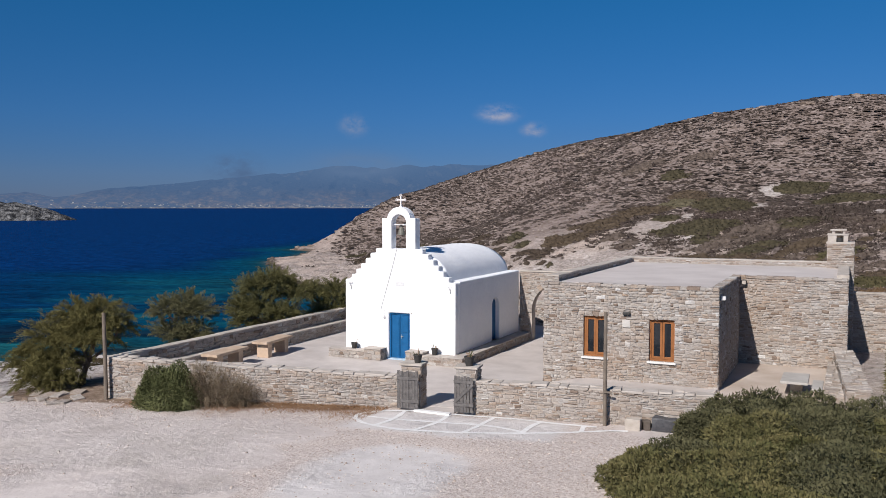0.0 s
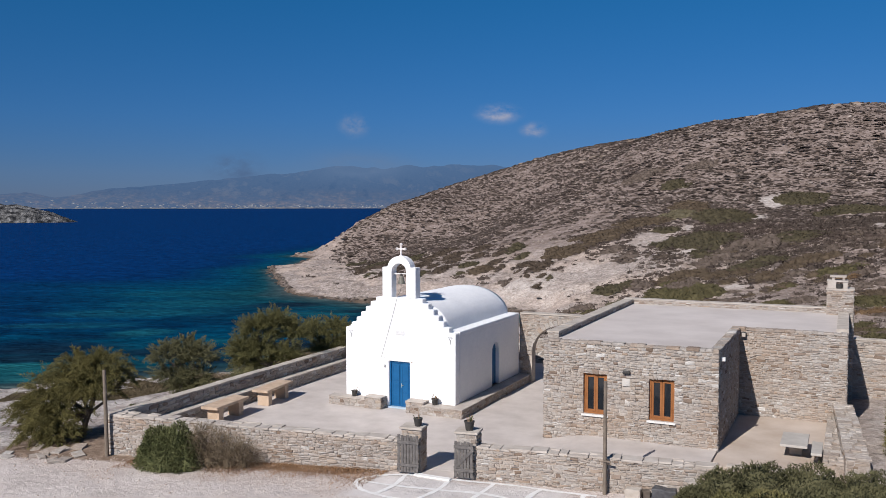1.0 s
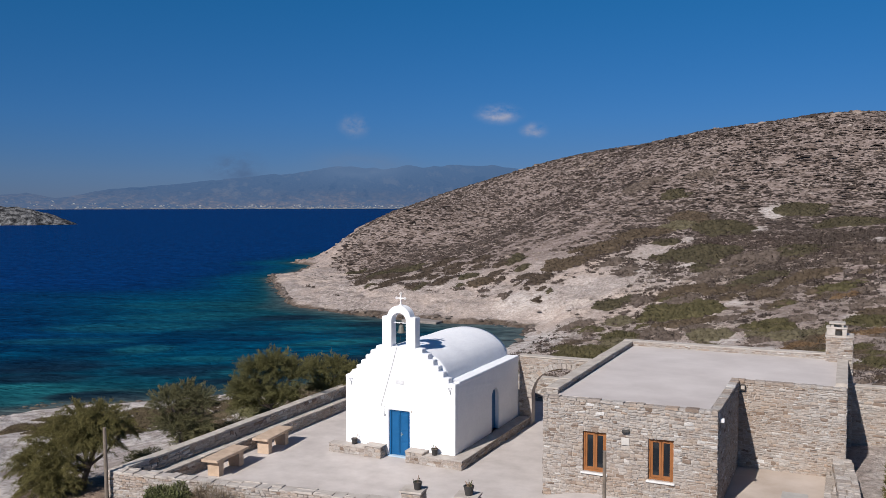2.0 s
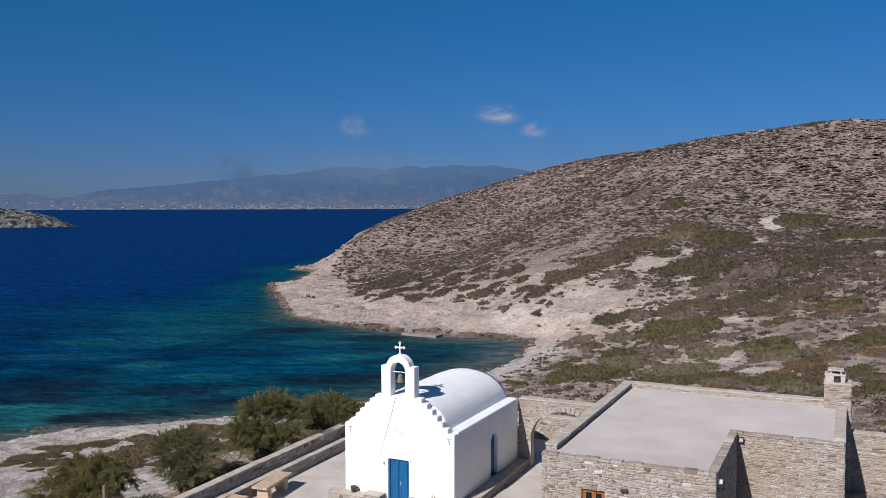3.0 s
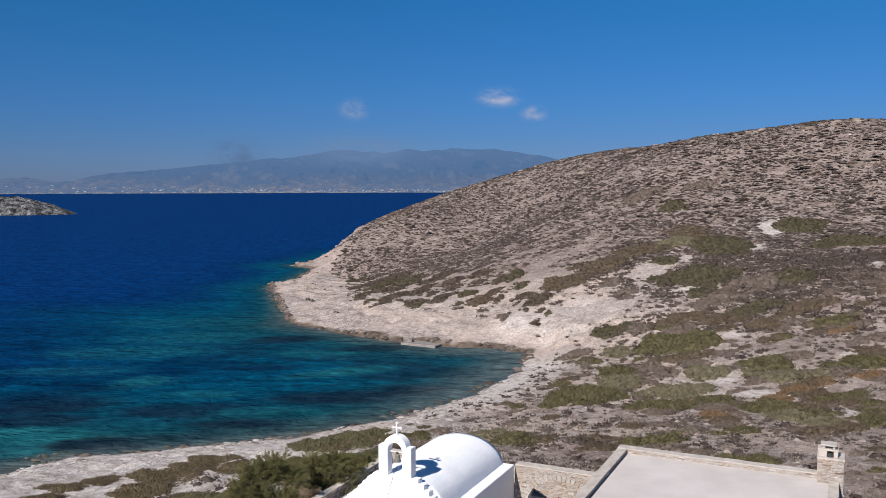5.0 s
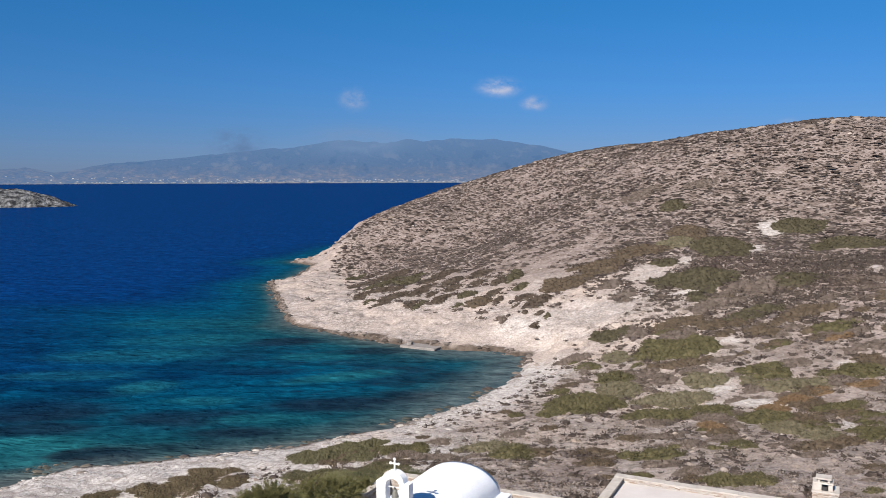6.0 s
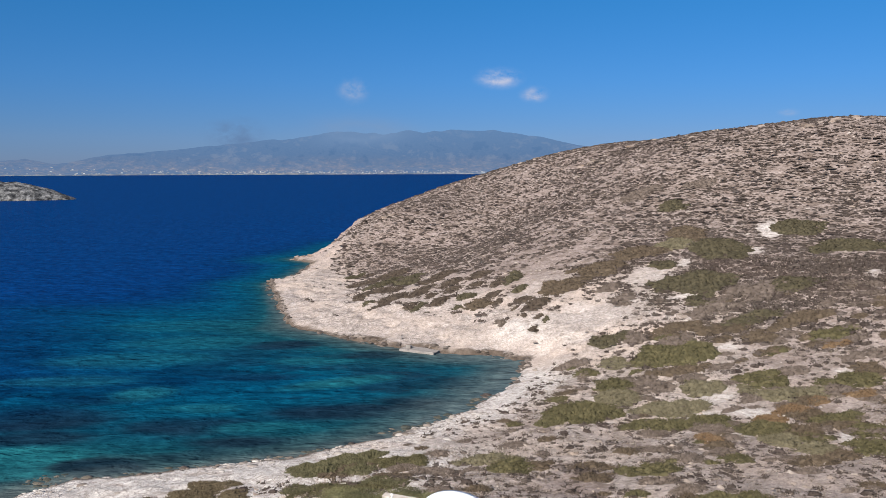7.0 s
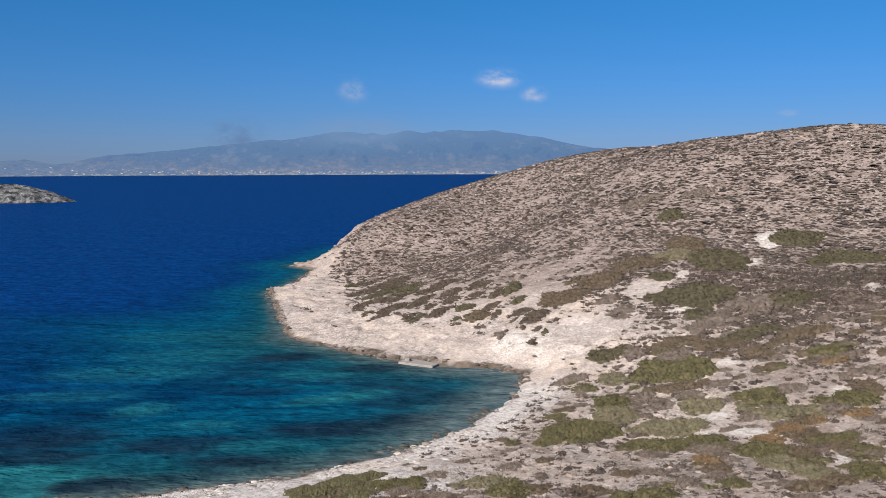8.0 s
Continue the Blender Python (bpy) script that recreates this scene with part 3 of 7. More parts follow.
    wave_tone = k.mix(1.0, k.mix(1.0, wave_tone, fine_wave_tone, "MULTIPLY"), (2.0, 2.0, 2.0), "MULTIPLY")
    k.color(k.mix(0.75, body, k.mix(1.0, k.mix(1.0, body, wave_tone, "MULTIPLY"), (2.0, 2.0, 2.0), "MULTIPLY")))
    k.b.inputs["Specular IOR Level"].default_value = 0.0
    # short wind waves, longer along the crest than across it
    chop = k.noise(2.6, 3, 0.54, (0.7, 1.1, 1), warp=0.45, turn=-35)
    small = k.noise(1.1, 2, 0.5, (0.75, 1.0, 1), warp=0.4, turn=-29)
    swell = k.noise(8.0, 4, 0.6, (0.65, 1.2, 1), warp=0.5, turn=-28)
    k.bump(k.noise(24.0, 5, 0.6, (0.6, 1.3, 1), warp=0.4, turn=-22), 1.0, 1.8).bump(swell, 1.0, 1.3).bump(chop, 1.0, 0.75).bump(small, 1.0, 0.16)
    ripple = k.node("ShaderNodeBump", Strength=0.7, Distance=0.45)
    k.link(chop, ripple.inputs["Height"])
    gloss = k.node("ShaderNodeBsdfGlossy", Roughness=0.12)
    k.link(ripple.outputs[0], gloss.inputs["Normal"])
    sheen = k.node("ShaderNodeFresnel", IOR=1.33)
    k.link(ripple.outputs[0], sheen.inputs["Normal"])
    lay = k.node("ShaderNodeMixShader")
    k.link(k.math("MULTIPLY", sheen.outputs[0], 0.06), lay.inputs[0])
    out = k.t.nodes["Material Output"]
    k.link(k.b.outputs[0], lay.inputs[1])
    k.link(gloss.outputs[0], lay.inputs[2])
    k.link(lay.outputs[0], out.inputs[0])
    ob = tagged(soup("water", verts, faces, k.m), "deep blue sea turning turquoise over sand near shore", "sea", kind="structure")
    for name, data in (("depth", depth), ("grass", grass), ("sand", np.clip(sand, 0, 1)), ("shoal", np.clip(ease(11, 0.5, d + 3 * (fbm(a * 0.4, b, 3, 40, 4) - 0.5)) * ease(80, 96, gy) * ease(-66, -50, gx) * 0.9 + 0.55 * ease(3.5, 0, d + 2.5 * (fbm(gx, gy, 4, 42, 3) - 0.5)), 0, 1))):
        a = ob.data.attributes.new(name, "FLOAT", "POINT")
        a.data.foreach_set("value", np.ascontiguousarray(data, dtype=np.float32).ravel())


build_sea()


# ---- stone facing ----
def unit_stones(count=24):
    """Rough block shapes, one unit wide, high and deep, the face towards -y."""
    out = []
    for k in range(count):
        j = lambda a: random.uniform(-a, a)
        quad = [(-0.5, -0.5), (j(0.3), -0.52), (0.5, -0.5), (0.5, 0.5), (j(0.3), 0.52), (-0.5, 0.5)]
        rim = [(x * (1 + j(0.17)), z * (1 + j(0.32)) + j(0.10)) for x, z in quad]
        top = [(x * random.uniform(0.84, 0.95), z * random.uniform(0.72, 0.90)) for x, z in rim]
        tilt, tip = j(0.18), j(0.24)
        verts = [(x, 0.0, z) for x, z in rim] + [(x, -0.66 + j(0.12), z) for x, z in rim] + [(x, -1.0 + tilt * z * 2 + tip * x + j(0.08), z) for x, z in top]
        faces = [(12, 13, 16, 17), (13, 14, 15, 16)]
        for a in (0, 6):
            faces += [(a + i, a + (i + 1) % 6, a + 6 + (i + 1) % 6, a + 6 + i) for i in range(6)]
        out.append((np.array(verts), np.array(faces)))
    return out


UNIT = unit_stones()
UNIT_MESH = []
for uv, uf in UNIT:
    me = bpy.data.meshes.new("stone")
    me.from_pydata(uv.tolist(), [], uf.tolist())
    me.materials.append(STONE)
    UNIT_MESH.append(me)


def courses(length, height, rows, widths, holes=(), shape=None):
    """Random courses: (u, v, width, height) of each block, leaving the holes (u0, u1, v0, v1) free."""
    out, v = [], 0.0
    while v < height - 0.03:
        h = min(random.uniform(*rows), height - v)
        if height - v - h < 0.04:
            h = height - v
        free = [(0.0, length)]
        for u0, u1, v0, v1 in holes:
            if v + h * 0.6 > v0 and v + h * 0.4 < v1:
                free = [s for a, b in free for s in ((a, min(b, u0)), (max(a, u1), b)) if s[1] - s[0] > 0.04]
        for a, b in free:
            u = a
            while u < b - 0.01:
                w = random.uniform(*widths) ** 1.0 * random.uniform(0.75, 1.25) * (0.7 + 0.5 * (h - rows[0]) / max(1e-6, rows[1] - rows[0]))
                if b - u - w < widths[0] * 0.6:
                    w = b - u
                if shape is None or shape(u + w / 2, v + h / 2):
                    if h > rows[0] * 1.7 and random.random() < 0.28 and w > widths[0]:
                        out += [(u + w / 2, v + h * 0.27, w, h * 0.52), (u + w / 2, v + h * 0.77, w, h * 0.46)]
                    else:
                        out.append((u + w / 2, v + h / 2, w, h))
                u += w
        v += h
    return out


LATER = []


def face_stones(parent, at, turn, length, height, rows=(0.055, 0.155), widths=(0.11, 0.31), holes=(), depth=0.045, most=300, shape=None, gap=0.011):
    """Covers a wall's face with blocks; at: the foot of the face's left end, turn: degrees from facing -y. Built last."""
    LATER.append((parent, at, turn, courses(length, height, rows, widths, holes, shape), depth, most, gap))


def lay_stones():
    for parent, at, turn, blocks, depth, most, gap in LATER:
        frame_m = pose(*at, 0, 0, turn)
        order = list(range(len(blocks)))
        random.shuffle(order)
        rest_v, rest_f, n = [], [], 0
        for rank, i in enumerate(order):
            u, v, w, h = blocks[i]
            k = random.randrange(len(UNIT))
            v += 0.09 * noise.noise(Vector((u * 0.55 + at[0] * 3.7, v * 1.1, at[1])))
            m = frame_m @ Matrix.Translation((u, 0.004, v)) @ Matrix.Rotation(radians(random.uniform(-7.5, 7.5)), 4, "Y") @ Matrix.Diagonal(((w - gap) * random.uniform(0.9, 1.06), depth * random.uniform(0.35, 0.85), max(0.03, (h - gap) * random.uniform(0.82, 1.10)), 1))
            if rank < most:
                ob = under(new("stone", UNIT_MESH[k]), parent)
                ob.matrix_basis = m
            else:
                uv, uf = UNIT[k]
                mm = np.array(m)
                rest_v.append(uv @ mm[:3, :3].T + mm[:3, 3])
                rest_f.append(uf + n)
                n += len(uv)
        if rest_v:
            tagged(soup("rubble_facing", np.concatenate(rest_v), np.concatenate(rest_f), STONE_JOINED, parent), kind="stuff")


# ---- chapel ----
CX, CF, CB = -17.42, 33.24, 40.9
CL, CR = -20.15, -14.70


def turned(bm, m):
    bmesh.ops.transform(bm, matrix=m, verts=bm.verts[:])
    bmesh.ops.recalc_face_normals(bm, faces=bm.faces[:])
    return bm


def soften(bm, offset=0.03, segments=2, angle=40):
    edges = [e for e in bm.edges if len(e.link_faces) == 2 and math.degrees(e.calc_face_angle(0)) > angle]
    bmesh.ops.bevel(bm, geom=edges, offset=offset, segments=segments, affect="EDGES", profile=0.5, clamp_overlap=True)
    return bm


def build_chapel():
    chapel = thing("chapel", (CX, CF, 0), "small whitewashed chapel with a stepped gable, belfry and barrel roof", "chapel")
    # stepped front with the door opening
    steps = [(2.73, 3.47), (2.42, 3.47), (2.42, 3.70), (2.17, 3.70), (2.17, 3.94), (1.93, 3.94), (1.93, 4.18), (1.69, 4.18), (1.69, 4.43), (1.44, 4.43), (1.44, 4.67), (1.16, 4.67), (1.16, 4.88)]
    right = [(CX + a, z) for a, z in steps]
    left = [(CX - a, z) for a, z in steps[::-1]]
    door = [(-17.93, 0.0), (-17.93, 2.06), (-16.90, 2.06), (-16.90, 0.0)]
    outline = [(CL, 0.0)] + door + [(CR, 0.0)] + right + left
    front = prism(outline, CF, CF + 0.42)
    part("front_wall", soften(front, 0.06, 3), WHITE, chapel, "stepped white gable wall")
    # belfry with its arched opening
    pts = []
    ow, z0, zs = 0.82, 4.875, 6.21
    pts += [(CX - ow, z0), (CX - ow, zs), (CX - 0.62, zs)]
    pts += [(CX - 0.58 * math.cos(a), 6.14 + 0.56 * math.sin(a)) for a in np.linspace(0.12, math.pi - 0.12, 15)]
    pts += [(CX + 0.62, zs), (CX + ow, zs), (CX + ow, z0), (CX + 0.36, z0)]
    pts += [(CX + 0.36 * math.cos(a), 6.02 + 0.36 * math.sin(a)) for a in np.linspace(0, math.pi, 13)]
    pts += [(CX - 0.36, z0)]
    belfry = part("belfry", soften(prism(pts, CF + 0.002, CF + 0.46), 0.02), WHITE, chapel, "white arched bell gable")
    # side and back walls
    arch = [(37.35, 0.42)] + [(37.78 - 0.43 * math.cos(a), 2.06 + 0.40 * math.sin(a)) for a in np.linspace(0, math.pi, 11)] + [(38.21, 0.42)]
    side = prism([(CF + 0.42, 0.42)] + arch + [(CB, 0.42), (CB, 3.34), (CF + 0.42, 3.34)], 0.0, 0.45)
    turned(side, Matrix(((0, 1, 0, CR - 0.45), (1, 0, 0, 0), (0, 0, 1, 0), (0, 0, 0, 1))))
    part("side_wall", side, WHITE, chapel)
    part("side_wall", box(CL, CL + 0.45, CF + 0.42, CB, 0, 3.34), WHITE, chapel)
    part("back_wall", box(CL + 0.45, CR - 0.45, CB - 0.45, CB, 0, 3.34), WHITE, chapel)
    for x0, x1 in ((CL - 0.02, CX - 1.9), (CX + 1.9, CR + 0.02)):
        part("eaves_ledge", soften(box(x0, x1, CF + 0.40, CB + 0.02, 3.33, 3.50), 0.05, 3), WHITE, chapel)
    # barrel roof, uneven as by hand
    bm = bmesh.new()
    rows, cols = 26, 22
    grid = []
    for i in range(rows + 1):
        y = CF + 0.40 + (CB - 0.12 - CF - 0.40) * i / rows
        ring = []
        for j in range(cols + 1):
            a = math.pi * j / cols
            w = 0.018 * noise.noise(Vector((y * 1.3, a * 3, 4.0)))
            end = 1 - 0.035 * max(0, (i - rows + 3)) ** 2 / 9
            ring.append(bm.verts.new((CX - (2.17 + w) * math.cos(a), y, 3.46 + (1.40 * end + w) * math.sin(a))))
        grid.append(ring)
    for a, b in zip(grid, grid[1:]):
        for j in range(cols):
            bm.faces.new((a[j], a[j + 1], b[j + 1], b[j]))
    bm.faces.new(grid[-1])
    bm.faces.new(grid[0][::-1])
    bmesh.ops.recalc_face_normals(bm, faces=bm.faces[:])
    vault = part("barrel_roof", bm, WHITE, chapel, "white plastered barrel vault")
    vault.data.shade_smooth()
    # entrance door
    part("door_frame", box(-17.93, -17.87, CF + 0.10, CF + 0.22, 0.06, 2.06), BLUE, chapel)
    part("door_frame", box(-16.96, -16.90, CF + 0.10, CF + 0.22, 0.06, 2.06), BLUE, chapel)
    part("door_frame", box(-17.87, -16.96, CF + 0.10, CF + 0.22, 1.99, 2.06), BLUE, chapel)
    part("threshold", box(-17.98, -16.86, CF - 0.06, CF + 0.3, 0.0, 0.055, 0.01), plain("pale_blue_paint", (0.30, 0.42, 0.52), (0.42, 0.52, 0.60), 0.3), chapel, "pale blue painted threshold")
    for x0, x1 in ((-17.865, -17.42), (-17.41, -16.965)):
        d = part("door_leaf", box(x0, x1, CF + 0.145, CF + 0.19, 0.06, 1.985, 0.004), BLUE, chapel, "blue panelled door leaf")
        for z0, z1 in ((0.18, 0.62), (0.70, 1.12), (1.20, 1.86)):
            part("panel", box(x0 + 0.08, x1 - 0.08, CF + 0.128, CF + 0.15, z0, z1, 0.01), BLUE, d)
            for a, b, c, e in ((x0 + 0.05, x0 + 0.075, z0 - 0.03, z1 + 0.03), (x1 - 0.075, x1 - 0.05, z0 - 0.03, z1 + 0.03)):
                part("moulding", box(a, b, CF + 0.122, CF + 0.146, c, e, 0.004), BLUE, d)
        if x0 > -17.42:
            part("door_handle", tube([(x0 + 0.05, CF + 0.14, 1.02), (x0 + 0.05, CF + 0.09, 1.02), (x0 + 0.16, CF + 0.085, 1.02)], [0.012] * 3), plain("brass", (0.35, 0.30, 0.20), (0.5, 0.44, 0.3), 0.1, 0.3), d, "brass lever handle")
            part("keyhole_plate", box(x0 + 0.03, x0 + 0.07, CF + 0.138, CF + 0.15, 0.9, 1.1), plain("worn_metal", (0.4, 0.4, 0.38), (0.55, 0.55, 0.52), 0.1, 0.35), d)
    part("porch_back", box(-17.93, -16.90, CF + 0.24, CF + 0.27, 0.0, 2.06), SHADE_IN, chapel)
    # niche over the door, brackets, wire, lamp
    part("plaque", box(-17.57, -17.15, CF - 0.03, CF + 0.02, 3.26, 3.44, 0.01), plain("grey_marble", (0.55, 0.55, 0.55), (0.68, 0.68, 0.68), 0.1), chapel, "small grey marble plaque over the door")
    for x in (-19.82, -14.92):
        part("lamp_bracket", tube([(x, CF - 0.02, 3.02), (x, CF - 0.05, 3.15), (x - 0.09, CF - 0.06, 3.32), (x + 0.09, CF - 0.06, 3.32), (x, CF - 0.05, 3.15)], [0.014] * 5, 6), plain("galvanised_iron", (0.28, 0.28, 0.28), (0.4, 0.4, 0.4), 0.1, 0.5), chapel, "small forked iron bracket")
    part("cable", tube([(-17.50, CF - 0.012, 4.88), (-17.75, CF - 0.012, 4.0), (-18.30, CF - 0.012, 2.22), (-18.12, CF - 0.012, 2.20), (-18.12, CF - 0.012, 1.91)], [0.012] * 5, 5), plain("grey_cable", (0.42, 0.42, 0.42), (0.5, 0.5, 0.5), 0.2), chapel)
    part("wall_lamp", lathe([(0.02, 0), (0.045, 0.03), (0.04, 0.10), (0.02, 0.12)], 12, (-18.12, CF - 0.055, 1.80)), plain("lamp_white", (0.5, 0.5, 0.5), (0.6, 0.6, 0.6), 0.1, 0.4), chapel)
    part("hook", box(-16.80, -16.76, CF - 0.05, CF + 0.01, 2.06, 2.12), CAPPING, chapel)
    # bell on its beam
    part("bell_beam", tube([(CX - 0.40, CF + 0.22, 5.92), (CX + 0.40, CF + 0.22, 5.92)], [0.025, 0.025]), plain("beam_paint", (0.55, 0.55, 0.55), (0.68, 0.68, 0.68), 0.2), belfry)
    part("bell", lathe([(0.02, 0.36), (0.08, 0.34), (0.105, 0.28), (0.125, 0.14), (0.17, 0.02), (0.175, 0.0), (0.15, 0.0)], 20, (CX + 0.02, CF + 0.22, 5.48)), BRONZE, belfry, "small weathered bronze bell", True)
    part("bell_rope", tube([(CX + 0.02, CF + 0.22, 5.55), (CX - 0.02, CF + 0.20, 5.15), (CX - 0.08, CF + 0.02, 4.96)], [0.008] * 3, 5), DARK, belfry)
    part("bell_crown", box(CX - 0.03, CX + 0.07, CF + 0.19, CF + 0.25, 5.83, 5.93), DARK, belfry)
    # cross with trefoil ends
    bm = box(CX - 0.03, CX + 0.03, CF + 0.20, CF + 0.26, 6.68, 7.20)
    box(CX - 0.20, CX + 0.20, CF + 0.203, CF + 0.257, 6.98, 7.04, bm=bm)
    for dx, z in ((-0.20, 7.01), (0.20, 7.01), (0, 7.21)):
        for ex, ez in ((-0.03, 0.0), (0.03, 0.0), (0, 0.03), (0, -0.03)):
            box(CX + dx + ex - 0.03, CX + dx + ex + 0.03, CF + 0.206, CF + 0.254, z + ez - 0.03, z + ez + 0.03, bm=bm)
    box(CX - 0.07, CX + 0.07, CF + 0.16, CF + 0.30, 6.66, 6.74, 0.015, bm)
    part("cross", bm, plain("cross_paint", (0.66, 0.62, 0.60), (0.78, 0.75, 0.74), 0.1), chapel, "white painted metal cross")
    # side door inside its arched recess
    sd = part("side_door", prism([(37.36, 0.43)] + [(37.78 - 0.42 * math.cos(a), 2.05 + 0.39 * math.sin(a)) for a in np.linspace(0, math.pi, 11)] + [(38.20, 0.43)], 0, 0.05), BLUE, chapel, "blue arched side door")
    sd.data.transform(Matrix(((0, 1, 0, CR - 0.22), (1, 0, 0, 0), (0, 0, 1, 0), (0, 0, 0, 1))))
    # stone bench round the foot
    def bench(x0, x1, y0, y1, z1, faces):
        core = part("stone_bench", box(x0, x1, y0, y1, 0, z1 - 0.05, 0), MORTAR, chapel, "low rubble bench round the chapel's foot")
        part("bench_top", box(x0 - 0.03, x1 + 0.03, y0 - 0.03, y1, z1 - 0.05, z1, 0.02, wobble=0.012), COPING, core)
        for at, turn, length in faces:
            face_stones(core, at, turn, length, z1 - 0.06, (0.09, 0.16), (0.16, 0.42), depth=0.045)
    bench(-20.72, -18.86, 32.74, CF - 0.003, 0.40, [((-20.72, 32.74, 0), 0, 1.86), ((-20.72, CF, 0), -90, 0.5)])
    bench(-18.86, -18.05, 32.70, CF - 0.003, 0.52, [((-18.86, 32.70, 0), 0, 0.81), ((-18.05, 32.70, 0), 90, 0.54)])
    bench(-16.80, -15.98, 32.70, CF - 0.003, 0.52, [((-16.80, 32.70, 0), 0, 0.82), ((-16.80, CF, 0), -90, 0.54)])
    bench(-15.98, -14.15, 32.66, CF - 0.003, 0.40, [((-15.98, 32.66, 0), 0, 1.83), ((-14.15, 32.66, 0), 90, 0.58)])
    bench(CR + 0.003, -14.15, CF - 0.003, 41.0, 0.40, [((-14.15, CF - 0.003, 0), 90, 7.7)])
    return chapel


build_chapel()


# ---- house ----
HL, HR, HM, HF, HN, HB = -10.08, 0.30, -3.73, 31.22, 37.30, 44.4
HT = 3.86


def build_house():
    house = thing("stone_house", (-6.0, 36.0, 0), "flat-roofed rubble stone house with brown windows", "house")
    holes = [(1.54, 2.43, 1.19, 2.70), (3.96, 4.86, 1.19, 2.70)]
    # front wall in pieces round the windows
    wx = [HL] + [HL + u for h in holes for u in h[:2]] + [HM]
    bm = box(wx[0], wx[-1], HF, HF + 0.5, -0.2, 1.19)
    box(wx[0], wx[-1], HF, HF + 0.5, 2.70, HT, bm=bm)
    for a, b in ((0, 1), (2, 3), (4, 5)):
        box(wx[a], wx[b], HF, HF + 0.5, 1.19, 2.70, bm=bm)
    bmesh.ops.remove_doubles(bm, verts=bm.verts[:], dist=0.0005)
    fw = part("front_wall", bm, MORTAR, house, "light grey and tan rubble wall")
    face_stones(fw, (HL, HF, 0.0), 0, HM - HL, HT - 0.05, holes=holes + [(2.98, 3.30, 2.34, 2.62)], most=300)
    part("marker_stone", box(HL + 3.0, HL + 3.28, HF - 0.05, HF + 0.01, 2.35, 2.62, 0.012), plain("pale_block", (0.44, 0.415, 0.38), (0.54, 0.51, 0.475), 0.2), fw, "pale square block")
    west = part("side_wall", box(HL, HL + 0.5, HF + 0.5, HB - 0.5, -0.2, HT), MORTAR, house)
    face_stones(west, (HL, HB, 0.0), -90, HB - HF, HT - 0.05, most=60)
    inner = part("side_wall", box(HM - 0.5, HM, HF + 0.5, HN, -0.2, HT), MORTAR, house, "shaded wall beside the terrace")
    face_stones(inner, (HM, HF, 0.0), 90, HN - HF, HT - 0.05, most=150)
    rec = part("recess_wall", box(HM, HR, HN, HN + 0.5, -0.2, HT), MORTAR, house, "sunlit rubble wall behind the terrace")
    face_stones(rec, (HM, HN, 0.3), 0, HR - HM, HT - 0.35, most=300)
    east = part("side_wall", box(HR - 0.5, HR, HN + 0.5, HB - 0.5, -0.2, HT), MORTAR, house)
    face_stones(east, (HR, HN, 0.0), 90, HB - HN, HT - 0.05, most=40)
    part("back_wall", box(HL, HR, HB - 0.5, HB, -1.2, HT), MORTAR, house)
    # roof screed, edge course and parapets
    bm = box(HL + 0.46, HM - 0.42, HF + 0.28, HB - 0.46, HT - 0.45, HT + 0.030)
    box(HM - 0.42, HR - 0.30, HN + 0.30, HB - 0.46, HT - 0.45, HT + 0.028, bm=bm)
    roof = part("roof", bm, ROOFING, house, "flat grey cement roof")
    # the screed runs out to the wall heads; only the west and back sides have a parapet
    def wall_head(x0, x1, y0, y1):
        along, u = x1 - x0 > y1 - y0, 0.0
        length = max(x1 - x0, y1 - y0)
        while u < length - 0.02:
            w = min(random.uniform(0.16, 0.5), length - u)
            dz = random.uniform(-0.03, 0.012)
            a, b, c, e = (x0 + u, x0 + u + w - 0.012, y0, y1) if along else (x0, x1, y0 + u, y0 + u + w - 0.012)
            part("coping_stone", box(a, b, c - random.uniform(0, 0.03), e, HT - 0.06, HT + 0.045 + dz, 0.014, wobble=0.012), STONE, roof)
            u += w

    wall_head(HL - 0.01, HM + 0.02, HF - 0.02, HF + 0.28)
    wall_head(HM - 0.30, HM + 0.03, HF + 0.285, HN - 0.02)
    wall_head(HM - 0.30, HR + 0.02, HN - 0.02, HN + 0.28)
    part("roof_edge", box(HM - 0.42, HM - 0.30, HF + 0.285, HN + 0.28, HT - 0.06, HT + 0.033, 0.005), ROOFING, roof)
    part("roof_edge", box(HR - 0.42, HR + 0.03, HN + 0.30, HB - 1.05, HT - 0.04, HT + 0.17, 0.02, wobble=0.006), CAPPING, roof, "raised cement kerb beside the chimney")
    for x0, x1, y0, y1, top in ((HL - 0.03, HL + 0.46, HF + 0.40, HB - 0.5, 0.27), (HL - 0.03, HR + 0.04, HB - 0.498, HB + 0.04, 0.29)):
        para = part("parapet", box(x0 + 0.03, x1 - 0.03, y0 + 0.03, y1 - 0.03, HT - 0.05, HT + top - 0.06), MORTAR, house, "low rubble parapet round the roof")
        u, along = 0.0, x1 - x0 > y1 - y0
        length = x1 - x0 if along else y1 - y0
        while u < length - 0.02:
            w = min(random.uniform(0.8, 1.9), length - u)
            dz = random.uniform(-0.01, 0.01)
            q = (x0 + u, x0 + u + w - 0.005, y0, y1) if along else (x0, x1, y0 + u, y0 + u + w - 0.005)
            part("capping", box(*q, HT + top - 0.06 + dz, HT + top + dz, 0.012, wobble=0.005), CAPPING if not along else COPING, para)
            u += w
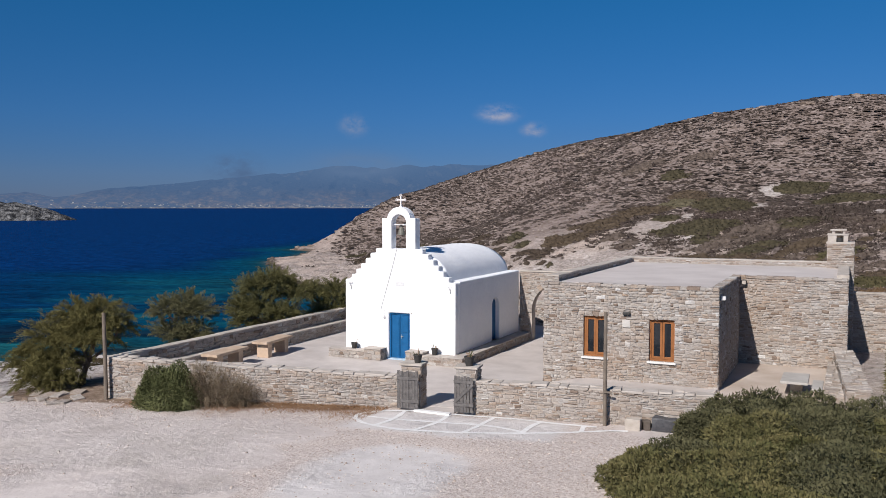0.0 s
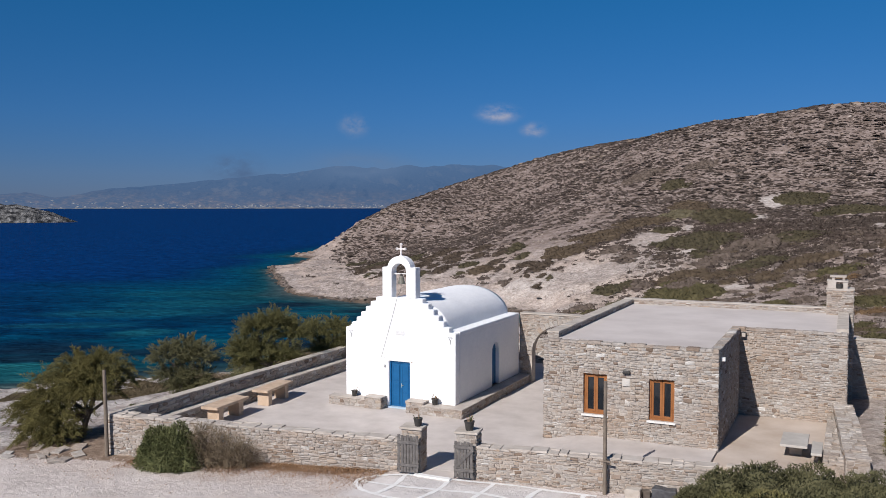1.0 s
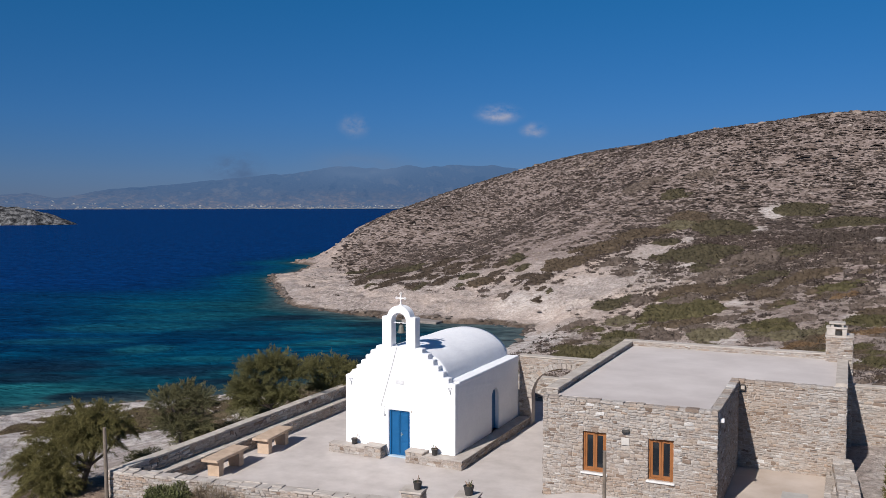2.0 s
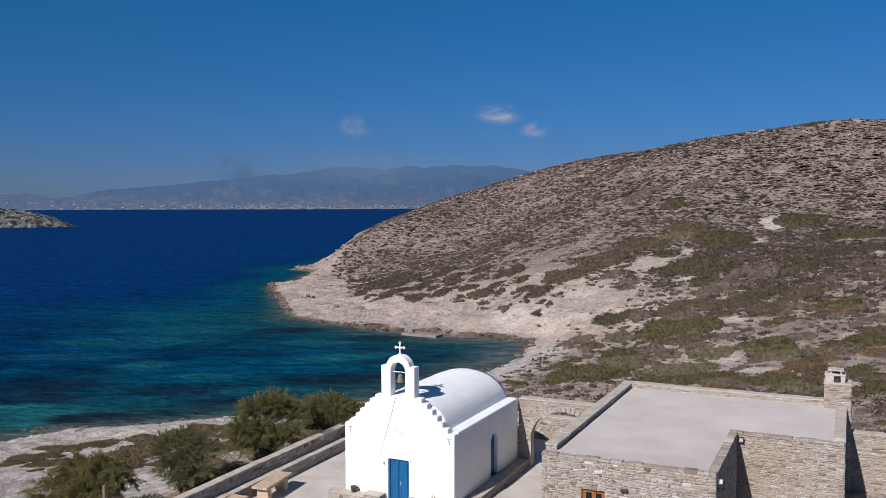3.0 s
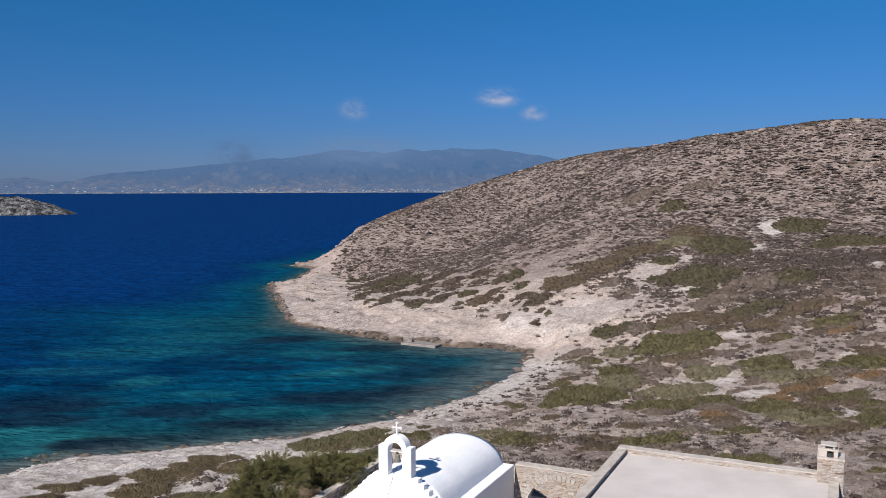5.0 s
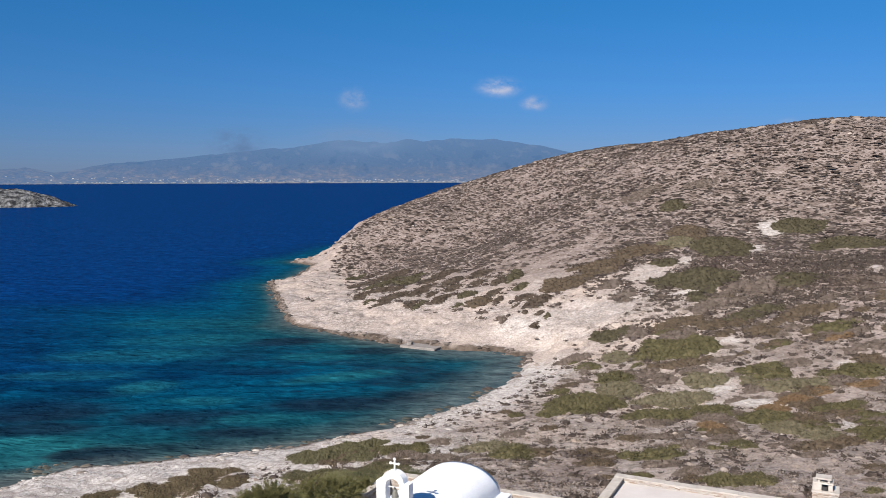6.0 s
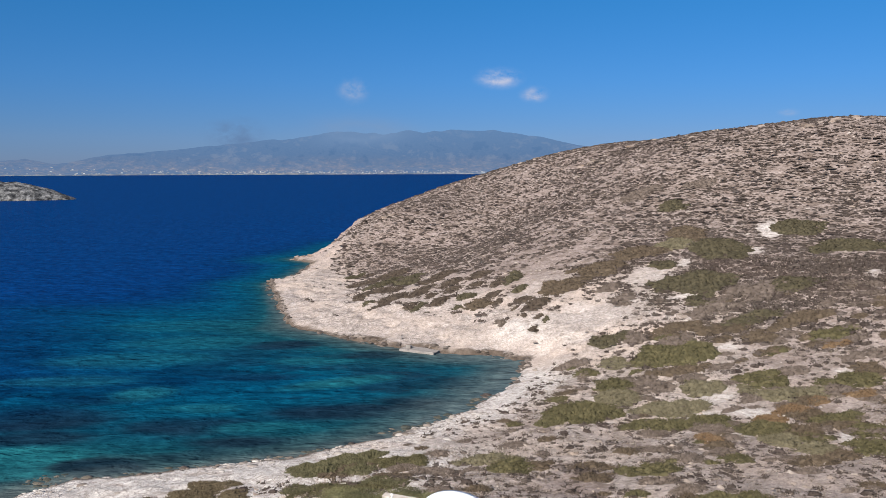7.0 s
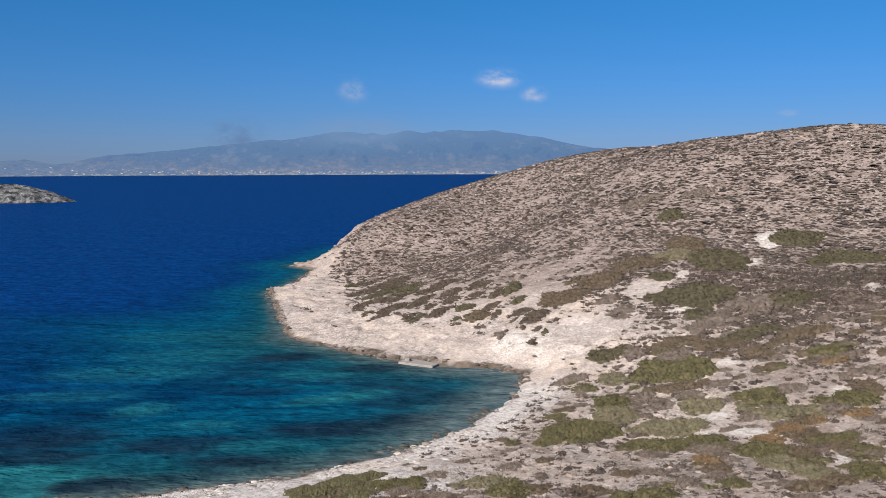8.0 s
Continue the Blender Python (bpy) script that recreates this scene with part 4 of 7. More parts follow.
        if along:
            face_stones(para, (HL + 0.5, HB - 0.47, HT + 0.02), 0, HR - HL - 0.6, 0.2, (0.06, 0.11), (0.15, 0.45), most=120, depth=0.035)
        else:
            face_stones(para, (HL + 0.43, HF + 0.43, HT + 0.02), 90, HB - HF - 0.9, 0.18, (0.06, 0.11), (0.15, 0.45), most=90, depth=0.03)
            face_stones(para, (HL, HF + 0.43, HT - 0.02), 0, 0.43, 0.22, (0.06, 0.11), (0.15, 0.3), most=20, depth=0.03)
    # windows
    for u0, u1, v0, v1 in holes:
        x0, x1, y = HL + u0, HL + u1, HF + 0.10
        win = part("window", box(x0, x1, y + 0.16, y + 0.2, v0, v1), SHADE_IN, house, "brown wooden casement window")
        for a, b, c, d in ((x0, x0 + 0.07, v0, v1), (x1 - 0.07, x1, v0, v1), (x0 + 0.07, x1 - 0.07, v1 - 0.07, v1), (x0 + 0.07, x1 - 0.07, v0, v0 + 0.07)):
            part("frame", box(a, b, y, y + 0.1, c, d, 0.004), BROWN, win)
        mid = (x0 + x1) / 2
        for a, b in ((x0 + 0.075, mid - 0.004), (mid + 0.004, x1 - 0.075)):
            for p, q, c, d in ((a, a + 0.075, v0 + 0.075, v1 - 0.075), (b - 0.075, b, v0 + 0.075, v1 - 0.075), (a + 0.075, b - 0.075, v1 - 0.15, v1 - 0.075), (a + 0.075, b - 0.075, v0 + 0.075, v0 + 0.16)):
                part("sash", box(p, q, y + 0.01, y + 0.07, c, d, 0.005), BROWN, win)
            part("pane", box(a + 0.07, b - 0.07, y + 0.045, y + 0.052, v0 + 0.15, v1 - 0.14), GLASS, win)
        part("sill", box(x0 - 0.06, x1 + 0.06, HF - 0.09, HF + 0.12, v0 - 0.075, v0 - 0.004, 0.01), plain("marble_sill", (0.6, 0.58, 0.55), (0.7, 0.68, 0.65), 0.2), win, "pale stone sill")
    # wall lamp over the front, spotlight and spout at the corner
    part("wall_lamp", soften(box(HL + 3.02, HL + 3.30, HF - 0.14, HF - 0.02, 2.80, 2.93), 0.045, 3), DARK, house, "dark oval bulkhead lamp")
    sp = part("floodlight", box(HM + 0.10, HM + 0.28, HN - 0.22, HN - 0.06, HT - 0.32, HT - 0.12, 0.02), DARK, house, "small dark floodlight on the wall")
    part("lens", box(HM + 0.12, HM + 0.26, HN - 0.235, HN - 0.222, HT - 0.30, HT - 0.15), CAPPING, sp)
    part("spout", box(HM - 0.02, HM + 0.18, HF + 0.32, HF + 0.46, HT - 0.40, HT - 0.27, 0.01), plain("white_box", (0.6, 0.6, 0.6), (0.72, 0.72, 0.72), 0.1), house, "white box on the side wall")
    # chimney
    ch = part("chimney", box(-0.62, 0.50, HB - 1.0, HB + 0.05, -0.5, 5.02), MORTAR, house, "square stone chimney with a slab hood")
    face_stones(ch, (-0.62, HB - 1.0, 0.0), 0, 1.12, 5.0, (0.05, 0.12), (0.12, 0.36), most=120)
    face_stones(ch, (0.50, HB - 1.0, 0.0), 90, 1.05, 5.0, (0.05, 0.12), (0.12, 0.36), most=40)
    part("chimney_collar", box(-0.65, 0.53, HB - 1.03, HB + 0.08, 5.02, 5.09, 0.015, wobble=0.01), COPING, ch)
    for x0, x1 in ((-0.60, -0.24), (0.06, 0.24)):
        part("hood_post", box(x0, x1, HB - 0.86, HB - 0.2, 5.09, 5.40, 0.02, wobble=0.012), COPING, ch)
    part("flue", lathe([(0.15, 0), (0.15, 0.20), (0.115, 0.20), (0.115, 0.05)], 16, (-0.09, HB - 0.72, 5.09)), DARK, ch, "dark round flue pipe")
    part("hood_slab", box(-0.62, 0.27, HB - 0.88, HB - 0.16, 5.40, 5.47, 0.015, wobble=0.008), COPING, ch)
    for x0, x1 in ((-0.42, -0.30), (0.02, 0.12)):
        part("cap_post", box(x0, x1, HB - 0.78, HB - 0.26, 5.47, 5.60, 0.01), COPING, ch)
    part("cap_slab", box(-0.50, 0.18, HB - 0.84, HB - 0.20, 5.60, 5.67, 0.015, wobble=0.006), COPING, ch)
    return house


build_house()


# ---- courtyard, walls and terrace ----
TURN_W = math.degrees(math.atan(0.14))


def wall_y(x):
    return 25.57 + 0.14 * (x + 13.2)


def build_yard():
    bm = bmesh.new()
    corner = [(-24.6, wall_y(-24.6) + 0.45), (-3.3, wall_y(-3.3) + 0.45), (-3.3, 31.3), (-10.0, 31.3), (-10.0, 46.1), (-24.9, 46.1)]
    bm.faces.new([bm.verts.new((x, y, 0.0)) for x, y in corner])
    ext = bmesh.ops.extrude_face_region(bm, geom=bm.faces[:])
    for v in [g for g in ext["geom"] if isinstance(g, bmesh.types.BMVert)]:
        v.co.z = -0.3
    bmesh.ops.recalc_face_normals(bm, faces=bm.faces[:])
    tagged(part("courtyard_floor", bm, PAVING), "pale cement courtyard floor", "pavement", kind="structure")
    # sloping strip through the gate
    tagged(part("gate_step", box(-12.52, -11.28, 25.62, 26.5, -0.25, -0.01, 0.01), PAVING), "cement strip through the gate opening", "pavement", kind="structure")

    # the ground rises to a raised strip between the forecourt wall and the house
    bm = bmesh.new()
    rows = []
    for x in np.linspace(-10.55, HM - 0.02, 16):
        top = 0.02 + 0.36 * float(ease(-10.5, -8.2, x))
        y0, y1 = wall_y(x) + 0.44, HF - 0.004
        rows.append([bm.verts.new(q) for q in ((x, y0, -0.1), (x, y0, top), (x, (y0 + y1) / 2, top + random.uniform(-0.02, 0.02)), (x, y1, top), (x, y1, -0.1))])
    for p, q in zip(rows, rows[1:]):
        for j in range(4):
            bm.faces.new((p[j], p[j + 1], q[j + 1], q[j]))
    bm.faces.new(rows[0][::-1])
    bm.faces.new(rows[-1])
    bmesh.ops.recalc_face_normals(bm, faces=bm.faces[:])
    tagged(part("raised_strip", bm, PAVING), "raised cement strip in front of the house", "pavement", kind="structure")

    def low_wall(name, x0, y0, turn, length, z0, z1, thick, label, front=True, rear=False, end=False, most=300, rows=(0.055, 0.16), cap_material=None, cap_long=(0.9, 2.2), across=(1, 1), rough=0.006, widths=(0.13, 0.42)):
        m = pose(x0, y0, 0, 0, 0, turn)
        core = tagged(part(name, turned(box(0, length, 0, thick, z0 - 0.4, z1 - 0.06), m), MORTAR), label, "wall", kind="structure")
        u = -0.03
        while u < length:
            w = min(random.uniform(*cap_long), length + 0.03 - u)
            cuts = sorted(random.uniform(0.25, 0.75) for _ in range(random.randint(*across) - 1))
            for a, b in zip([0.0] + cuts, cuts + [1.0]):
                dz = random.uniform(-2, 2) * rough
                v0, v1 = (a * (thick + 0.06) - 0.03, b * (thick + 0.06) - 0.036)
                cap = box(u, u + w - 0.006 - rough, v0 + random.uniform(-2, 2) * rough, v1 + random.uniform(-1, 0) * rough, z1 - 0.065 + dz, z1 + dz, 0.015, wobble=rough)
                part("capping", turned(cap, m), cap_material or CAPPING, core)
            u += w
        p = lambda u, v: tuple(m @ Vector((u, v, z0)))
        if front:
            face_stones(core, p(0, 0), turn, length, z1 - z0 - 0.07, rows, widths, most=most)
        face_stones(core, p(0, thick), turn - 90, thick, z1 - z0 - 0.07, rows, (0.16, 0.40), most=40)
        if rear:
            face_stones(core, p(length, thick), turn + 180, length, z1 - z0 - 0.07, rows, (0.16, 0.50), most=most // 2)
        if end:
            face_stones(core, p(length, 0), turn + 90, thick, z1 - z0 - 0.07, rows, (0.16, 0.40), most=60)
        return core

    c = math.cos(radians(TURN_W))
    low_wall("wall_front_west", -24.9, wall_y(-24.9), TURN_W, (24.9 - 13.16) / c, -0.55, 1.06, 0.48, "rubble forecourt wall with cement capping", rear=False, rows=(0.045, 0.125), cap_material=COPING, cap_long=(0.22, 0.75), across=(1, 3), rough=0.014, widths=(0.10, 0.36))
    low_wall("wall_front_east", -10.58, wall_y(-10.58), TURN_W, (10.58 - 3.15) / c, -0.1, 1.06, 0.48, "rubble forecourt wall with cement capping", end=True, rows=(0.045, 0.125), cap_material=COPING, cap_long=(0.22, 0.75), across=(1, 3), rough=0.014, widths=(0.10, 0.36))
    low_wall("wall_west", -24.42, 24.5, 91.0, 21.7, -0.1, 1.12, 0.40, "long rubble wall towards the sea with pale capping", front=False, rear=False, most=0)
    low_wall("wall_west_bench", -23.95, 25.2, 91.0, 18.8, -0.1, 0.55, 0.46, "low rubble bench along the wall", front=True, most=200)
    low_wall("wall_back", -25.2, 46.2, 0, 15.2, -0.6, 1.35, 0.5, "rubble wall at the back of the courtyard", most=120)
    # inner face of the tall west wall
    core = bpy.data.objects["wall_west"]
    face_stones(core, (-24.42, 24.5, 0.56), 91, 21.7, 0.48, (0.09, 0.17), (0.16, 0.5), most=200, depth=0.09)
    # gate posts
    for x in (-13.18, -11.28):
        at = (x, wall_y(x) + 0.02, 0)
        post = thing("gate_post", at, "square rubble gate post with slab top", "gate post", "gate posts", turn=TURN_W)
        m = pose(*at, 0, 0, TURN_W)
        core = part("post_body", turned(box(0, 0.68, 0, 0.6, -0.2, 1.42), m), MORTAR, post)
        part("slab", turned(box(-0.06, 0.74, -0.06, 0.66, 1.42, 1.49, 0.012), m), CAPPING, post)
        face_stones(core, at, TURN_W, 0.68, 1.41, (0.08, 0.16), (0.16, 0.4), most=60)
        face_stones(core, tuple(m @ Vector((0.68, 0, 0))), TURN_W + 90, 0.6, 1.41, (0.08, 0.16), (0.16, 0.4), most=60)
    # wooden gate leaves folded back against the posts
    for x, brace in ((-13.22, False), (-11.26, True)):
        y = wall_y(x) - 0.16
        gate = thing("wooden_gate", (x, y, 0), "weathered grey slatted gate leaf standing open", "gate", "gate leaves", turn=TURN_W)
        m = pose(x, y, 0, 0, 0, TURN_W)
        n, wide = (6, 0.64) if brace else (7, 0.74)
        for i in range(n):
            u = wide * i / n
            top = 1.28 - 0.02 * (i % 3) - (0.06 if brace else 0.0)
            part("slat", turned(box(u, u + wide / n - 0.02, -0.03, 0.0, 0.02, top, 0.004, wobble=0.006), m), GREY_WOOD, gate)
        for z in (0.22, 0.98):
            part("rail", turned(box(-0.01, wide + 0.01, -0.058, -0.03, z, z + 0.10, 0.004), m), GREY_WOOD, gate)
        if brace:
            b = box(-0.45, 0.45, -0.055, -0.032, -0.045, 0.045, 0.004)
            part("brace", turned(b, m @ Matrix.Translation((0.32, 0, 0.65)) @ Matrix.Rotation(radians(-45), 4, "Y")), GREY_WOOD, gate)
    # arch between chapel and house
    bm = prism([(-14.68, -0.1), (-14.02, -0.1)] + [(-12.30 - 1.72 * math.cos(a), 1.50 + 1.50 * math.sin(a)) for a in np.linspace(0, math.pi, 21)] + [(-10.58, -0.1), (-10.08, -0.1), (-10.08, 3.44), (-14.68, 3.44)], 41.0, 41.5)
    aw = tagged(part("wall_arch", bm, MORTAR), "rubble wall with a round arch beside the chapel", "wall", kind="structure")
    part("capping", box(-14.66, -10.1, 40.95, 41.55, 3.44, 3.50, 0.012), CAPPING, aw)
    out = lambda u, v: (math.hypot((u - 2.38) / 1.98, (v - 1.50) / 1.74) > 1) if v > 1.50 else abs(u - 2.38) > 1.85
    face_stones(aw, (-14.68, 41.0, 0), 0, 4.6, 3.42, shape=out, most=250)
    for a in np.linspace(0, math.pi, 25):
        m = Matrix.Translation((-12.30 - 1.84 * math.cos(a), 41.0, 1.50 + 1.62 * math.sin(a))) @ Matrix.Rotation(a - math.pi / 2, 4, "Y")
        part("arch_stone", turned(box(-0.095, 0.095, -0.06, 0.02, -0.13, 0.13, 0.015, wobble=0.008), m), STONE, aw)
    # terrace
    tagged(part("terrace_floor", box(HM + 0.002, 0.6, 29.6, HN - 0.002, -0.3, 0.30, 0.01), TERRACE), "pale cement terrace beside the house", "pavement", kind="structure")
    low_wall("wall_terrace_bench", 0.28, 30.2, 90, HN - 30.2, 0.3, 0.72, 0.62, "low built bench along the terrace wall", front=False, rear=True, most=60, cap_material=STONE_FLAG, cap_long=(0.2, 0.55), across=(2, 4), rough=0.012)
    low_wall("wall_terrace_side", 0.98, 29.6, 93.5, HN - 29.6, 0.0, 1.12, 0.66, "terrace wall with broad flagged top", front=True, rear=True, most=120, cap_material=STONE_FLAG, cap_long=(0.2, 0.55), across=(2, 4), rough=0.012)
    low_wall("wall_terrace_front", HM + 0.55, 29.45, 0, 3.3, -0.1, 0.42, 0.3, "low kerb in front of the terrace", most=60)
    low_wall("wall_east", 0.52, 43.9, 0, 6.5, -0.2, 2.78, 0.5, "tall rubble garden wall", most=200)
    tab = thing("stone_table", (-1.1, 32.3, 0.3), "heavy stone table on the terrace", "table")
    part("tabletop", box(-1.72, -0.86, 31.35, 33.1, 0.74, 0.83, 0.015), GREY_SLAB, tab)
    for y in (32.1, 32.75):
        part("leg", box(-1.45, -1.05, y, y + 0.2, 0.302, 0.74, 0.01), CAPPING, tab)
    seat = thing("garden_bench", (-0.42, 32.0, 0.3), "low stone slab bench beside the terrace table", "bench")
    part("seat_slab", box(-0.74, -0.40, 31.0, 32.6, 0.64, 0.72, 0.012), GREY_SLAB, seat)
    for y in (31.6, 32.4):
        part("leg", box(-0.62, -0.52, y, y + 0.25, 0.302, 0.64, 0.01), CAPPING, seat)


build_yard()


def stone_table(x, y, wide, deep, turn):
    t = thing("picnic_table", (x, y, 0), "tan stone slab table on two upright slabs", "table", "courtyard tables", turn=turn)
    m = pose(x, y, 0, 0, 0, turn)
    w, d = wide / 2, deep / 2
    part("tabletop", turned(box(-w, w, -d, d, 0.62, 0.73, 0.012, wobble=0.004), m), TABLE_STONE, t)
    for v in (-d + 0.22, d - 0.62):
        part("leg", turned(box(-w + 0.14, w - 0.08, v, v + 0.32, 0.0, 0.62, 0.012, wobble=0.004), m), TABLE_STONE, t)


stone_table(-23.15, 28.60, 0.78, 2.28, 5)
stone_table(-23.30, 32.05, 0.78, 2.34, 7)


# ---- scrub, bushes and trees ----
RIGHT, AHEAD = np.array([0.9018, 0.4321, 0]), np.array([-0.4321, 0.9018, 0])


def scrub_cover(x, y, d):
    """How thickly low scrub stands at a place, 0 to 1."""
    n1, n2, n3 = fbm(x, y, 14, 21), fbm(x, y, 3.5, 22), fbm(x, y, 7.5, 61)
    cover = 0.35 + 0.65 * ease(0.30, 0.50, n3 * 0.6 + n2 * 0.4)
    bare = ease(15.5, 12.0, d - 5 * ease(-88, -106, x) + 9 * ease(188, 206, y) + 7 * (n1 - 0.5) + 4 * (n2 - 0.5)) * ease(108, 118, y)
    scar = np.exp(-(((x + 36) / 10) ** 2 + ((y - 132) / 9) ** 2) * 1.4) + np.exp(-(((x + 30) / 5) ** 2 + ((y - 150) / 6) ** 2))
    low = ease(135, 105, y)
    cover = cover * (1 - 0.97 * bare) * (1 - np.clip(scar * 1.4, 0, 1)) * (1 - 0.25 * low)
    shore = ease(-26, -32, x) * ease(84, 76, y)
    return np.clip(cover * ease(1.5, 5, d) * (1 - shore * ease(16, 10, d)), 0, 1)


def domes(x, y, z, r, h, seed=1):
    """Low uneven cushions as one soup of triangles."""
    g = np.random.default_rng(seed)
    n = len(x)
    ang = np.arange(6) * 2 * np.pi / 6
    rings = [(1.0, -0.12), (0.74, 0.68)]
    turn = g.uniform(0, 6.28, (n, 1))
    vs = []
    for rr, zz in rings:
        jit = g.uniform(0.72, 1.22, (n, 6))
        a = ang[None] + turn
        vs.append(np.stack([x[:, None] + r[:, None] * rr * jit * np.cos(a) * 1.12, y[:, None] + r[:, None] * rr * jit * np.sin(a) * 0.9, z[:, None] + h[:, None] * (zz * g.uniform(0.75, 1.2, (n, 6)))], -1))
    top = np.stack([x + r * g.uniform(-0.2, 0.2, n), y + r * g.uniform(-0.2, 0.2, n), z + h * g.uniform(0.9, 1.15, n)], -1)[:, None]
    verts = np.concatenate(vs + [top], 1)
    f = []
    for i in range(6):
        a, b = i, (i + 1) % 6
        f += [(a, b, b + 6), (a, b + 6, a + 6), (6 + a, 6 + b, 12)]
    f = np.array(f)
    faces = (f[None] + (np.arange(n) * 13)[:, None, None]).reshape(-1, 3)
    return verts.reshape(-1, 3), faces


def peaks(x, y, z, r, h, seed=1):
    """Far scrub: uneven five-sided cushions with an off-centre top."""
    g = np.random.default_rng(seed)
    n = len(x)
    a = np.arange(5)[None] * 2 * np.pi / 5 + g.uniform(0, 6.28, (n, 1))
    q = r[:, None] * g.uniform(0.6, 1.35, (n, 5))
    rim = np.stack([x[:, None] + q * np.cos(a) * 1.2, y[:, None] + q * np.sin(a) * 0.85, z[:, None] + h[:, None] * g.uniform(-0.2, 0.45, (n, 5))], -1)
    top = np.stack([x + r * g.uniform(-0.5, 0.5, n), y + r * g.uniform(-0.5, 0.5, n), z + h * g.uniform(0.8, 1.4, n)], -1)[:, None]
    f = np.array([(i, (i + 1) % 5, 5) for i in range(5)])
    return np.concatenate([rim, top], 1).reshape(-1, 3), (f[None] + (np.arange(n) * 6)[:, None, None]).reshape(-1, 3)


def join(*pairs):
    vs, fs, n = [], [], 0
    for v, f in pairs:
        vs.append(v)
        fs.append(f + n)
        n += len(v)
    return np.concatenate(vs), np.concatenate(fs)


def tufts(x, y, z, r, h, blades, seed):
    """Small twiggy shrubs, each a handful of upright blades."""
    g = np.random.default_rng(seed)
    n = len(x)
    own = np.repeat(np.arange(n), blades)
    m = len(own)
    a, q = g.uniform(0, 6.28, m), np.sqrt(g.uniform(0, 1, m))
    p = np.stack([x[own] + r[own] * q * np.cos(a) * 1.1, y[own] + r[own] * q * np.sin(a) * 0.9, z[own] + h[own] * (1 - q ** 2) * g.uniform(0.1, 0.85, m)], -1)
    grow = np.stack([np.cos(a) * q * 1.3, np.sin(a) * q * 1.3, np.full(m, 0.35)], -1) + g.normal(size=(m, 3)) * 0.5
    grow /= np.linalg.norm(grow, axis=1)[:, None]
    side = np.cross(grow, g.normal(size=(m, 3)))
    side /= np.linalg.norm(side, axis=1)[:, None] + 1e-9
    ln = (r[own] * g.uniform(0.22, 0.48, m))[:, None]
    verts = np.stack([p - side * ln * 0.32, p + side * ln * 0.32, p + grow * ln], 1).reshape(-1, 3)
    return verts, np.arange(3 * m).reshape(-1, 3)


def scatter(x0, x1, y0, y1, step, g):
    """Evenly spread places: a jittered grid."""
    gx, gy = np.meshgrid(np.arange(x0, x1, step), np.arange(y0, y1, step))
    return (gx + g.uniform(-0.48, 0.48, gx.shape) * step).ravel(), (gy + g.uniform(-0.48, 0.48, gy.shape) * step).ravel()


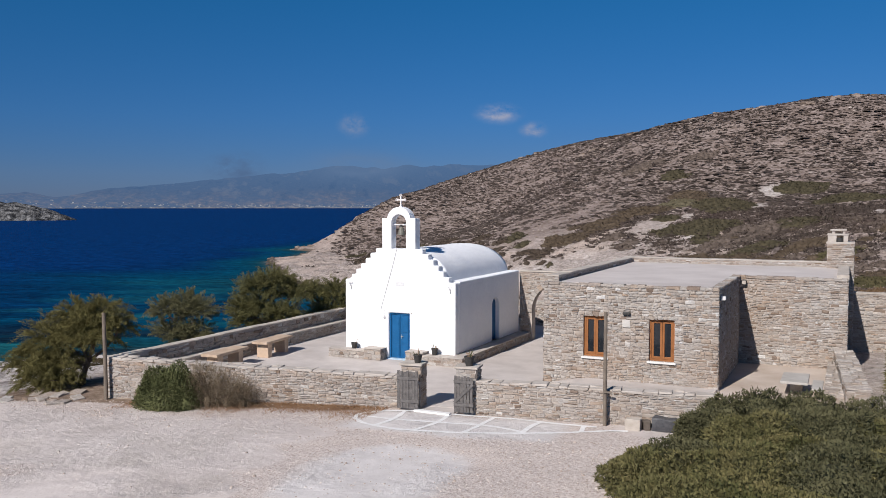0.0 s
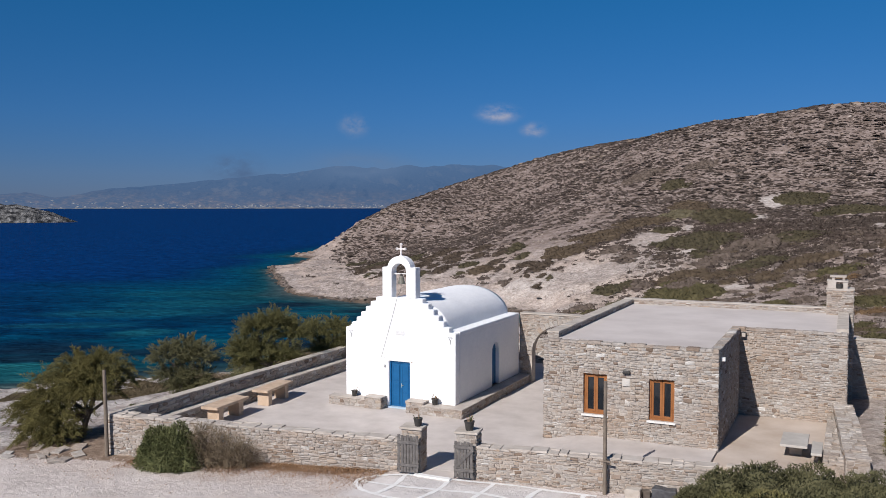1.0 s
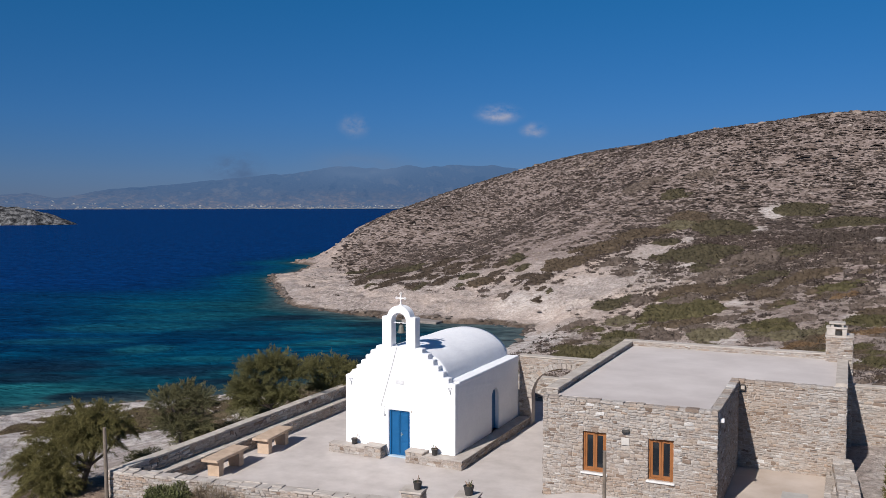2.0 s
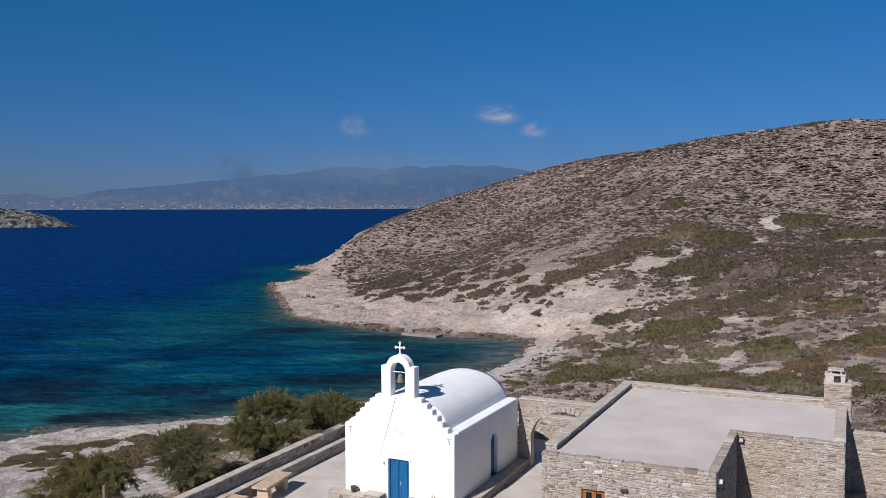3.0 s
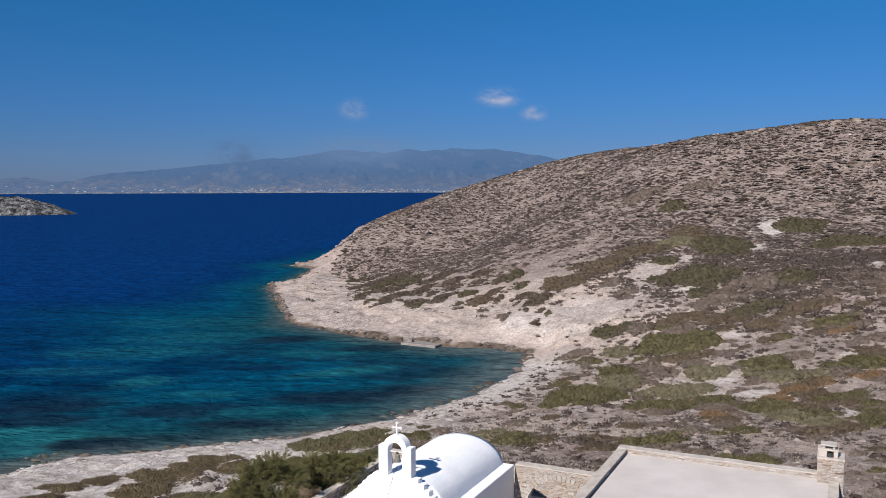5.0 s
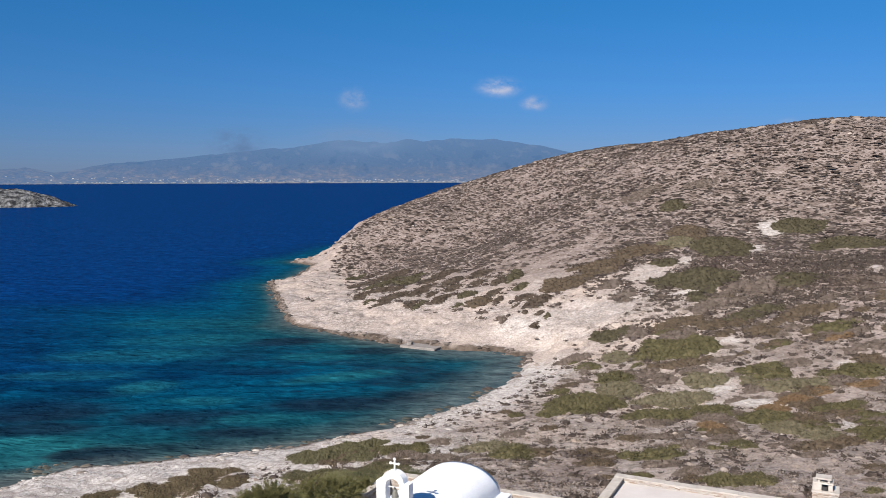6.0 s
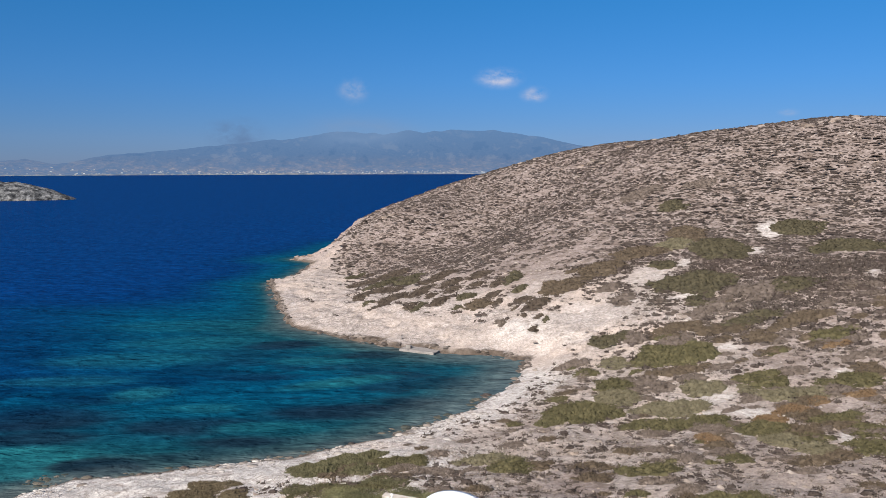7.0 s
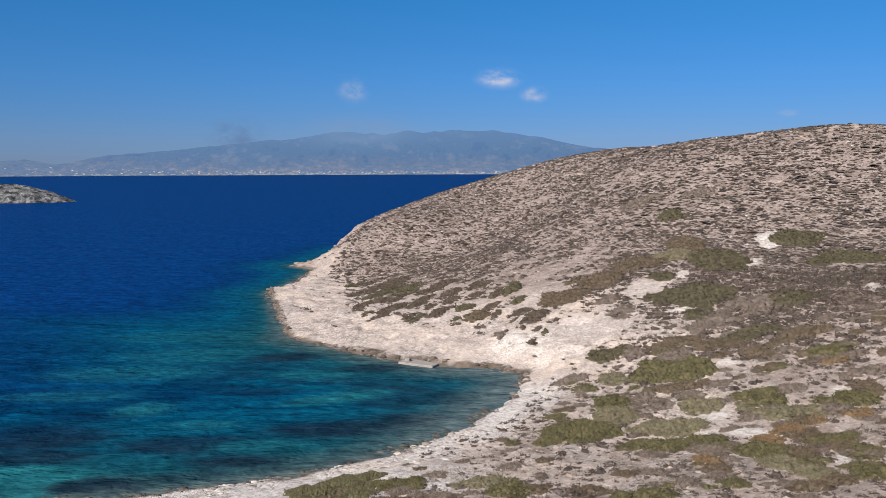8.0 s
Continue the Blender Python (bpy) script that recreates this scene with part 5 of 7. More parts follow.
def build_scrub():
    g = np.random.default_rng(11)
    lots = [scatter(-66, 38, 46, 122, 0.80, g), scatter(-110, 38, 122, 165, 0.66, g), scatter(-150, 42, 165, 215, 0.62, g), scatter(-172, 46, 215, 322, 0.78, g)]
    x, y = np.concatenate([q[0] for q in lots]), np.concatenate([q[1] for q in lots])
    h, d = ground(x, y)
    cape = ease(-30, -55, x) * ease(205, 185, y)
    flat_n, slant_n = fbm(x * 0.5, y, 5, 67, 4), fbm((x + 0.75 * y) * 0.30, (0.8 * y - x) * 0.80, 2.7, 66, 3)
    patchy = flat_n * (1 - cape) + slant_n * cape
    low = ease(140, 118, y)
    belt = ease(128, 145, y) * ease(205, 170, y) * (1 - cape)
    fill = (0.74 + 0.30 * belt - 0.12 * low + 0.07 * ease(160, 195, y)) + (0.5 - 0.2 * belt) * (1 - 0.2 * ease(160, 195, y)) * (ease(0.40, 0.56, patchy) - 0.35)
    crisp = ease(0.485, 0.515, patchy)
    fill = fill * (1 - cape) + (0.03 + 0.37 * ease(160, 190, y) + (0.97 - 0.37 * ease(160, 190, y)) * crisp) * cape
    keep = (d > 2) & (g.uniform(0, 1, len(x)) < scrub_cover(x, y, d) * fill) & (x < 8 + 0.14 * y) & (clearing(x, y) < 0.5) & (g.uniform(0, 1, len(x)) > 0.8 * cape * ease(172, 150, y))
    x, y, h, cape = x[keep], y[keep], h[keep], cape[keep]
    size = np.clip(g.lognormal(-0.72, 0.38, len(x)), 0.22, 1.15) * (1.0 - 0.25 * ease(120, 105, y) + 0.10 * ease(200, 230, y))
    tall = size * g.uniform(0.5, 0.85, len(x))
    near = y < 160
    k = Mat("scrub_cushions", 0.95, spec=0.05)
    c = k.ramp(k.random(True), [(0.0, (0.035, 0.025, 0.021)), (0.3, (0.061, 0.045, 0.037)), (0.6, (0.094, 0.072, 0.062)), (0.8, (0.069, 0.053, 0.040)), (1.0, (0.165, 0.135, 0.122))])
    c = k.mix(k.ramp(k.noise(14, 4), [(0.48, (0, 0, 0)), (0.66, (0.5, 0.5, 0.5))]), c, (0.064, 0.050, 0.037))
    c = k.mix(k.ramp(k.noise(22, 3), [(0.52, (0, 0, 0)), (0.66, (0.4, 0.4, 0.4))]), c, (0.088, 0.060, 0.050))
    k.color(k.mix(0.4, c, k.ramp(k.noise(0.3, 5, 0.7), [(0.35, (0.020, 0.0155, 0.0135)), (0.65, (0.128, 0.104, 0.092))]))).bump(k.noise(0.25, 5, 0.7), 1.0, 0.15)
    far = ~near
    v1, f1 = join(domes(x[near], y[near], h[near] - 0.05, size[near] * 0.68, tall[near] * 0.55, 12), peaks(x[far], y[far], h[far] - 0.06, size[far] * 0.83 * g.uniform(0.7, 1.2, int(far.sum())), tall[far] * 0.5, 18))
    tagged(soup("scrub", v1, f1, k.m), "low dry grey-brown scrub cushions over the hillside", "scrub", kind="stuff")
    v2, f2 = tufts(x[near], y[near], h[near], size[near], tall[near], 17, 13)
    tagged(soup("scrub_twigs", v2, f2, k.m), "twiggy tops of the low scrub", "scrub", kind="stuff")
    # fine grey-mauve thyme and heather between the cushions of the lower slope
    x, y = scatter(-48, 24, 50, 142, 0.50, g)
    h, d = ground(x, y)
    thick = 0.12 + 0.6 * ease(0.40, 0.56, fbm(x * 0.6, y, 4.5, 68, 4))
    keep = (clearing(x, y) < 0.4) & (d > 4 + 7 * fbm(x, y, 6, 69)) & (x < 8 + 0.05 * y) & (g.uniform(0, 1, len(x)) < thick) & (scrub_cover(x, y, d) > 0.02)
    x, y, h = x[keep], y[keep], h[keep]
    size = np.clip(g.lognormal(-1.45, 0.4, len(x)), 0.1, 0.5)
    k2 = Mat("thyme_twigs", 0.95, spec=0.05)
    k2.color(k2.mix(0.35, k2.ramp(k2.random(True), [(0.0, (0.10, 0.077, 0.062)), (0.4, (0.175, 0.137, 0.115)), (0.75, (0.26, 0.21, 0.18)), (1.0, (0.35, 0.29, 0.25))]), k2.ramp(k2.noise(2.5, 4), [(0.35, (0.10, 0.084, 0.06)), (0.65, (0.26, 0.215, 0.185))])))
    v3, f3 = tufts(x, y, h, size * 1.15, size * 0.6, 15, 17)
    tagged(soup("thyme_scrub", v3, f3, k2.m), "fine grey-mauve thyme twigs over the stony lower slope", "scrub", kind="stuff")
    # loose pale stones between the scrub
    x, y = g.uniform(-165, 38, 11000), np.concatenate([g.uniform(125, 310, 6000), g.uniform(46, 130, 5000)])
    h, d = ground(x, y)
    keep = (d > 1) & (x < 8 + 0.14 * y) & ((d > 12) | (y > 100))
    x, y, h = x[keep], y[keep], h[keep]
    size = np.clip(g.lognormal(-2.0, 0.45, len(x)), 0.07, 0.42) * (1 + 0.3 * ease(140, 180, y))
    v, f = peaks(x, y, h, size * 1.1, size * 0.7, 14)
    tagged(soup("hillside_rocks", v, f, STONE_PALE), "pale loose rocks scattered on the hillside", "rocks", kind="stuff")


def rock_outcrop(x, y, n, wide, size, seed):
    """A ledge of weathered boulders standing out of the slope."""
    g = random.Random(seed)
    t = thing("rock_outcrop", (x, y, float(ground(np.array([x]), np.array([y]))[0][0])), "weathered grey-brown rock outcrop on the hill's crest", "rock", "outcrops on the hill")
    for i in range(n):
        u, v, r = g.gauss(0, wide), g.gauss(0, wide * 0.3), size * g.uniform(0.4, 1.1)
        px, py = x + RIGHT[0] * u + AHEAD[0] * v, y + RIGHT[1] * u + AHEAD[1] * v
        at = Vector((px, py, float(ground(np.array([px]), np.array([py]))[0][0]) + r * 0.05))
        bm = bmesh.new()
        for w in bmesh.ops.create_icosphere(bm, subdivisions=2, radius=1.0)["verts"]:
            q = w.co.copy()
            k = 1 + 0.6 * noise.noise(q * 1.1 + Vector((seed, i, 0))) + 0.25 * noise.noise(q * 3.0 + Vector((i, seed, 0)))
            w.co = at + Vector((q.x * 1.4, q.y, q.z * 0.55)) * (r * k)
        part("boulder", bm, STONE_CRAG, t)


STONE_CRAG = stone("weathered_crag", [(0.0, (0.12, 0.095, 0.08)), (0.5, (0.19, 0.158, 0.138)), (1.0, (0.27, 0.23, 0.205))])
STONE_PALE = stone("pale_rock", [(0.0, (0.22, 0.18, 0.155)), (0.5, (0.32, 0.275, 0.24)), (1.0, (0.42, 0.37, 0.335))], True)
build_scrub()
for i, (x, y, n, wide, size) in enumerate(((-37, 239, 7, 3.0, 0.8), (-1, 236, 9, 4.0, 0.9), (8, 240, 6, 3.0, 0.8), (-69, 246, 7, 2.4, 1.0), (-72, 256, 6, 3.0, 0.9), (-58, 262, 6, 3.5, 0.8), (-100, 285, 6, 4.0, 0.9), (-153, 243, 6, 2.5, 1.0), (-160, 230, 6, 2.5, 0.9), (-128, 229, 6, 3.0, 0.8), (-20, 240, 5, 3.0, 0.7))):
    rock_outcrop(x, y, n, wide, size, 300 + i)


def sprays(centres, radii, count, length, width, droop=0.0, seed=1, fill=0.35, flat=1.0, fine=False):
    """Small leaf blades over the outside of a few rounded masses; every blade is a bent pair of faces."""
    g = np.random.default_rng(seed)
    centres, radii = np.array(centres, float), np.array(radii, float)
    share = radii.prod(1) ** (2 / 3)
    which = g.choice(len(centres), count, p=share / share.sum())
    dirs = g.normal(size=(count, 3))
    dirs /= np.linalg.norm(dirs, axis=1)[:, None]
    dirs[:, 2] = np.where(dirs[:, 2] < -0.35, -dirs[:, 2], dirs[:, 2])
    lump = 0.70 + 0.62 * fbm(centres[which, 0] * 3 + dirs[:, 0] * 2.6 + 7, dirs[:, 1] * 2.6 + dirs[:, 2] * 2.2 + centres[which, 1], 1.0, seed, 3)
    rad = lump * (1 - fill * g.uniform(0, 1, count) ** 2)
    p = centres[which] + dirs * radii[which] * rad[:, None]
    grow = dirs * np.array([1, 1, flat]) + g.normal(size=(count, 3)) * 0.75
    grow[:, 2] -= droop
    grow /= np.linalg.norm(grow, axis=1)[:, None]
    side = np.cross(grow, g.normal(size=(count, 3)))
    side /= np.linalg.norm(side, axis=1)[:, None] + 1e-9
    ln, wd = length * g.uniform(0.6, 1.4, count)[:, None], width * g.uniform(0.6, 1.3, count)[:, None]
    if fine:
        return np.stack([p - side * wd * 0.55, p + side * wd * 0.55, p + grow * ln], 1).reshape(-1, 3), np.arange(3 * count).reshape(-1, 3)
    bend = np.cross(side, grow) * ln * 0.18
    a, b = p - side * wd * 0.5, p + side * wd * 0.5
    c, e = p + grow * ln * 0.5 + bend + side * wd * 0.6, p + grow * ln * 0.5 + bend - side * wd * 0.6
    t = p + grow * ln
    verts = np.stack([a, b, c, e, t], 1).reshape(-1, 3)
    f = np.array([(0, 1, 2), (0, 2, 3), (3, 2, 4)])
    faces = (f[None] + (np.arange(count) * 5)[:, None, None]).reshape(-1, 3)
    return verts, faces


def inner_mass(centres, radii, scale, seed, level=3):
    """A lumpy shaded core that stops one seeing straight through the leaves."""
    vs, fs, n = [], [], 0
    for i, (c, r) in enumerate(zip(centres, radii)):
        bm = bmesh.new()
        bmesh.ops.create_icosphere(bm, subdivisions=level, radius=1.0)
        v = np.array([w.co[:] for w in bm.verts])
        f = np.array([[w.index for w in q.verts] for q in bm.faces])
        bm.free()
        lump = 1 + 0.35 * (fbm(v[:, 0] * 2 + i * 5 + seed, v[:, 1] * 2 + v[:, 2] * 1.7, 1.0, seed) - 0.5)
        vs.append(np.array(c) + v * np.array(r) * scale * lump[:, None])
        fs.append(f + n)
        n += len(v)
    return np.concatenate(vs), np.concatenate(fs)


def height(x, y):
    return float(ground(np.array([x]), np.array([y]))[0][0])


def plumes(centres, radii, count, length, width, droop, seed):
    """Feathery crown: arching sprays that leave each mass and droop, set with fine blades."""
    g = np.random.default_rng(seed)
    centres, radii = np.array(centres, float), np.array(radii, float)
    share = radii.prod(1) ** (2 / 3)
    n = max(60, count // 95)
    which = g.choice(len(centres), n, p=share / share.sum())
    out = g.normal(size=(n, 3))
    out[:, 2] = np.abs(out[:, 2]) * 1.15 - 0.18
    out /= np.linalg.norm(out, axis=1)[:, None]
    start = centres[which] + out * radii[which] * g.uniform(0.25, 0.75, n)[:, None]
    reach = radii[which].mean(1) * g.uniform(0.45, 1.15, n)
    own = g.integers(0, n, count)
    t = g.uniform(0, 1, count) ** 0.8
    along = out[own] * reach[own][:, None]
    p = start[own] + along * t[:, None]
    fall = np.array([0, 0, -1.0]) * (droop * reach[own] * 1.5)[:, None]
    p = p + fall * (t ** 2)[:, None] + g.normal(size=(count, 3)) * (0.085 * reach[own] * (1.35 - t))[:, None]
    grow = along + 2 * fall * t[:, None]
    grow /= np.linalg.norm(grow, axis=1)[:, None] + 1e-9
    grow += g.normal(size=(count, 3)) * 0.55
    grow /= np.linalg.norm(grow, axis=1)[:, None]
    side = np.cross(grow, g.normal(size=(count, 3)))
    side /= np.linalg.norm(side, axis=1)[:, None] + 1e-9
    ln, wd = length * g.uniform(0.5, 1.4, count)[:, None], width * g.uniform(0.6, 1.3, count)[:, None]
    verts = np.stack([p - side * wd, p + side * wd, p + grow * ln], 1).reshape(-1, 3)
    return verts, np.arange(3 * count).reshape(-1, 3)


def tree(name, x, y, lobes, count, material, label, lean=(0, 0), group="tamarisks by the wall", seed=1, blade=(0.13, 0.0085), core=0.28, droop=0.06):
    """A trunk with limbs to each lobe (u along the shore wall's view, v deeper, z up, radius), and a feathery crown."""
    z0 = height(x, y)
    t = thing(name, (x, y, z0), label, "tree", group)
    base = np.array([x, y, z0])
    g = np.random.default_rng(seed)
    cs = [base + RIGHT * u * 0.94 + AHEAD * v + np.array([0, 0, z * 0.80]) for u, v, z, r in lobes]
    rs = [(r * 0.92, r * 0.92, r * 0.72) for *_, r in lobes]
    fork = base + np.array([lean[0], lean[1], min(1.0, 0.3 * max(l[2] for l in lobes))])
    part("trunk", tube([base + np.array([0, 0, -0.2]), base * 0.5 + fork * 0.5 + g.normal(size=3) * 0.05, fork], [0.17, 0.13, 0.11]), BARK, t)
    for c in cs:
        mid = fork * 0.45 + c * 0.55 + g.normal(size=3) * 0.12
        part("limb", tube([fork, mid, c + g.normal(size=3) * 0.1], [0.085, 0.055, 0.02], 6), BARK, t)
        for _ in range(3):
            tip = c + g.normal(size=3) * 0.45
            part("twig", tube([mid * 0.4 + c * 0.6, tip], [0.03, 0.008], 5), BARK, t)
    v, f = join(plumes(cs, rs, count, *blade, droop, seed), inner_mass(cs, rs, core, seed))
    soup("crown", v, f, material, t)


def bush(name, masses, count, material, label, group="", seed=1, blade=(0.12, 0.07), core=0.86, category="bush", fill=0.22, fine=False, clumps=False, second=None):
    """A leafy shrub from rounded masses: x, y, half widths, height."""
    cs, rs = [], []
    for x, y, rx, ry, h in masses:
        z = height(x, y)
        cs.append((x, y, z + 0.15 * h))
        rs.append((rx, ry, h * 0.85))
    if clumps:
        x, y = masses[0][:2]
        t = thing(name, (x, y, height(x, y)), label, category, group)
        for i, (c, r) in enumerate(zip(cs, rs)):
            v, f = join(sprays([c], [r], count // len(cs), *blade, seed=seed + 50 * i, fill=fill, flat=1.3, fine=fine), inner_mass([c], [r], core, seed + i, 2))
            soup("leaf_clump", v, f, second if second and i % 3 == 1 else material, t)
            z = height(c[0], c[1])
            part("stem", tube([(c[0], c[1], z - 0.1), (c[0] + 0.1, c[1], z + r[2] * 0.5)], [0.05, 0.02], 5), BARK, t)
        return t
    v, f = join(sprays(cs, rs, count, *blade, seed=seed, fill=fill, flat=1.3, fine=fine), inner_mass(cs, rs, core, seed, 2 if fine else 3))
    return tagged(soup(name, v, f, material), label, category, group)


tree("tamarisk_tree", -28.2, 25.6, [(-0.2, 0.2, 3.45, 0.92), (1.0, 0.0, 3.55, 1.0), (-1.0, -0.3, 2.4, 1.15), (0.6, -0.4, 2.5, 1.2), (-1.8, -0.4, 1.4, 0.95), (-0.7, -0.7, 1.1, 1.05), (1.7, 0.3, 2.9, 0.66), (0.1, 0.5, 2.7, 1.05), (-2.0, 0.2, 0.7, 0.75), (-1.5, -0.8, 0.35, 0.85), (-0.5, -1.1, 0.35, 0.8)],
     120000, LEAF_OLIVE, "spreading olive-green tamarisk tree beside the wall corner", (0.35, 0.1), seed=3, droop=0.26)
tree("tamarisk_tree", -28.0, 31.3, [(-0.7, 0, 2.95, 0.80), (0.8, 0, 2.8, 0.90), (0.1, 0.2, 3.4, 0.68), (-0.5, 0, 1.8, 0.80), (0.75, 0.1, 1.6, 0.85), (0.2, -0.3, 1.3, 0.85)],
     50000, LEAF_GREY, "grey-green tamarisk tree behind the sea wall", seed=5, core=0.14)
tree("tamarisk_tree", -26.8, 36.7, [(-0.9, 0, 3.45, 0.90), (0.1, 0.2, 3.95, 0.95), (-1.7, 0.2, 2.3, 0.8), (1.0, 0.3, 3.2, 0.95), (-0.7, -0.3, 2.2, 0.95), (0.6, -0.2, 1.8, 0.95), (-1.5, 0.3, 1.4, 0.85)],
     92000, LEAF_OLIVE_DARK, "large dark olive tamarisk tree over the sea wall", seed=7, core=0.2)
tree("tamarisk_tree", -25.9, 40.6, [(-0.9, 0, 2.8, 0.85), (0.4, 0.2, 2.9, 0.9), (1.3, 0.3, 2.4, 0.8), (-0.2, 0, 1.7, 0.95), (0.9, 0, 1.4, 0.85)],
     50000, LEAF_OLIVE_DARK, "low tamarisk tree behind the sea wall", seed=9)
tree("tamarisk_tree", -25.8, 43.9, [(-0.6, 0, 1.75, 0.65), (0.5, 0.2, 1.7, 0.7), (0.1, 0, 1.0, 0.75)],
     18000, LEAF_OLIVE_DARK, "low tamarisk tree at the end of the sea wall", seed=10)
bush("wall_scrub", [(-26.3, 27.6, 0.8, 1.0, 0.7), (-26.1, 29.4, 0.7, 1.0, 0.8), (-25.8, 31.2, 0.6, 0.9, 0.9), (-26.6, 33.2, 0.9, 1.0, 0.8), (-25.8, 34.6, 0.6, 0.9, 1.0), (-27.6, 34.8, 1.0, 0.9, 0.7), (-28.6, 29.6, 1.0, 0.9, 0.5)],
     22000, LEAF_DARK, "low tangled scrub behind the long wall", seed=16, blade=(0.13, 0.022), fine=True, clumps=True, core=0.7, fill=0.6)
bush("wall_scrub", [(-29.2, 33.4, 1.1, 1.2, 0.9), (-30.4, 36.0, 1.2, 1.4, 0.8), (-28.9, 38.6, 1.2, 1.3, 1.0), (-30.8, 40.2, 1.3, 1.4, 0.7), (-28.2, 41.6, 1.1, 1.3, 1.0), (-29.6, 44.0, 1.3, 1.4, 0.9), (-27.4, 46.2, 1.2, 1.2, 0.9), (-31.6, 45.0, 1.4, 1.3, 0.6)],
     30000, LEAF_GREY, "rough olive scrub between the tamarisks and the shore", seed=18, blade=(0.14, 0.022), fine=True, clumps=True, core=0.7, fill=0.6, second=LEAF_DRY)
bush("wall_scrub", [(-26.4, 49.2, 1.5, 1.4, 0.9), (-29.0, 50.4, 1.6, 1.4, 0.7), (-24.0, 50.6, 1.5, 1.3, 0.8), (-31.8, 52.4, 1.7, 1.4, 0.6), (-27.2, 53.6, 1.7, 1.4, 0.7), (-34.2, 55.6, 1.7, 1.4, 0.55)],
     20000, LEAF_GREY, "rough olive scrub beyond the courtyard's back wall", seed=19, blade=(0.15, 0.026), fine=True, clumps=True, core=0.7, fill=0.6, second=LEAF_DARK)
bush("green_shrub", [(-27.9, 32.6, 0.9, 0.7, 0.9), (-28.8, 33.4, 0.7, 0.6, 0.7)], 2500, LEAF_GREEN, "small fresh green shrub behind the wall", seed=15)
# against the forecourt wall
bush("lentisk_shrub", [(-21.9, 23.55, 0.95, 0.7, 1.35), (-21.1, 23.5, 0.85, 0.75, 1.5), (-21.5, 23.2, 1.0, 0.6, 1.0), (-20.6, 23.5, 0.6, 0.6, 1.1), (-22.3, 23.5, 0.5, 0.5, 0.8)], 22000, LEAF_FRESH, "round dark green shrub against the forecourt wall", seed=21, blade=(0.10, 0.04), core=0.8, fill=0.4, fine=True)
bush("dry_bush", [(-19.9, 23.75, 0.65, 0.55, 1.45), (-19.2, 23.9, 0.7, 0.5, 1.2), (-18.6, 24.1, 0.55, 0.4, 0.9), (-20.2, 23.7, 0.4, 0.4, 1.6)], 5200, LEAF_DRY, "dry grey-brown bush beside the green shrub", seed=22, blade=(0.36, 0.010), core=0.22, fill=0.9, fine=True)
# big lentisk thicket at the edge of the forecourt
bush("lentisk_thicket", [(-4.0, 20.9, 1.1, 1.3, 0.85), (-3.0, 21.5, 1.4, 1.4, 1.1), (-2.0, 20.6, 1.9, 1.9, 1.3), (-3.0, 18.9, 1.3, 1.3, 0.9), (0.2, 20.9, 1.9, 1.9, 1.35), (2.2, 21.4, 1.8, 1.9, 1.3), (-1.2, 18.4, 2.2, 1.7, 1.2), (1.6, 18.8, 2.2, 1.8, 1.25)],
     80000, LEAF_GREEN, "broad dense lentisk thicket with small olive leaves", seed=31, blade=(0.085, 0.045), category="bush", fine=True, core=0.76, fill=0.35, clumps=True, second=LEAF_DARK)
bush("lentisk_thicket", [(-1.7, 24.6, 1.5, 1.2, 1.1), (-0.1, 25.2, 1.5, 1.4, 1.3), (1.6, 25.2, 1.6, 1.5, 1.25), (3.2, 24.8, 1.6, 1.6, 1.2), (0.9, 23.3, 1.8, 1.2, 1.15), (2.8, 23.0, 1.7, 1.4, 1.2), (-0.7, 23.4, 1.3, 1.0, 0.95)],
     58000, LEAF_GREEN, "dense green thicket below the terrace", seed=33, blade=(0.085, 0.045), fine=True, core=0.76, fill=0.35, clumps=True, second=LEAF_DARK)
bush("grey_thicket", [(-2.9, 26.2, 0.9, 0.9, 1.25), (-2.0, 26.6, 1.0, 0.9, 1.4), (-3.5, 25.4, 0.7, 0.7, 0.8), (-0.7, 27.3, 1.2, 1.0, 1.25), (1.0, 27.6, 1.3, 1.0, 1.1), (2.6, 27.3, 1.2, 1.2, 1.0)],
     26000, LEAF_DARK, "darker grey-green shrubs against the terrace", seed=35, blade=(0.10, 0.04), fine=True, clumps=True)
bush("corner_shrub", [(2.1, 35.5, 0.55, 0.9, 2.2), (2.7, 36.3, 0.8, 1.0, 2.5), (2.0, 34.3, 0.45, 0.7, 1.2)], 8000, LEAF_OLIVE, "olive shrub beyond the terrace wall", seed=37, blade=(0.14, 0.035), core=0.6, fill=0.6, fine=True)

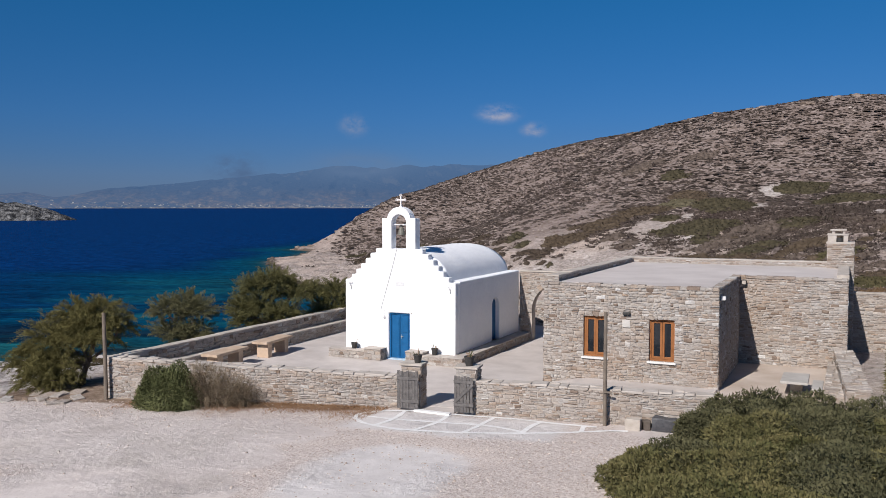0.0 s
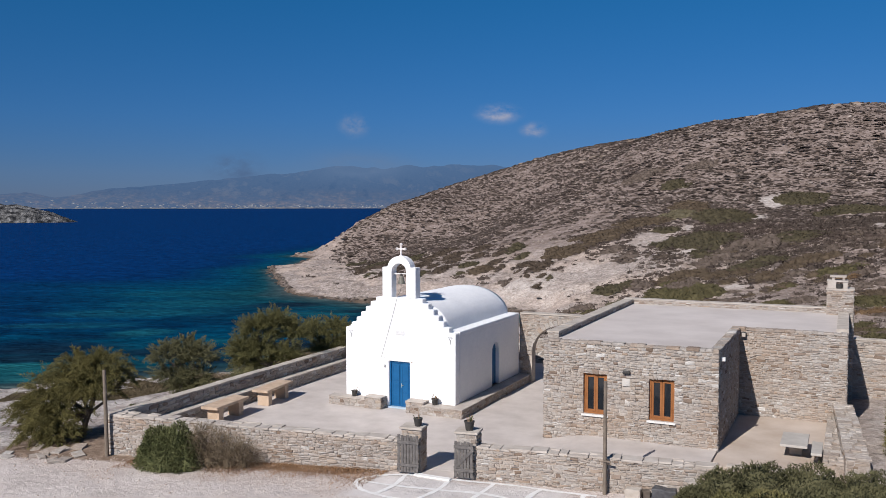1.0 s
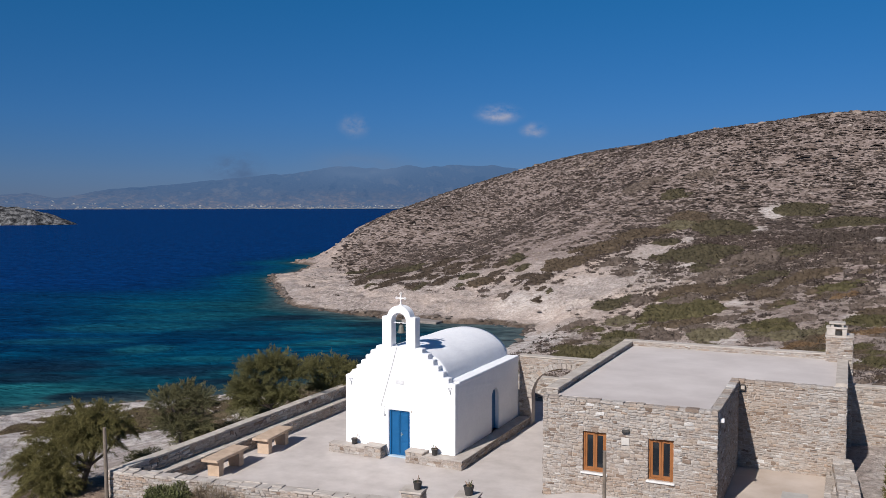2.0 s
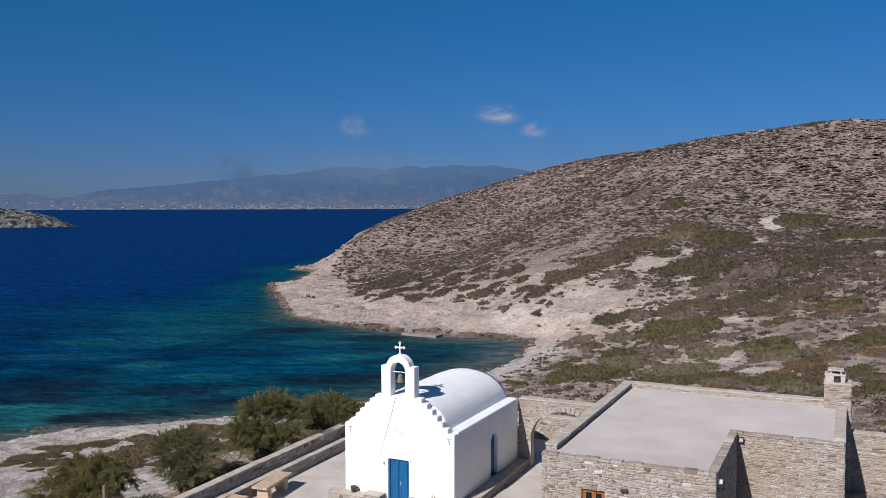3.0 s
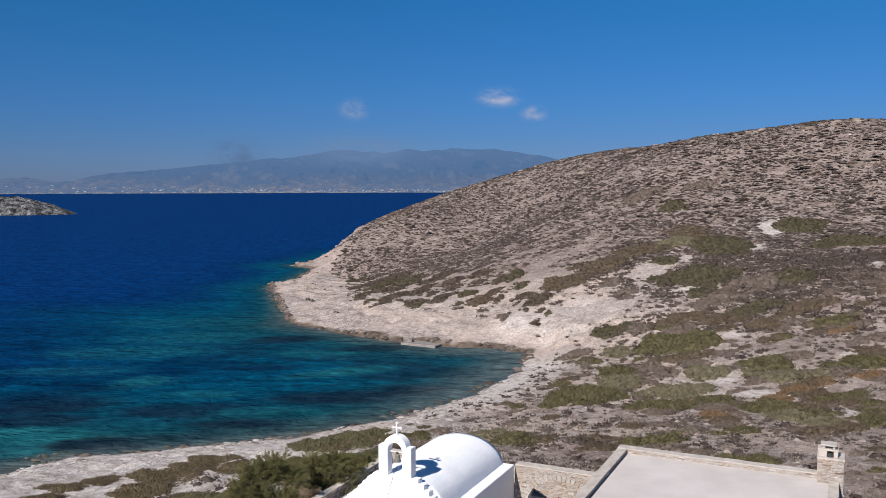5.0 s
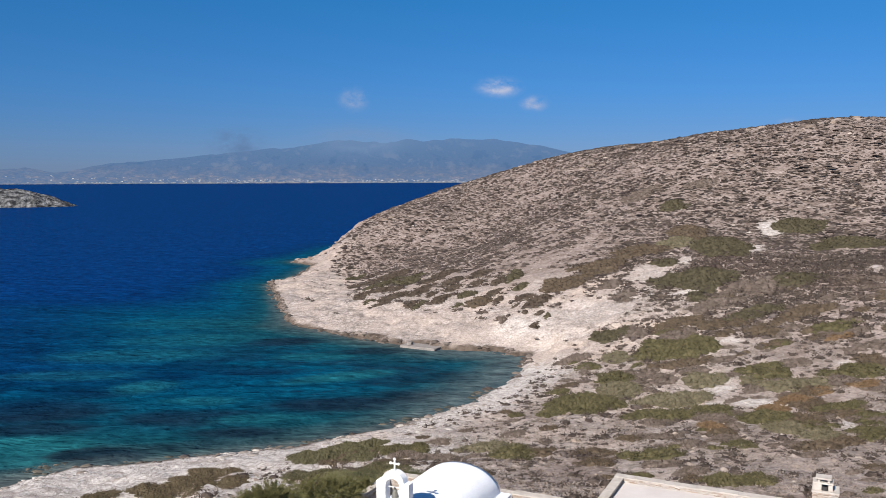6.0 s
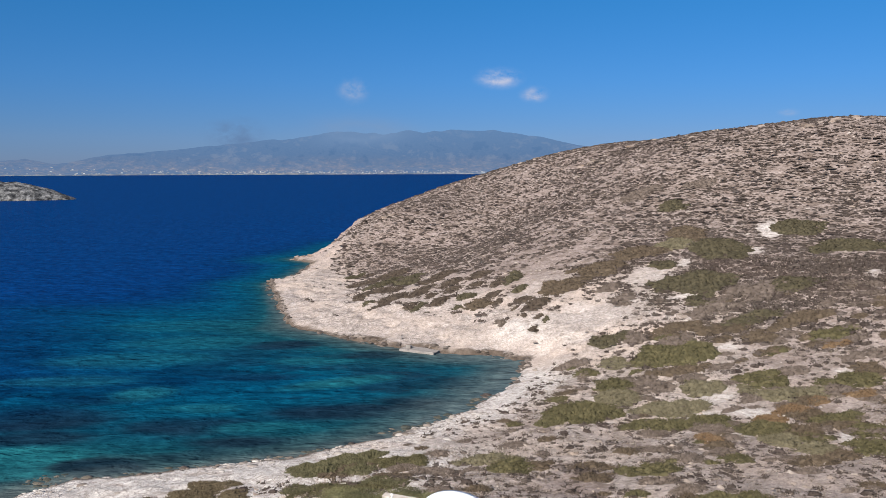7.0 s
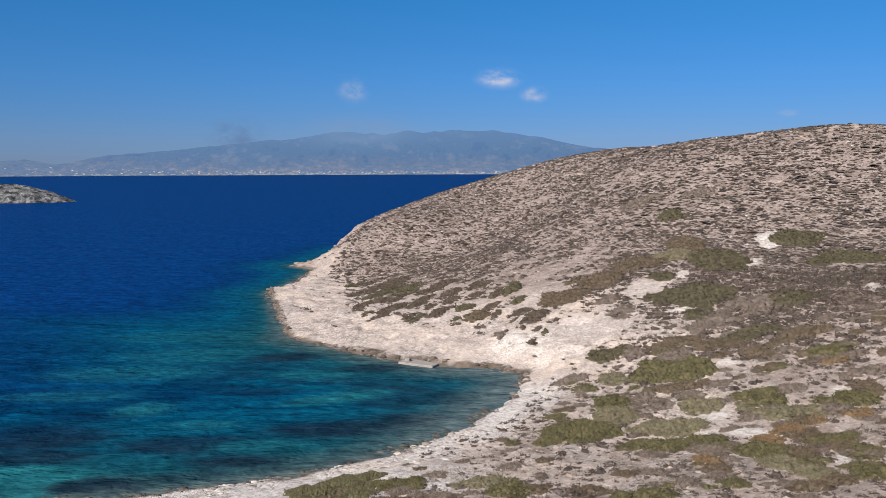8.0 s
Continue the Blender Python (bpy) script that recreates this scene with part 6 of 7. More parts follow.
def low_mat(x, y, rx, ry, h, material, label, group, seed, slant=0.0):
    """A mat of low scrub: many small leafy cushions that fill one ragged patch of ground."""
    g = np.random.default_rng(seed)
    step = (0.22 if y < 72 and x < -33 else 0.29 if y < 66 else 0.385 if y < 100 else 0.50 if y < 135 else 0.64) * min(1.0, 0.5 + 0.25 * min(rx, ry))
    u, v = scatter(-1.35 * rx, 1.35 * rx, -1.35 * ry, 1.35 * ry, step, g)
    w = u + slant * v
    px, py = x + RIGHT[0] * w + AHEAD[0] * v, y + RIGHT[1] * w + AHEAD[1] * v
    q = (u / rx) ** 2 + (v / ry) ** 2 + 2.4 * (fbm(px, py, max(1.0, 0.8 * min(rx, ry)), seed % 7 + 3, 4) - 0.5)
    keep = q < 1.0
    px, py, q = px[keep], py[keep], np.clip(q[keep], 0, 1)
    if len(px) < 3:
        px, py, q = np.array([x, x + 0.3, x - 0.3]), np.array([y, y + 0.2, y - 0.1]), np.array([0.1, 0.4, 0.5])
    z, _ = ground(px, py)
    r = step * g.uniform(0.75, 1.25, len(px))
    top = h * (0.22 + 0.78 * (1 - q)) * (0.75 + 0.5 * fbm(px, py, 1.6, 4, 3)) * g.uniform(0.86, 1.14, len(px))
    vf = join(domes(px, py, z - 0.04, r, top, seed), tufts(px, py, z + 0.62 * top, r * 1.2, top * 0.5, 9 if y < 105 else 5, seed + 1))
    return tagged(soup("juniper_mat", *vf, material), label, "bush", group)


# x, y, half width, half depth
GREEN_MATS = [(-26.2, 90.8, 4.4, 4.4), (-16.1, 88.2, 3.8, 2.2), (-11.3, 90.4, 2.3, 2.2), (-19.6, 114.7, 5.1, 4.0), (-30.3, 122.2, 3.0, 2.6), (-0.3, 119.3, 2.9, 2.4), (-6.5, 104.9, 2.1, 1.8), (1.5, 104.9, 3.0, 2.3), (0.0, 93.5, 2.6, 2.0), (-6.2, 88.0, 2.5, 2.6), (3.0, 89.4, 2.1, 2.0),
              (3.6, 82.9, 2.0, 3.0), (-25.0, 69.1, 1.9, 2.2), (-13.6, 69.8, 2.1, 2.0), (-36.2, 68.4, 3.2, 2.0), (-21.1, 143.7, 6.5, 5.4), (-20.5, 165.6, 4.7, 7.6), (-29.4, 155.7, 2.0, 3.0)]
GREEN_MATS_FAR = [(-6.7, 140.0, 3.9, 3.2), (-19.2, 134.8, 2.1, 1.8), (-10.9, 125.9, 4.0, 2.0), (-8.3, 181.1, 4.4, 4.0), (0.8, 168.1, 6.0, 5.2), (-34.7, 193.6, 2.8, 2.6), (-7.1, 75.2, 1.2, 1.8), (-1.8, 86.0, 1.6, 2.0), (-8.2, 106.9, 2.4, 1.3), (-24.7, 103.5, 2.1, 3.4), (-5.8, 62.0, 2.8, 1.2), (-36.3, 58.4, 4.5, 2.0)]
PALE_MATS = [(-23.2, 98.8, 2.3, 3.0), (-16.7, 95.8, 3.7, 3.0), (-14.1, 103.0, 2.1, 2.1), (-9.0, 102.2, 1.2, 1.6), (-5.0, 100.5, 2.8, 2.2), (-2.3, 101.3, 2.4, 2.2), (-1.1, 81.4, 2.1, 2.2), (-4.1, 83.5, 2.2, 2.2), (-27.1, 112.9, 1.7, 3.0), (-30.0, 169.5, 3.3, 3.6), (-28, 71.4, 3.0, 1.6), (-33, 52, 2.6, 1.6)]
BROWN_MATS = [(-18.1, 108.7, 3.7, 1.6), (-21.5, 124.4, 3.7, 2.0), (-16.2, 123.0, 2.2, 2.2), (-9.6, 120.2, 2.4, 2.3), (3.5, 108.2, 1.3, 2.5), (-2.7, 94.6, 1.8, 1.7), (1.6, 90.6, 1.6, 1.6), (-2.8, 88.0, 1.7, 2.3), (0.7, 79.2, 1.4, 1.6), (-22.7, 70.0, 1.0, 1.4), (-18.1, 70.7, 1.7, 1.4), (-1.4, 75.8, 1.9, 1.9), (-39.4, 64.6, 2.6, 1.8),
              (-28.7, 177.0, 3.9, 4.8), (-35.5, 164.4, 5.4, 4.0), (-40.6, 155.0, 5.2, 3.8), (-45.2, 148.6, 4.1, 3.4), (-59.5, 141.9, 2.1, 2.8), (-4.3, 124.7, 3.8, 1.8)]
SHORE_MATS = [(-50.7, 40.3, 1.2, 1.9), (-53.0, 45.5, 1.6, 1.2), (-51.6, 42.9, 1.2, 1.1), (-47.4, 40.4, 1.9, 1.5), (-45.2, 42.2, 2.9, 2.0), (-52.2, 48.3, 1.5, 1.7), (-46.8, 47.4, 2.0, 2.2), (-48.3, 51.8, 2.6, 2.4), (-48.4, 54.5, 1.7, 2.1), (-49.0, 57.6, 2.0, 1.6), (-45.2, 55.7, 1.4, 1.6), (-40.5, 39.9, 0.8, 1.4), (-44.1, 38.4, 0.7, 0.8), (-45.8, 37.5, 0.6, 0.5), (-42.0, 46.2, 1.6, 1.4)]
OLIVE_MATS = [(-41.6, 68.3, 2.4, 3.0), (-42.5, 64.0, 2.4, 2.4), (-40.4, 70.6, 1.6, 1.8), (-38.6, 65.0, 1.8, 2.0), (-34.8, 42.6, 2.0, 2.4), (-38.5, 43.1, 1.8, 2.4), (-36.8, 48.8, 2.0, 2.2), (-39.6, 58.8, 2.2, 2.0), (-34.0, 61.0, 2.4, 1.6)]
CAPE_MATS = [(-116.0, 191.6, 1.5, 3.9), (-112.8, 193.3, 1.8, 2.2), (-107.3, 177.9, 1.4, 3.8), (-103.9, 180.4, 2.2, 5.9), (-94.5, 168.0, 2.8, 5.1), (-89.4, 157.5, 2.7, 3.3), (-81.6, 148.8, 2.7, 3.8), (-80.7, 143.1, 1.3, 2.8), (-85.1, 145.8, 0.9, 1.7), (-90.1, 152.0, 1.6, 2.2), (-80.4, 151.4, 0.9, 2.2), (-73.3, 141.5, 1.0, 1.9), (-71.5, 141.0, 0.8, 2.1),
             (-76.6, 150.3, 1.6, 2.6), (-79.3, 163.3, 2.4, 3.7), (-77.0, 154.7, 2.1, 2.2), (-86.3, 164.9, 2.2, 3.7), (-68.3, 142.8, 1.2, 1.3), (-68.5, 145.0, 1.5, 1.7), (-68.6, 138.7, 0.5, 0.6), (-63.3, 141.0, 0.8, 1.2), (-62.2, 137.9, 0.7, 0.6), (-78.0, 167.7, 3.0, 2.4), (-102.9, 190.1, 2.9, 3.3)]
CAPE_MATS_INNER = [(-64.4, 146.5, 2.1, 1.7), (-58.6, 145.8, 1.5, 1.8), (-56.1, 142.3, 0.8, 1.7), (-51.2, 143.0, 1.8, 1.3), (-54.1, 148.6, 1.1, 1.3), (-51.5, 139.4, 0.5, 0.7), (-47.8, 139.5, 1.8, 3.0), (-45.4, 133.9, 0.7, 0.7), (-43.6, 133.0, 0.6, 0.9), (-44.8, 130.2, 0.7, 0.9), (-48.4, 135.3, 0.5, 0.8), (-60.3, 153.3, 1.5, 2.2), (-58.1, 155.3, 1.8, 3.1), (-69.2, 151.6, 1.6, 2.2),
                   (-64.9, 152.9, 1.6, 1.5), (-67.0, 160.7, 2.3, 2.0), (-89.5, 173.8, 2.3, 3.9), (-104.0, 186.2, 2.0, 3.8), (-72.3, 148.0, 1.1, 1.7), (-85.5, 158.3, 1.2, 2.3), (-96.0, 176.5, 2.0, 3.4), (-72.0, 157.0, 1.8, 2.6), (-99.0, 182.0, 2.2, 3.0)]
HEATH_MATS = [(-26.5, 121.7, 1.6, 2.2), (-20.6, 120.2, 2.5, 1.9), (-33.3, 113.9, 2.1, 1.3), (-20.1, 103.1, 2.9, 1.8), (-0.2, 101.9, 2.0, 1.9), (-8.7, 77.3, 1.2, 1.4), (-10.6, 74.1, 1.0, 1.5), (-4.6, 108.6, 1.5, 1.2), (2.0, 112.7, 1.5, 1.2), (-32.4, 138.7, 2.0, 2.2), (-35.9, 145.0, 2.4, 1.5), (-11.3, 137.8, 5.2, 3.2),
              (-17.7, 130.3, 3.3, 2.0), (-31.0, 204.3, 4.2, 2.3), (-44.4, 203.0, 4.8, 2.6), (-51.6, 133.0, 1.1, 1.3), (-17.9, 88.3, 1.5, 1.6)]
ORANGE_MATS = [(2.6, 101.0, 1.7, 1.5), (-1.8, 98.9, 1.2, 1.1), (-3.9, 95.8, 1.8, 1.5), (-5.8, 92.5, 1.3, 1.2), (-10.5, 83.0, 1.1, 1.8), (0.1, 116.4, 1.8, 0.7)]
MATS = [m + ((0.30 + 0.14 * min(m[2:])) * (0.55 if m[1] < 62 else 1.0), i) for i, kind in enumerate((GREEN_MATS + GREEN_MATS_FAR, PALE_MATS, BROWN_MATS, ORANGE_MATS, HEATH_MATS, SHORE_MATS, OLIVE_MATS, CAPE_MATS + CAPE_MATS_INNER)) for m in kind]
gm = np.random.default_rng(55)
for _ in range(210):
    mx, my = gm.uniform(-40, 12), gm.uniform(58, 140)
    r = 0.35 + 0.95 * gm.uniform(0, 1) ** 1.8
    if inland(np.array([mx]), np.array([my]))[0] > 6 and mx < 8 + 0.05 * my and not (mx < -27 and my > 116) and float(clearing(mx, my)) < 0.3:
        MATS.append((mx, my, r * 1.4, r * 0.95, 0.25 + 0.16 * r, int(gm.choice([0, 2, 2, 4, 4, 4, 4, 4]))))
for _ in range(70):
    mx, my = gm.uniform(-13, 13), gm.uniform(84, 142)
    r = 0.5 + 0.9 * gm.uniform(0, 1) ** 1.5
    if mx < 8 + 0.05 * my and float(clearing(mx, my)) < 0.3:
        MATS.append((mx, my, r * 1.5, r * 0.95, 0.22 + 0.14 * r, int(gm.choice([2, 4, 4, 4]))))
for i, (x, y, rx, ry, h, tone_i) in enumerate(MATS):
    low_mat(x, y, rx * 1.05, ry * 1.05, h, (MAT_GREEN if y < 122 else MAT_SLOPE, MAT_PALE, MAT_BROWN, MAT_ORANGE, MAT_MAUVE, MAT_SHORE, MAT_OLIVE, MAT_CAPE if i % 4 else MAT_SLOPE)[tone_i],
            ("dense green juniper mat on the stony slope", "pale grey-green cushion of low scrub", "brown-green mat of low scrub", "rust-orange patch of dry low scrub", "grey-mauve cushion of dry heath", "brown-olive heath on the pale shore rock", "olive scrub between the wall and the shore", "dark brown bush on the bare cape")[tone_i],
            ("green mats", "pale mats", "brown mats", "orange mats", "heath cushions", "shore mats", "olive mats", "cape bushes")[tone_i], 200 + 2 * i, 0.4 if tone_i == 7 else 0.0)


# ---- far shore, islet and clouds ----
def aim(px, dist, z):
    """A place far off, by its bearing: px is the side shift for 1506 ahead."""
    a = radians(25.55) - math.atan(px / 1506)
    return (0.3 - math.sin(a) * dist, 0.7 + math.cos(a) * dist, z)


def build_far_shore():
    prof_x = np.array([-900, -784, -734, -684, -584, -484, -384, -284, -184, -84, 16, 96, 166, 216, 266, 316, 500, 900])
    prof_h = np.array([14, 20, 24, 15, 32, 39, 50, 58, 74, 67, 75, 75, 64, 52, 44, 38, 30, 24]) * 2.95
    xs = np.linspace(-900, 900, 361)
    rs = np.array([4380, 4386, 4400, 4440, 4490, 4540, 4580, 4620, 4670, 4720])
    gx, gr = np.meshgrid(xs, rs)
    crest = np.interp(gx, prof_x, prof_h) * 4700 / 4600
    s = ease(4440, 4680, gr)
    plain_z = SEA + 1 + 42 * ease(4384, 4560, gr)
    z = plain_z + s * (crest - 40) * (0.78 + 0.44 * fbm(gx, gr, 60, 71, 4)) * ease(4380, 4440, gr)
    last = gr > 4660
    z = np.where(last, np.maximum(z, crest + 2.4 * (fbm(gx, gr, 22, 73) - 0.5) * 6), z)
    z = np.where(gr > 4700, crest * 0.8, z)
    ang = radians(25.55) - np.arctan(gx / 1506)
    verts = np.stack([0.3 - np.sin(ang) * gr, 0.7 + np.cos(ang) * gr, z], -1).reshape(-1, 3)
    nx, ny = len(xs), len(rs)
    i = (np.arange(ny - 1)[:, None] * nx + np.arange(nx - 1)[None]).ravel()
    faces = np.stack([i, i + 1, i + 1 + nx, i + nx], -1)
    k = Mat("far_land_painted_haze", 1.0, spec=0.0)
    # blue air haze is painted into a self-lit surface; the sun adds nothing
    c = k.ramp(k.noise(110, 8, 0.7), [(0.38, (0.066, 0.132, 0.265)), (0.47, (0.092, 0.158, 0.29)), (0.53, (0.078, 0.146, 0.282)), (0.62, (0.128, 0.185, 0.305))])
    # higher slopes are painted closer to the sky colour, as more haze
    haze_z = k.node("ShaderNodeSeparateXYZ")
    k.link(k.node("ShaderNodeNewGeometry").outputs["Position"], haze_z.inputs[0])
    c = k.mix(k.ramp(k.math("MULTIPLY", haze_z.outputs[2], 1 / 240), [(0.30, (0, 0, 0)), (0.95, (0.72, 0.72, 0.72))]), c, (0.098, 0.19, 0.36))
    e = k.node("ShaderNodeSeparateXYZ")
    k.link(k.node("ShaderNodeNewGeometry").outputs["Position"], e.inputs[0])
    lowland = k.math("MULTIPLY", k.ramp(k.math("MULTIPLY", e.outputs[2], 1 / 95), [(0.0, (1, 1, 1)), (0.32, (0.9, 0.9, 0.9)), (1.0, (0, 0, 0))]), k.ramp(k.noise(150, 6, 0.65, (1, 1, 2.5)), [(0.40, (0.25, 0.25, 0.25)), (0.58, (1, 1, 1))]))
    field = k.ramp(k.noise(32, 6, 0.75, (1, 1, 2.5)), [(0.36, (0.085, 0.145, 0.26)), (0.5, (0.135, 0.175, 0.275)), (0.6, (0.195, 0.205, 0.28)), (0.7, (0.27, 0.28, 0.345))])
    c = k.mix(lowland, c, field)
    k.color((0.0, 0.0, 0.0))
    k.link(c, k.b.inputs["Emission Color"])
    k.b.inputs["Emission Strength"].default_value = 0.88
    tagged(soup("backdrop_mountains", verts, faces, k.m, smooth=True), "backdrop mountains of the far shore with painted-in blue haze", "mountains", kind="structure")
    # the town along the far water's edge
    g = np.random.default_rng(77)
    vs, fs, n = [], [], 0
    cube = np.array([(a, b, c) for a in (-0.5, 0.5) for b in (-0.5, 0.5) for c in (0, 1)])
    quads = np.array([(0, 1, 3, 2), (4, 6, 7, 5), (0, 4, 5, 1), (2, 3, 7, 6), (1, 5, 7, 3)])
    clusters = [(-420, 120, 0.5), (-310, 60, 0.7), (-520, 160, 0.4), (-60, 90, 0.8), (40, 80, 1.0), (120, 60, 0.8), (20, 60, 0.9), (-220, 90, 0.7), (-150, 70, 0.8)]
    while n < 8 * 1500:
        cxp, sp, up_w = clusters[g.integers(len(clusters))]
        px, up_m = g.normal(cxp, sp), abs(g.normal(0, 1)) ** 1.3 * 55 * up_w
        r = 4390 + up_m * 3.2
        zz = SEA + 1 + 42 * float(ease(4384, 4560, r))
        w, dd, hh = g.uniform(2.5, 8), g.uniform(4, 8), g.uniform(2.2, 4.2)
        p = aim(px, r - 6, zz)
        vs.append(cube * (w, dd, hh) + p)
        fs.append(quads + n)
        n += 8
    # sunlit and hazed wall tones are emitted; the houses glow by themselves
    k = Mat("far_houses_glowing", 1.0, spec=0.0)
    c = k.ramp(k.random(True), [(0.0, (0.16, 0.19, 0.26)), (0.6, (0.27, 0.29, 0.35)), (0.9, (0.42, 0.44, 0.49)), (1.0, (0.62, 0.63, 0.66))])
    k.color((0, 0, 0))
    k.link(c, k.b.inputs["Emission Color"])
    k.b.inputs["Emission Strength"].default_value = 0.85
    tagged(soup("far_town", np.concatenate(vs), np.concatenate(fs), k.m), "self-lit white houses of a far town along the opposite shore", "town", kind="stuff")
    # strand
    vs, fs = [], []
    for j, px in enumerate(np.linspace(-900, 700, 81)):
        hgt = 3.0 + 3.5 * value_noise(px, 0, 60, 5)
        vs += [aim(px, 4376, SEA - 1), aim(px, 4377, SEA + float(hgt))]
        if j:
            fs.append((2 * j - 2, 2 * j, 2 * j + 1, 2 * j - 1))
    # strand colours, bluish haze included, come from emission instead of sunlight
    k = Mat("far_strand_glowing", 1.0, spec=0.0)
    k.color((0, 0, 0))
    k.link(k.ramp(k.noise(60, 4), [(0.4, (0.12, 0.16, 0.24)), (0.6, (0.28, 0.28, 0.31))]), k.b.inputs["Emission Color"])
    k.b.inputs["Emission Strength"].default_value = 0.8
    tagged(soup("backdrop_strand", np.array(vs), np.array(fs), k.m), "pale self-lit strand of the far shore", "shore", kind="structure")


build_far_shore()


def build_islet():
    c = np.array(aim(-800, 945, SEA))
    n_a, n_r = 90, 26
    vs, fs = [], []
    for i in range(n_r + 1):
        q = i / n_r
        for j in range(n_a):
            a = 2 * math.pi * j / n_a
            u, v = q * 84 * math.cos(a), q * 42 * math.sin(a)
            h = 18 * (1 - q ** 2.1) + 8 * (fbm(u + 300, v + 50, 22, 81, 4) - 0.5) * (1 - q ** 4) + 3.2 * (fbm(u, v + 90, 5, 83, 3) - 0.5)
            p = c + RIGHT * u + AHEAD * v
            vs.append((p[0], p[1], SEA - 0.6 + max(h, -0.4)))
    for i in range(n_r):
        for j in range(n_a):
            fs.append((i * n_a + j, i * n_a + (j + 1) % n_a, (i + 1) * n_a + (j + 1) % n_a, (i + 1) * n_a + j))
    k = Mat("islet_rock", 0.95, spec=0.1)
    k.color(k.ramp(k.noise(7, 7, 0.7), [(0.40, (0.02, 0.021, 0.023)), (0.5, (0.10, 0.10, 0.10)), (0.60, (0.24, 0.237, 0.235))])).bump(k.noise(5, 6, 0.7), 1.0, 3.0)
    tagged(soup("islet", np.array(vs), np.array(fs), k.m, smooth=False), "bare grey rocky islet out in the sea", "islet")


build_islet()


def build_cloud(px, up_px, w, h, shade, seed, strength, soft=0.5, dist=4650):
    m = look(aim(px, dist, up_px / 1506 * dist), (0, 0, 15))
    bm = bmesh.new()
    bmesh.ops.create_grid(bm, x_segments=24, y_segments=12, size=0.5)
    for v in bm.verts:
        r2 = (v.co.x * 2) ** 2 + (v.co.y * 2) ** 2
        v.co.z = 0.12 * max(0, 1 - r2)
    k = Mat("cloud_sheet_glow", 1.0, spec=0.0)
    k.color((0, 0, 0))
    # the sheet emits its shade itself in place of sunlit vapour
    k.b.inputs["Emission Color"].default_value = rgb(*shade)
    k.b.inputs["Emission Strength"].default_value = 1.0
    tc = k.node("ShaderNodeTexCoord")
    ns = k.node("ShaderNodeTexNoise", Scale=3.2, Detail=6.0, Roughness=0.6)
    mp = k.node("ShaderNodeMapping")
    mp.inputs["Location"].default_value = (seed * 3.1, seed * 1.7, seed)
    mp.inputs["Scale"].default_value = (1.0, 1.0 * h / w + 0.25, 1.0)
    k.link(tc.outputs["Object"], mp.inputs["Vector"])
    k.link(mp.outputs[0], ns.inputs["Vector"])
    gr = k.node("ShaderNodeTexGradient")
    gr.gradient_type = "QUADRATIC_SPHERE"
    sc = k.node("ShaderNodeMapping")
    sc.inputs["Scale"].default_value = (2, 2, 0.2)
    k.link(tc.outputs["Object"], sc.inputs["Vector"])
    k.link(sc.outputs[0], gr.inputs["Vector"])
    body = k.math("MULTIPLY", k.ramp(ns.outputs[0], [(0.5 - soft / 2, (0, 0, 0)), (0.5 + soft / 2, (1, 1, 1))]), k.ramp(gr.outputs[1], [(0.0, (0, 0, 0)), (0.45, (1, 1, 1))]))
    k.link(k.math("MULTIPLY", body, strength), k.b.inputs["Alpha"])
    ob = tagged(part("backdrop_cloud", bm, k.m, None), "small soft white cloud over the far shore" if shade[0] > 0.15 else "thin grey self-lit sheet of smoke and haze over the far hills", "cloud", kind="structure")
    ob.matrix_basis = m @ Matrix.Diagonal((w, h, 60, 1))
    ob.visible_shadow = False


build_cloud(98, 163, 330, 150, (0.36, 0.385, 0.50), 1, 0.85, 0.30)
build_cloud(160, 134, 200, 120, (0.32, 0.35, 0.47), 2, 0.8, 0.4)
build_cloud(-156, 142, 230, 180, (0.25, 0.30, 0.43), 3, 0.55, 0.3)
build_cloud(606, 96, 150, 55, (0.24, 0.30, 0.44), 4, 0.5, 0.5)
# a smoke patch, then a painted haze veil in front of the hills
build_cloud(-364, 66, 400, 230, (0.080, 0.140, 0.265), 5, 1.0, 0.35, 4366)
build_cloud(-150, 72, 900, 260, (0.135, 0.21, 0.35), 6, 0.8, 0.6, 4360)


# ---- forecourt: lime lines, poles, pots, stones ----
def ribbon(points, width, lift=0.012):
    """A flat painted line that follows the ground."""
    pts = []
    for (ax, ay), (bx, by) in zip(points, points[1:]):
        n = max(2, int(math.hypot(bx - ax, by - ay) / 0.12))
        pts += [(ax + (bx - ax) * i / n, ay + (by - ay) * i / n) for i in range(n)]
    pts.append(points[-1])
    bm, prev = bmesh.new(), None
    for i, (x, y) in enumerate(pts):
        ax, ay = pts[max(0, i - 1)]
        bx, by = pts[min(len(pts) - 1, i + 1)]
        l = math.hypot(bx - ax, by - ay)
        w = width * (0.5 + 0.22 * (noise.noise(Vector((x * 3, y * 3, 1))) + 0.3))
        nx, ny = -(by - ay) / l * w, (bx - ax) / l * w
        row = [bm.verts.new((x + s * nx, y + s * ny, 0)) for s in (-1, 1)]
        if prev:
            bm.faces.new((prev[0], row[0], row[1], prev[1]))
        prev = row
    xy = np.array([v.co[:2] for v in bm.verts])
    z = ground(xy[:, 0], xy[:, 1])[0]
    for v, q in zip(bm.verts, z):
        v.co.z = q + lift
    return bm


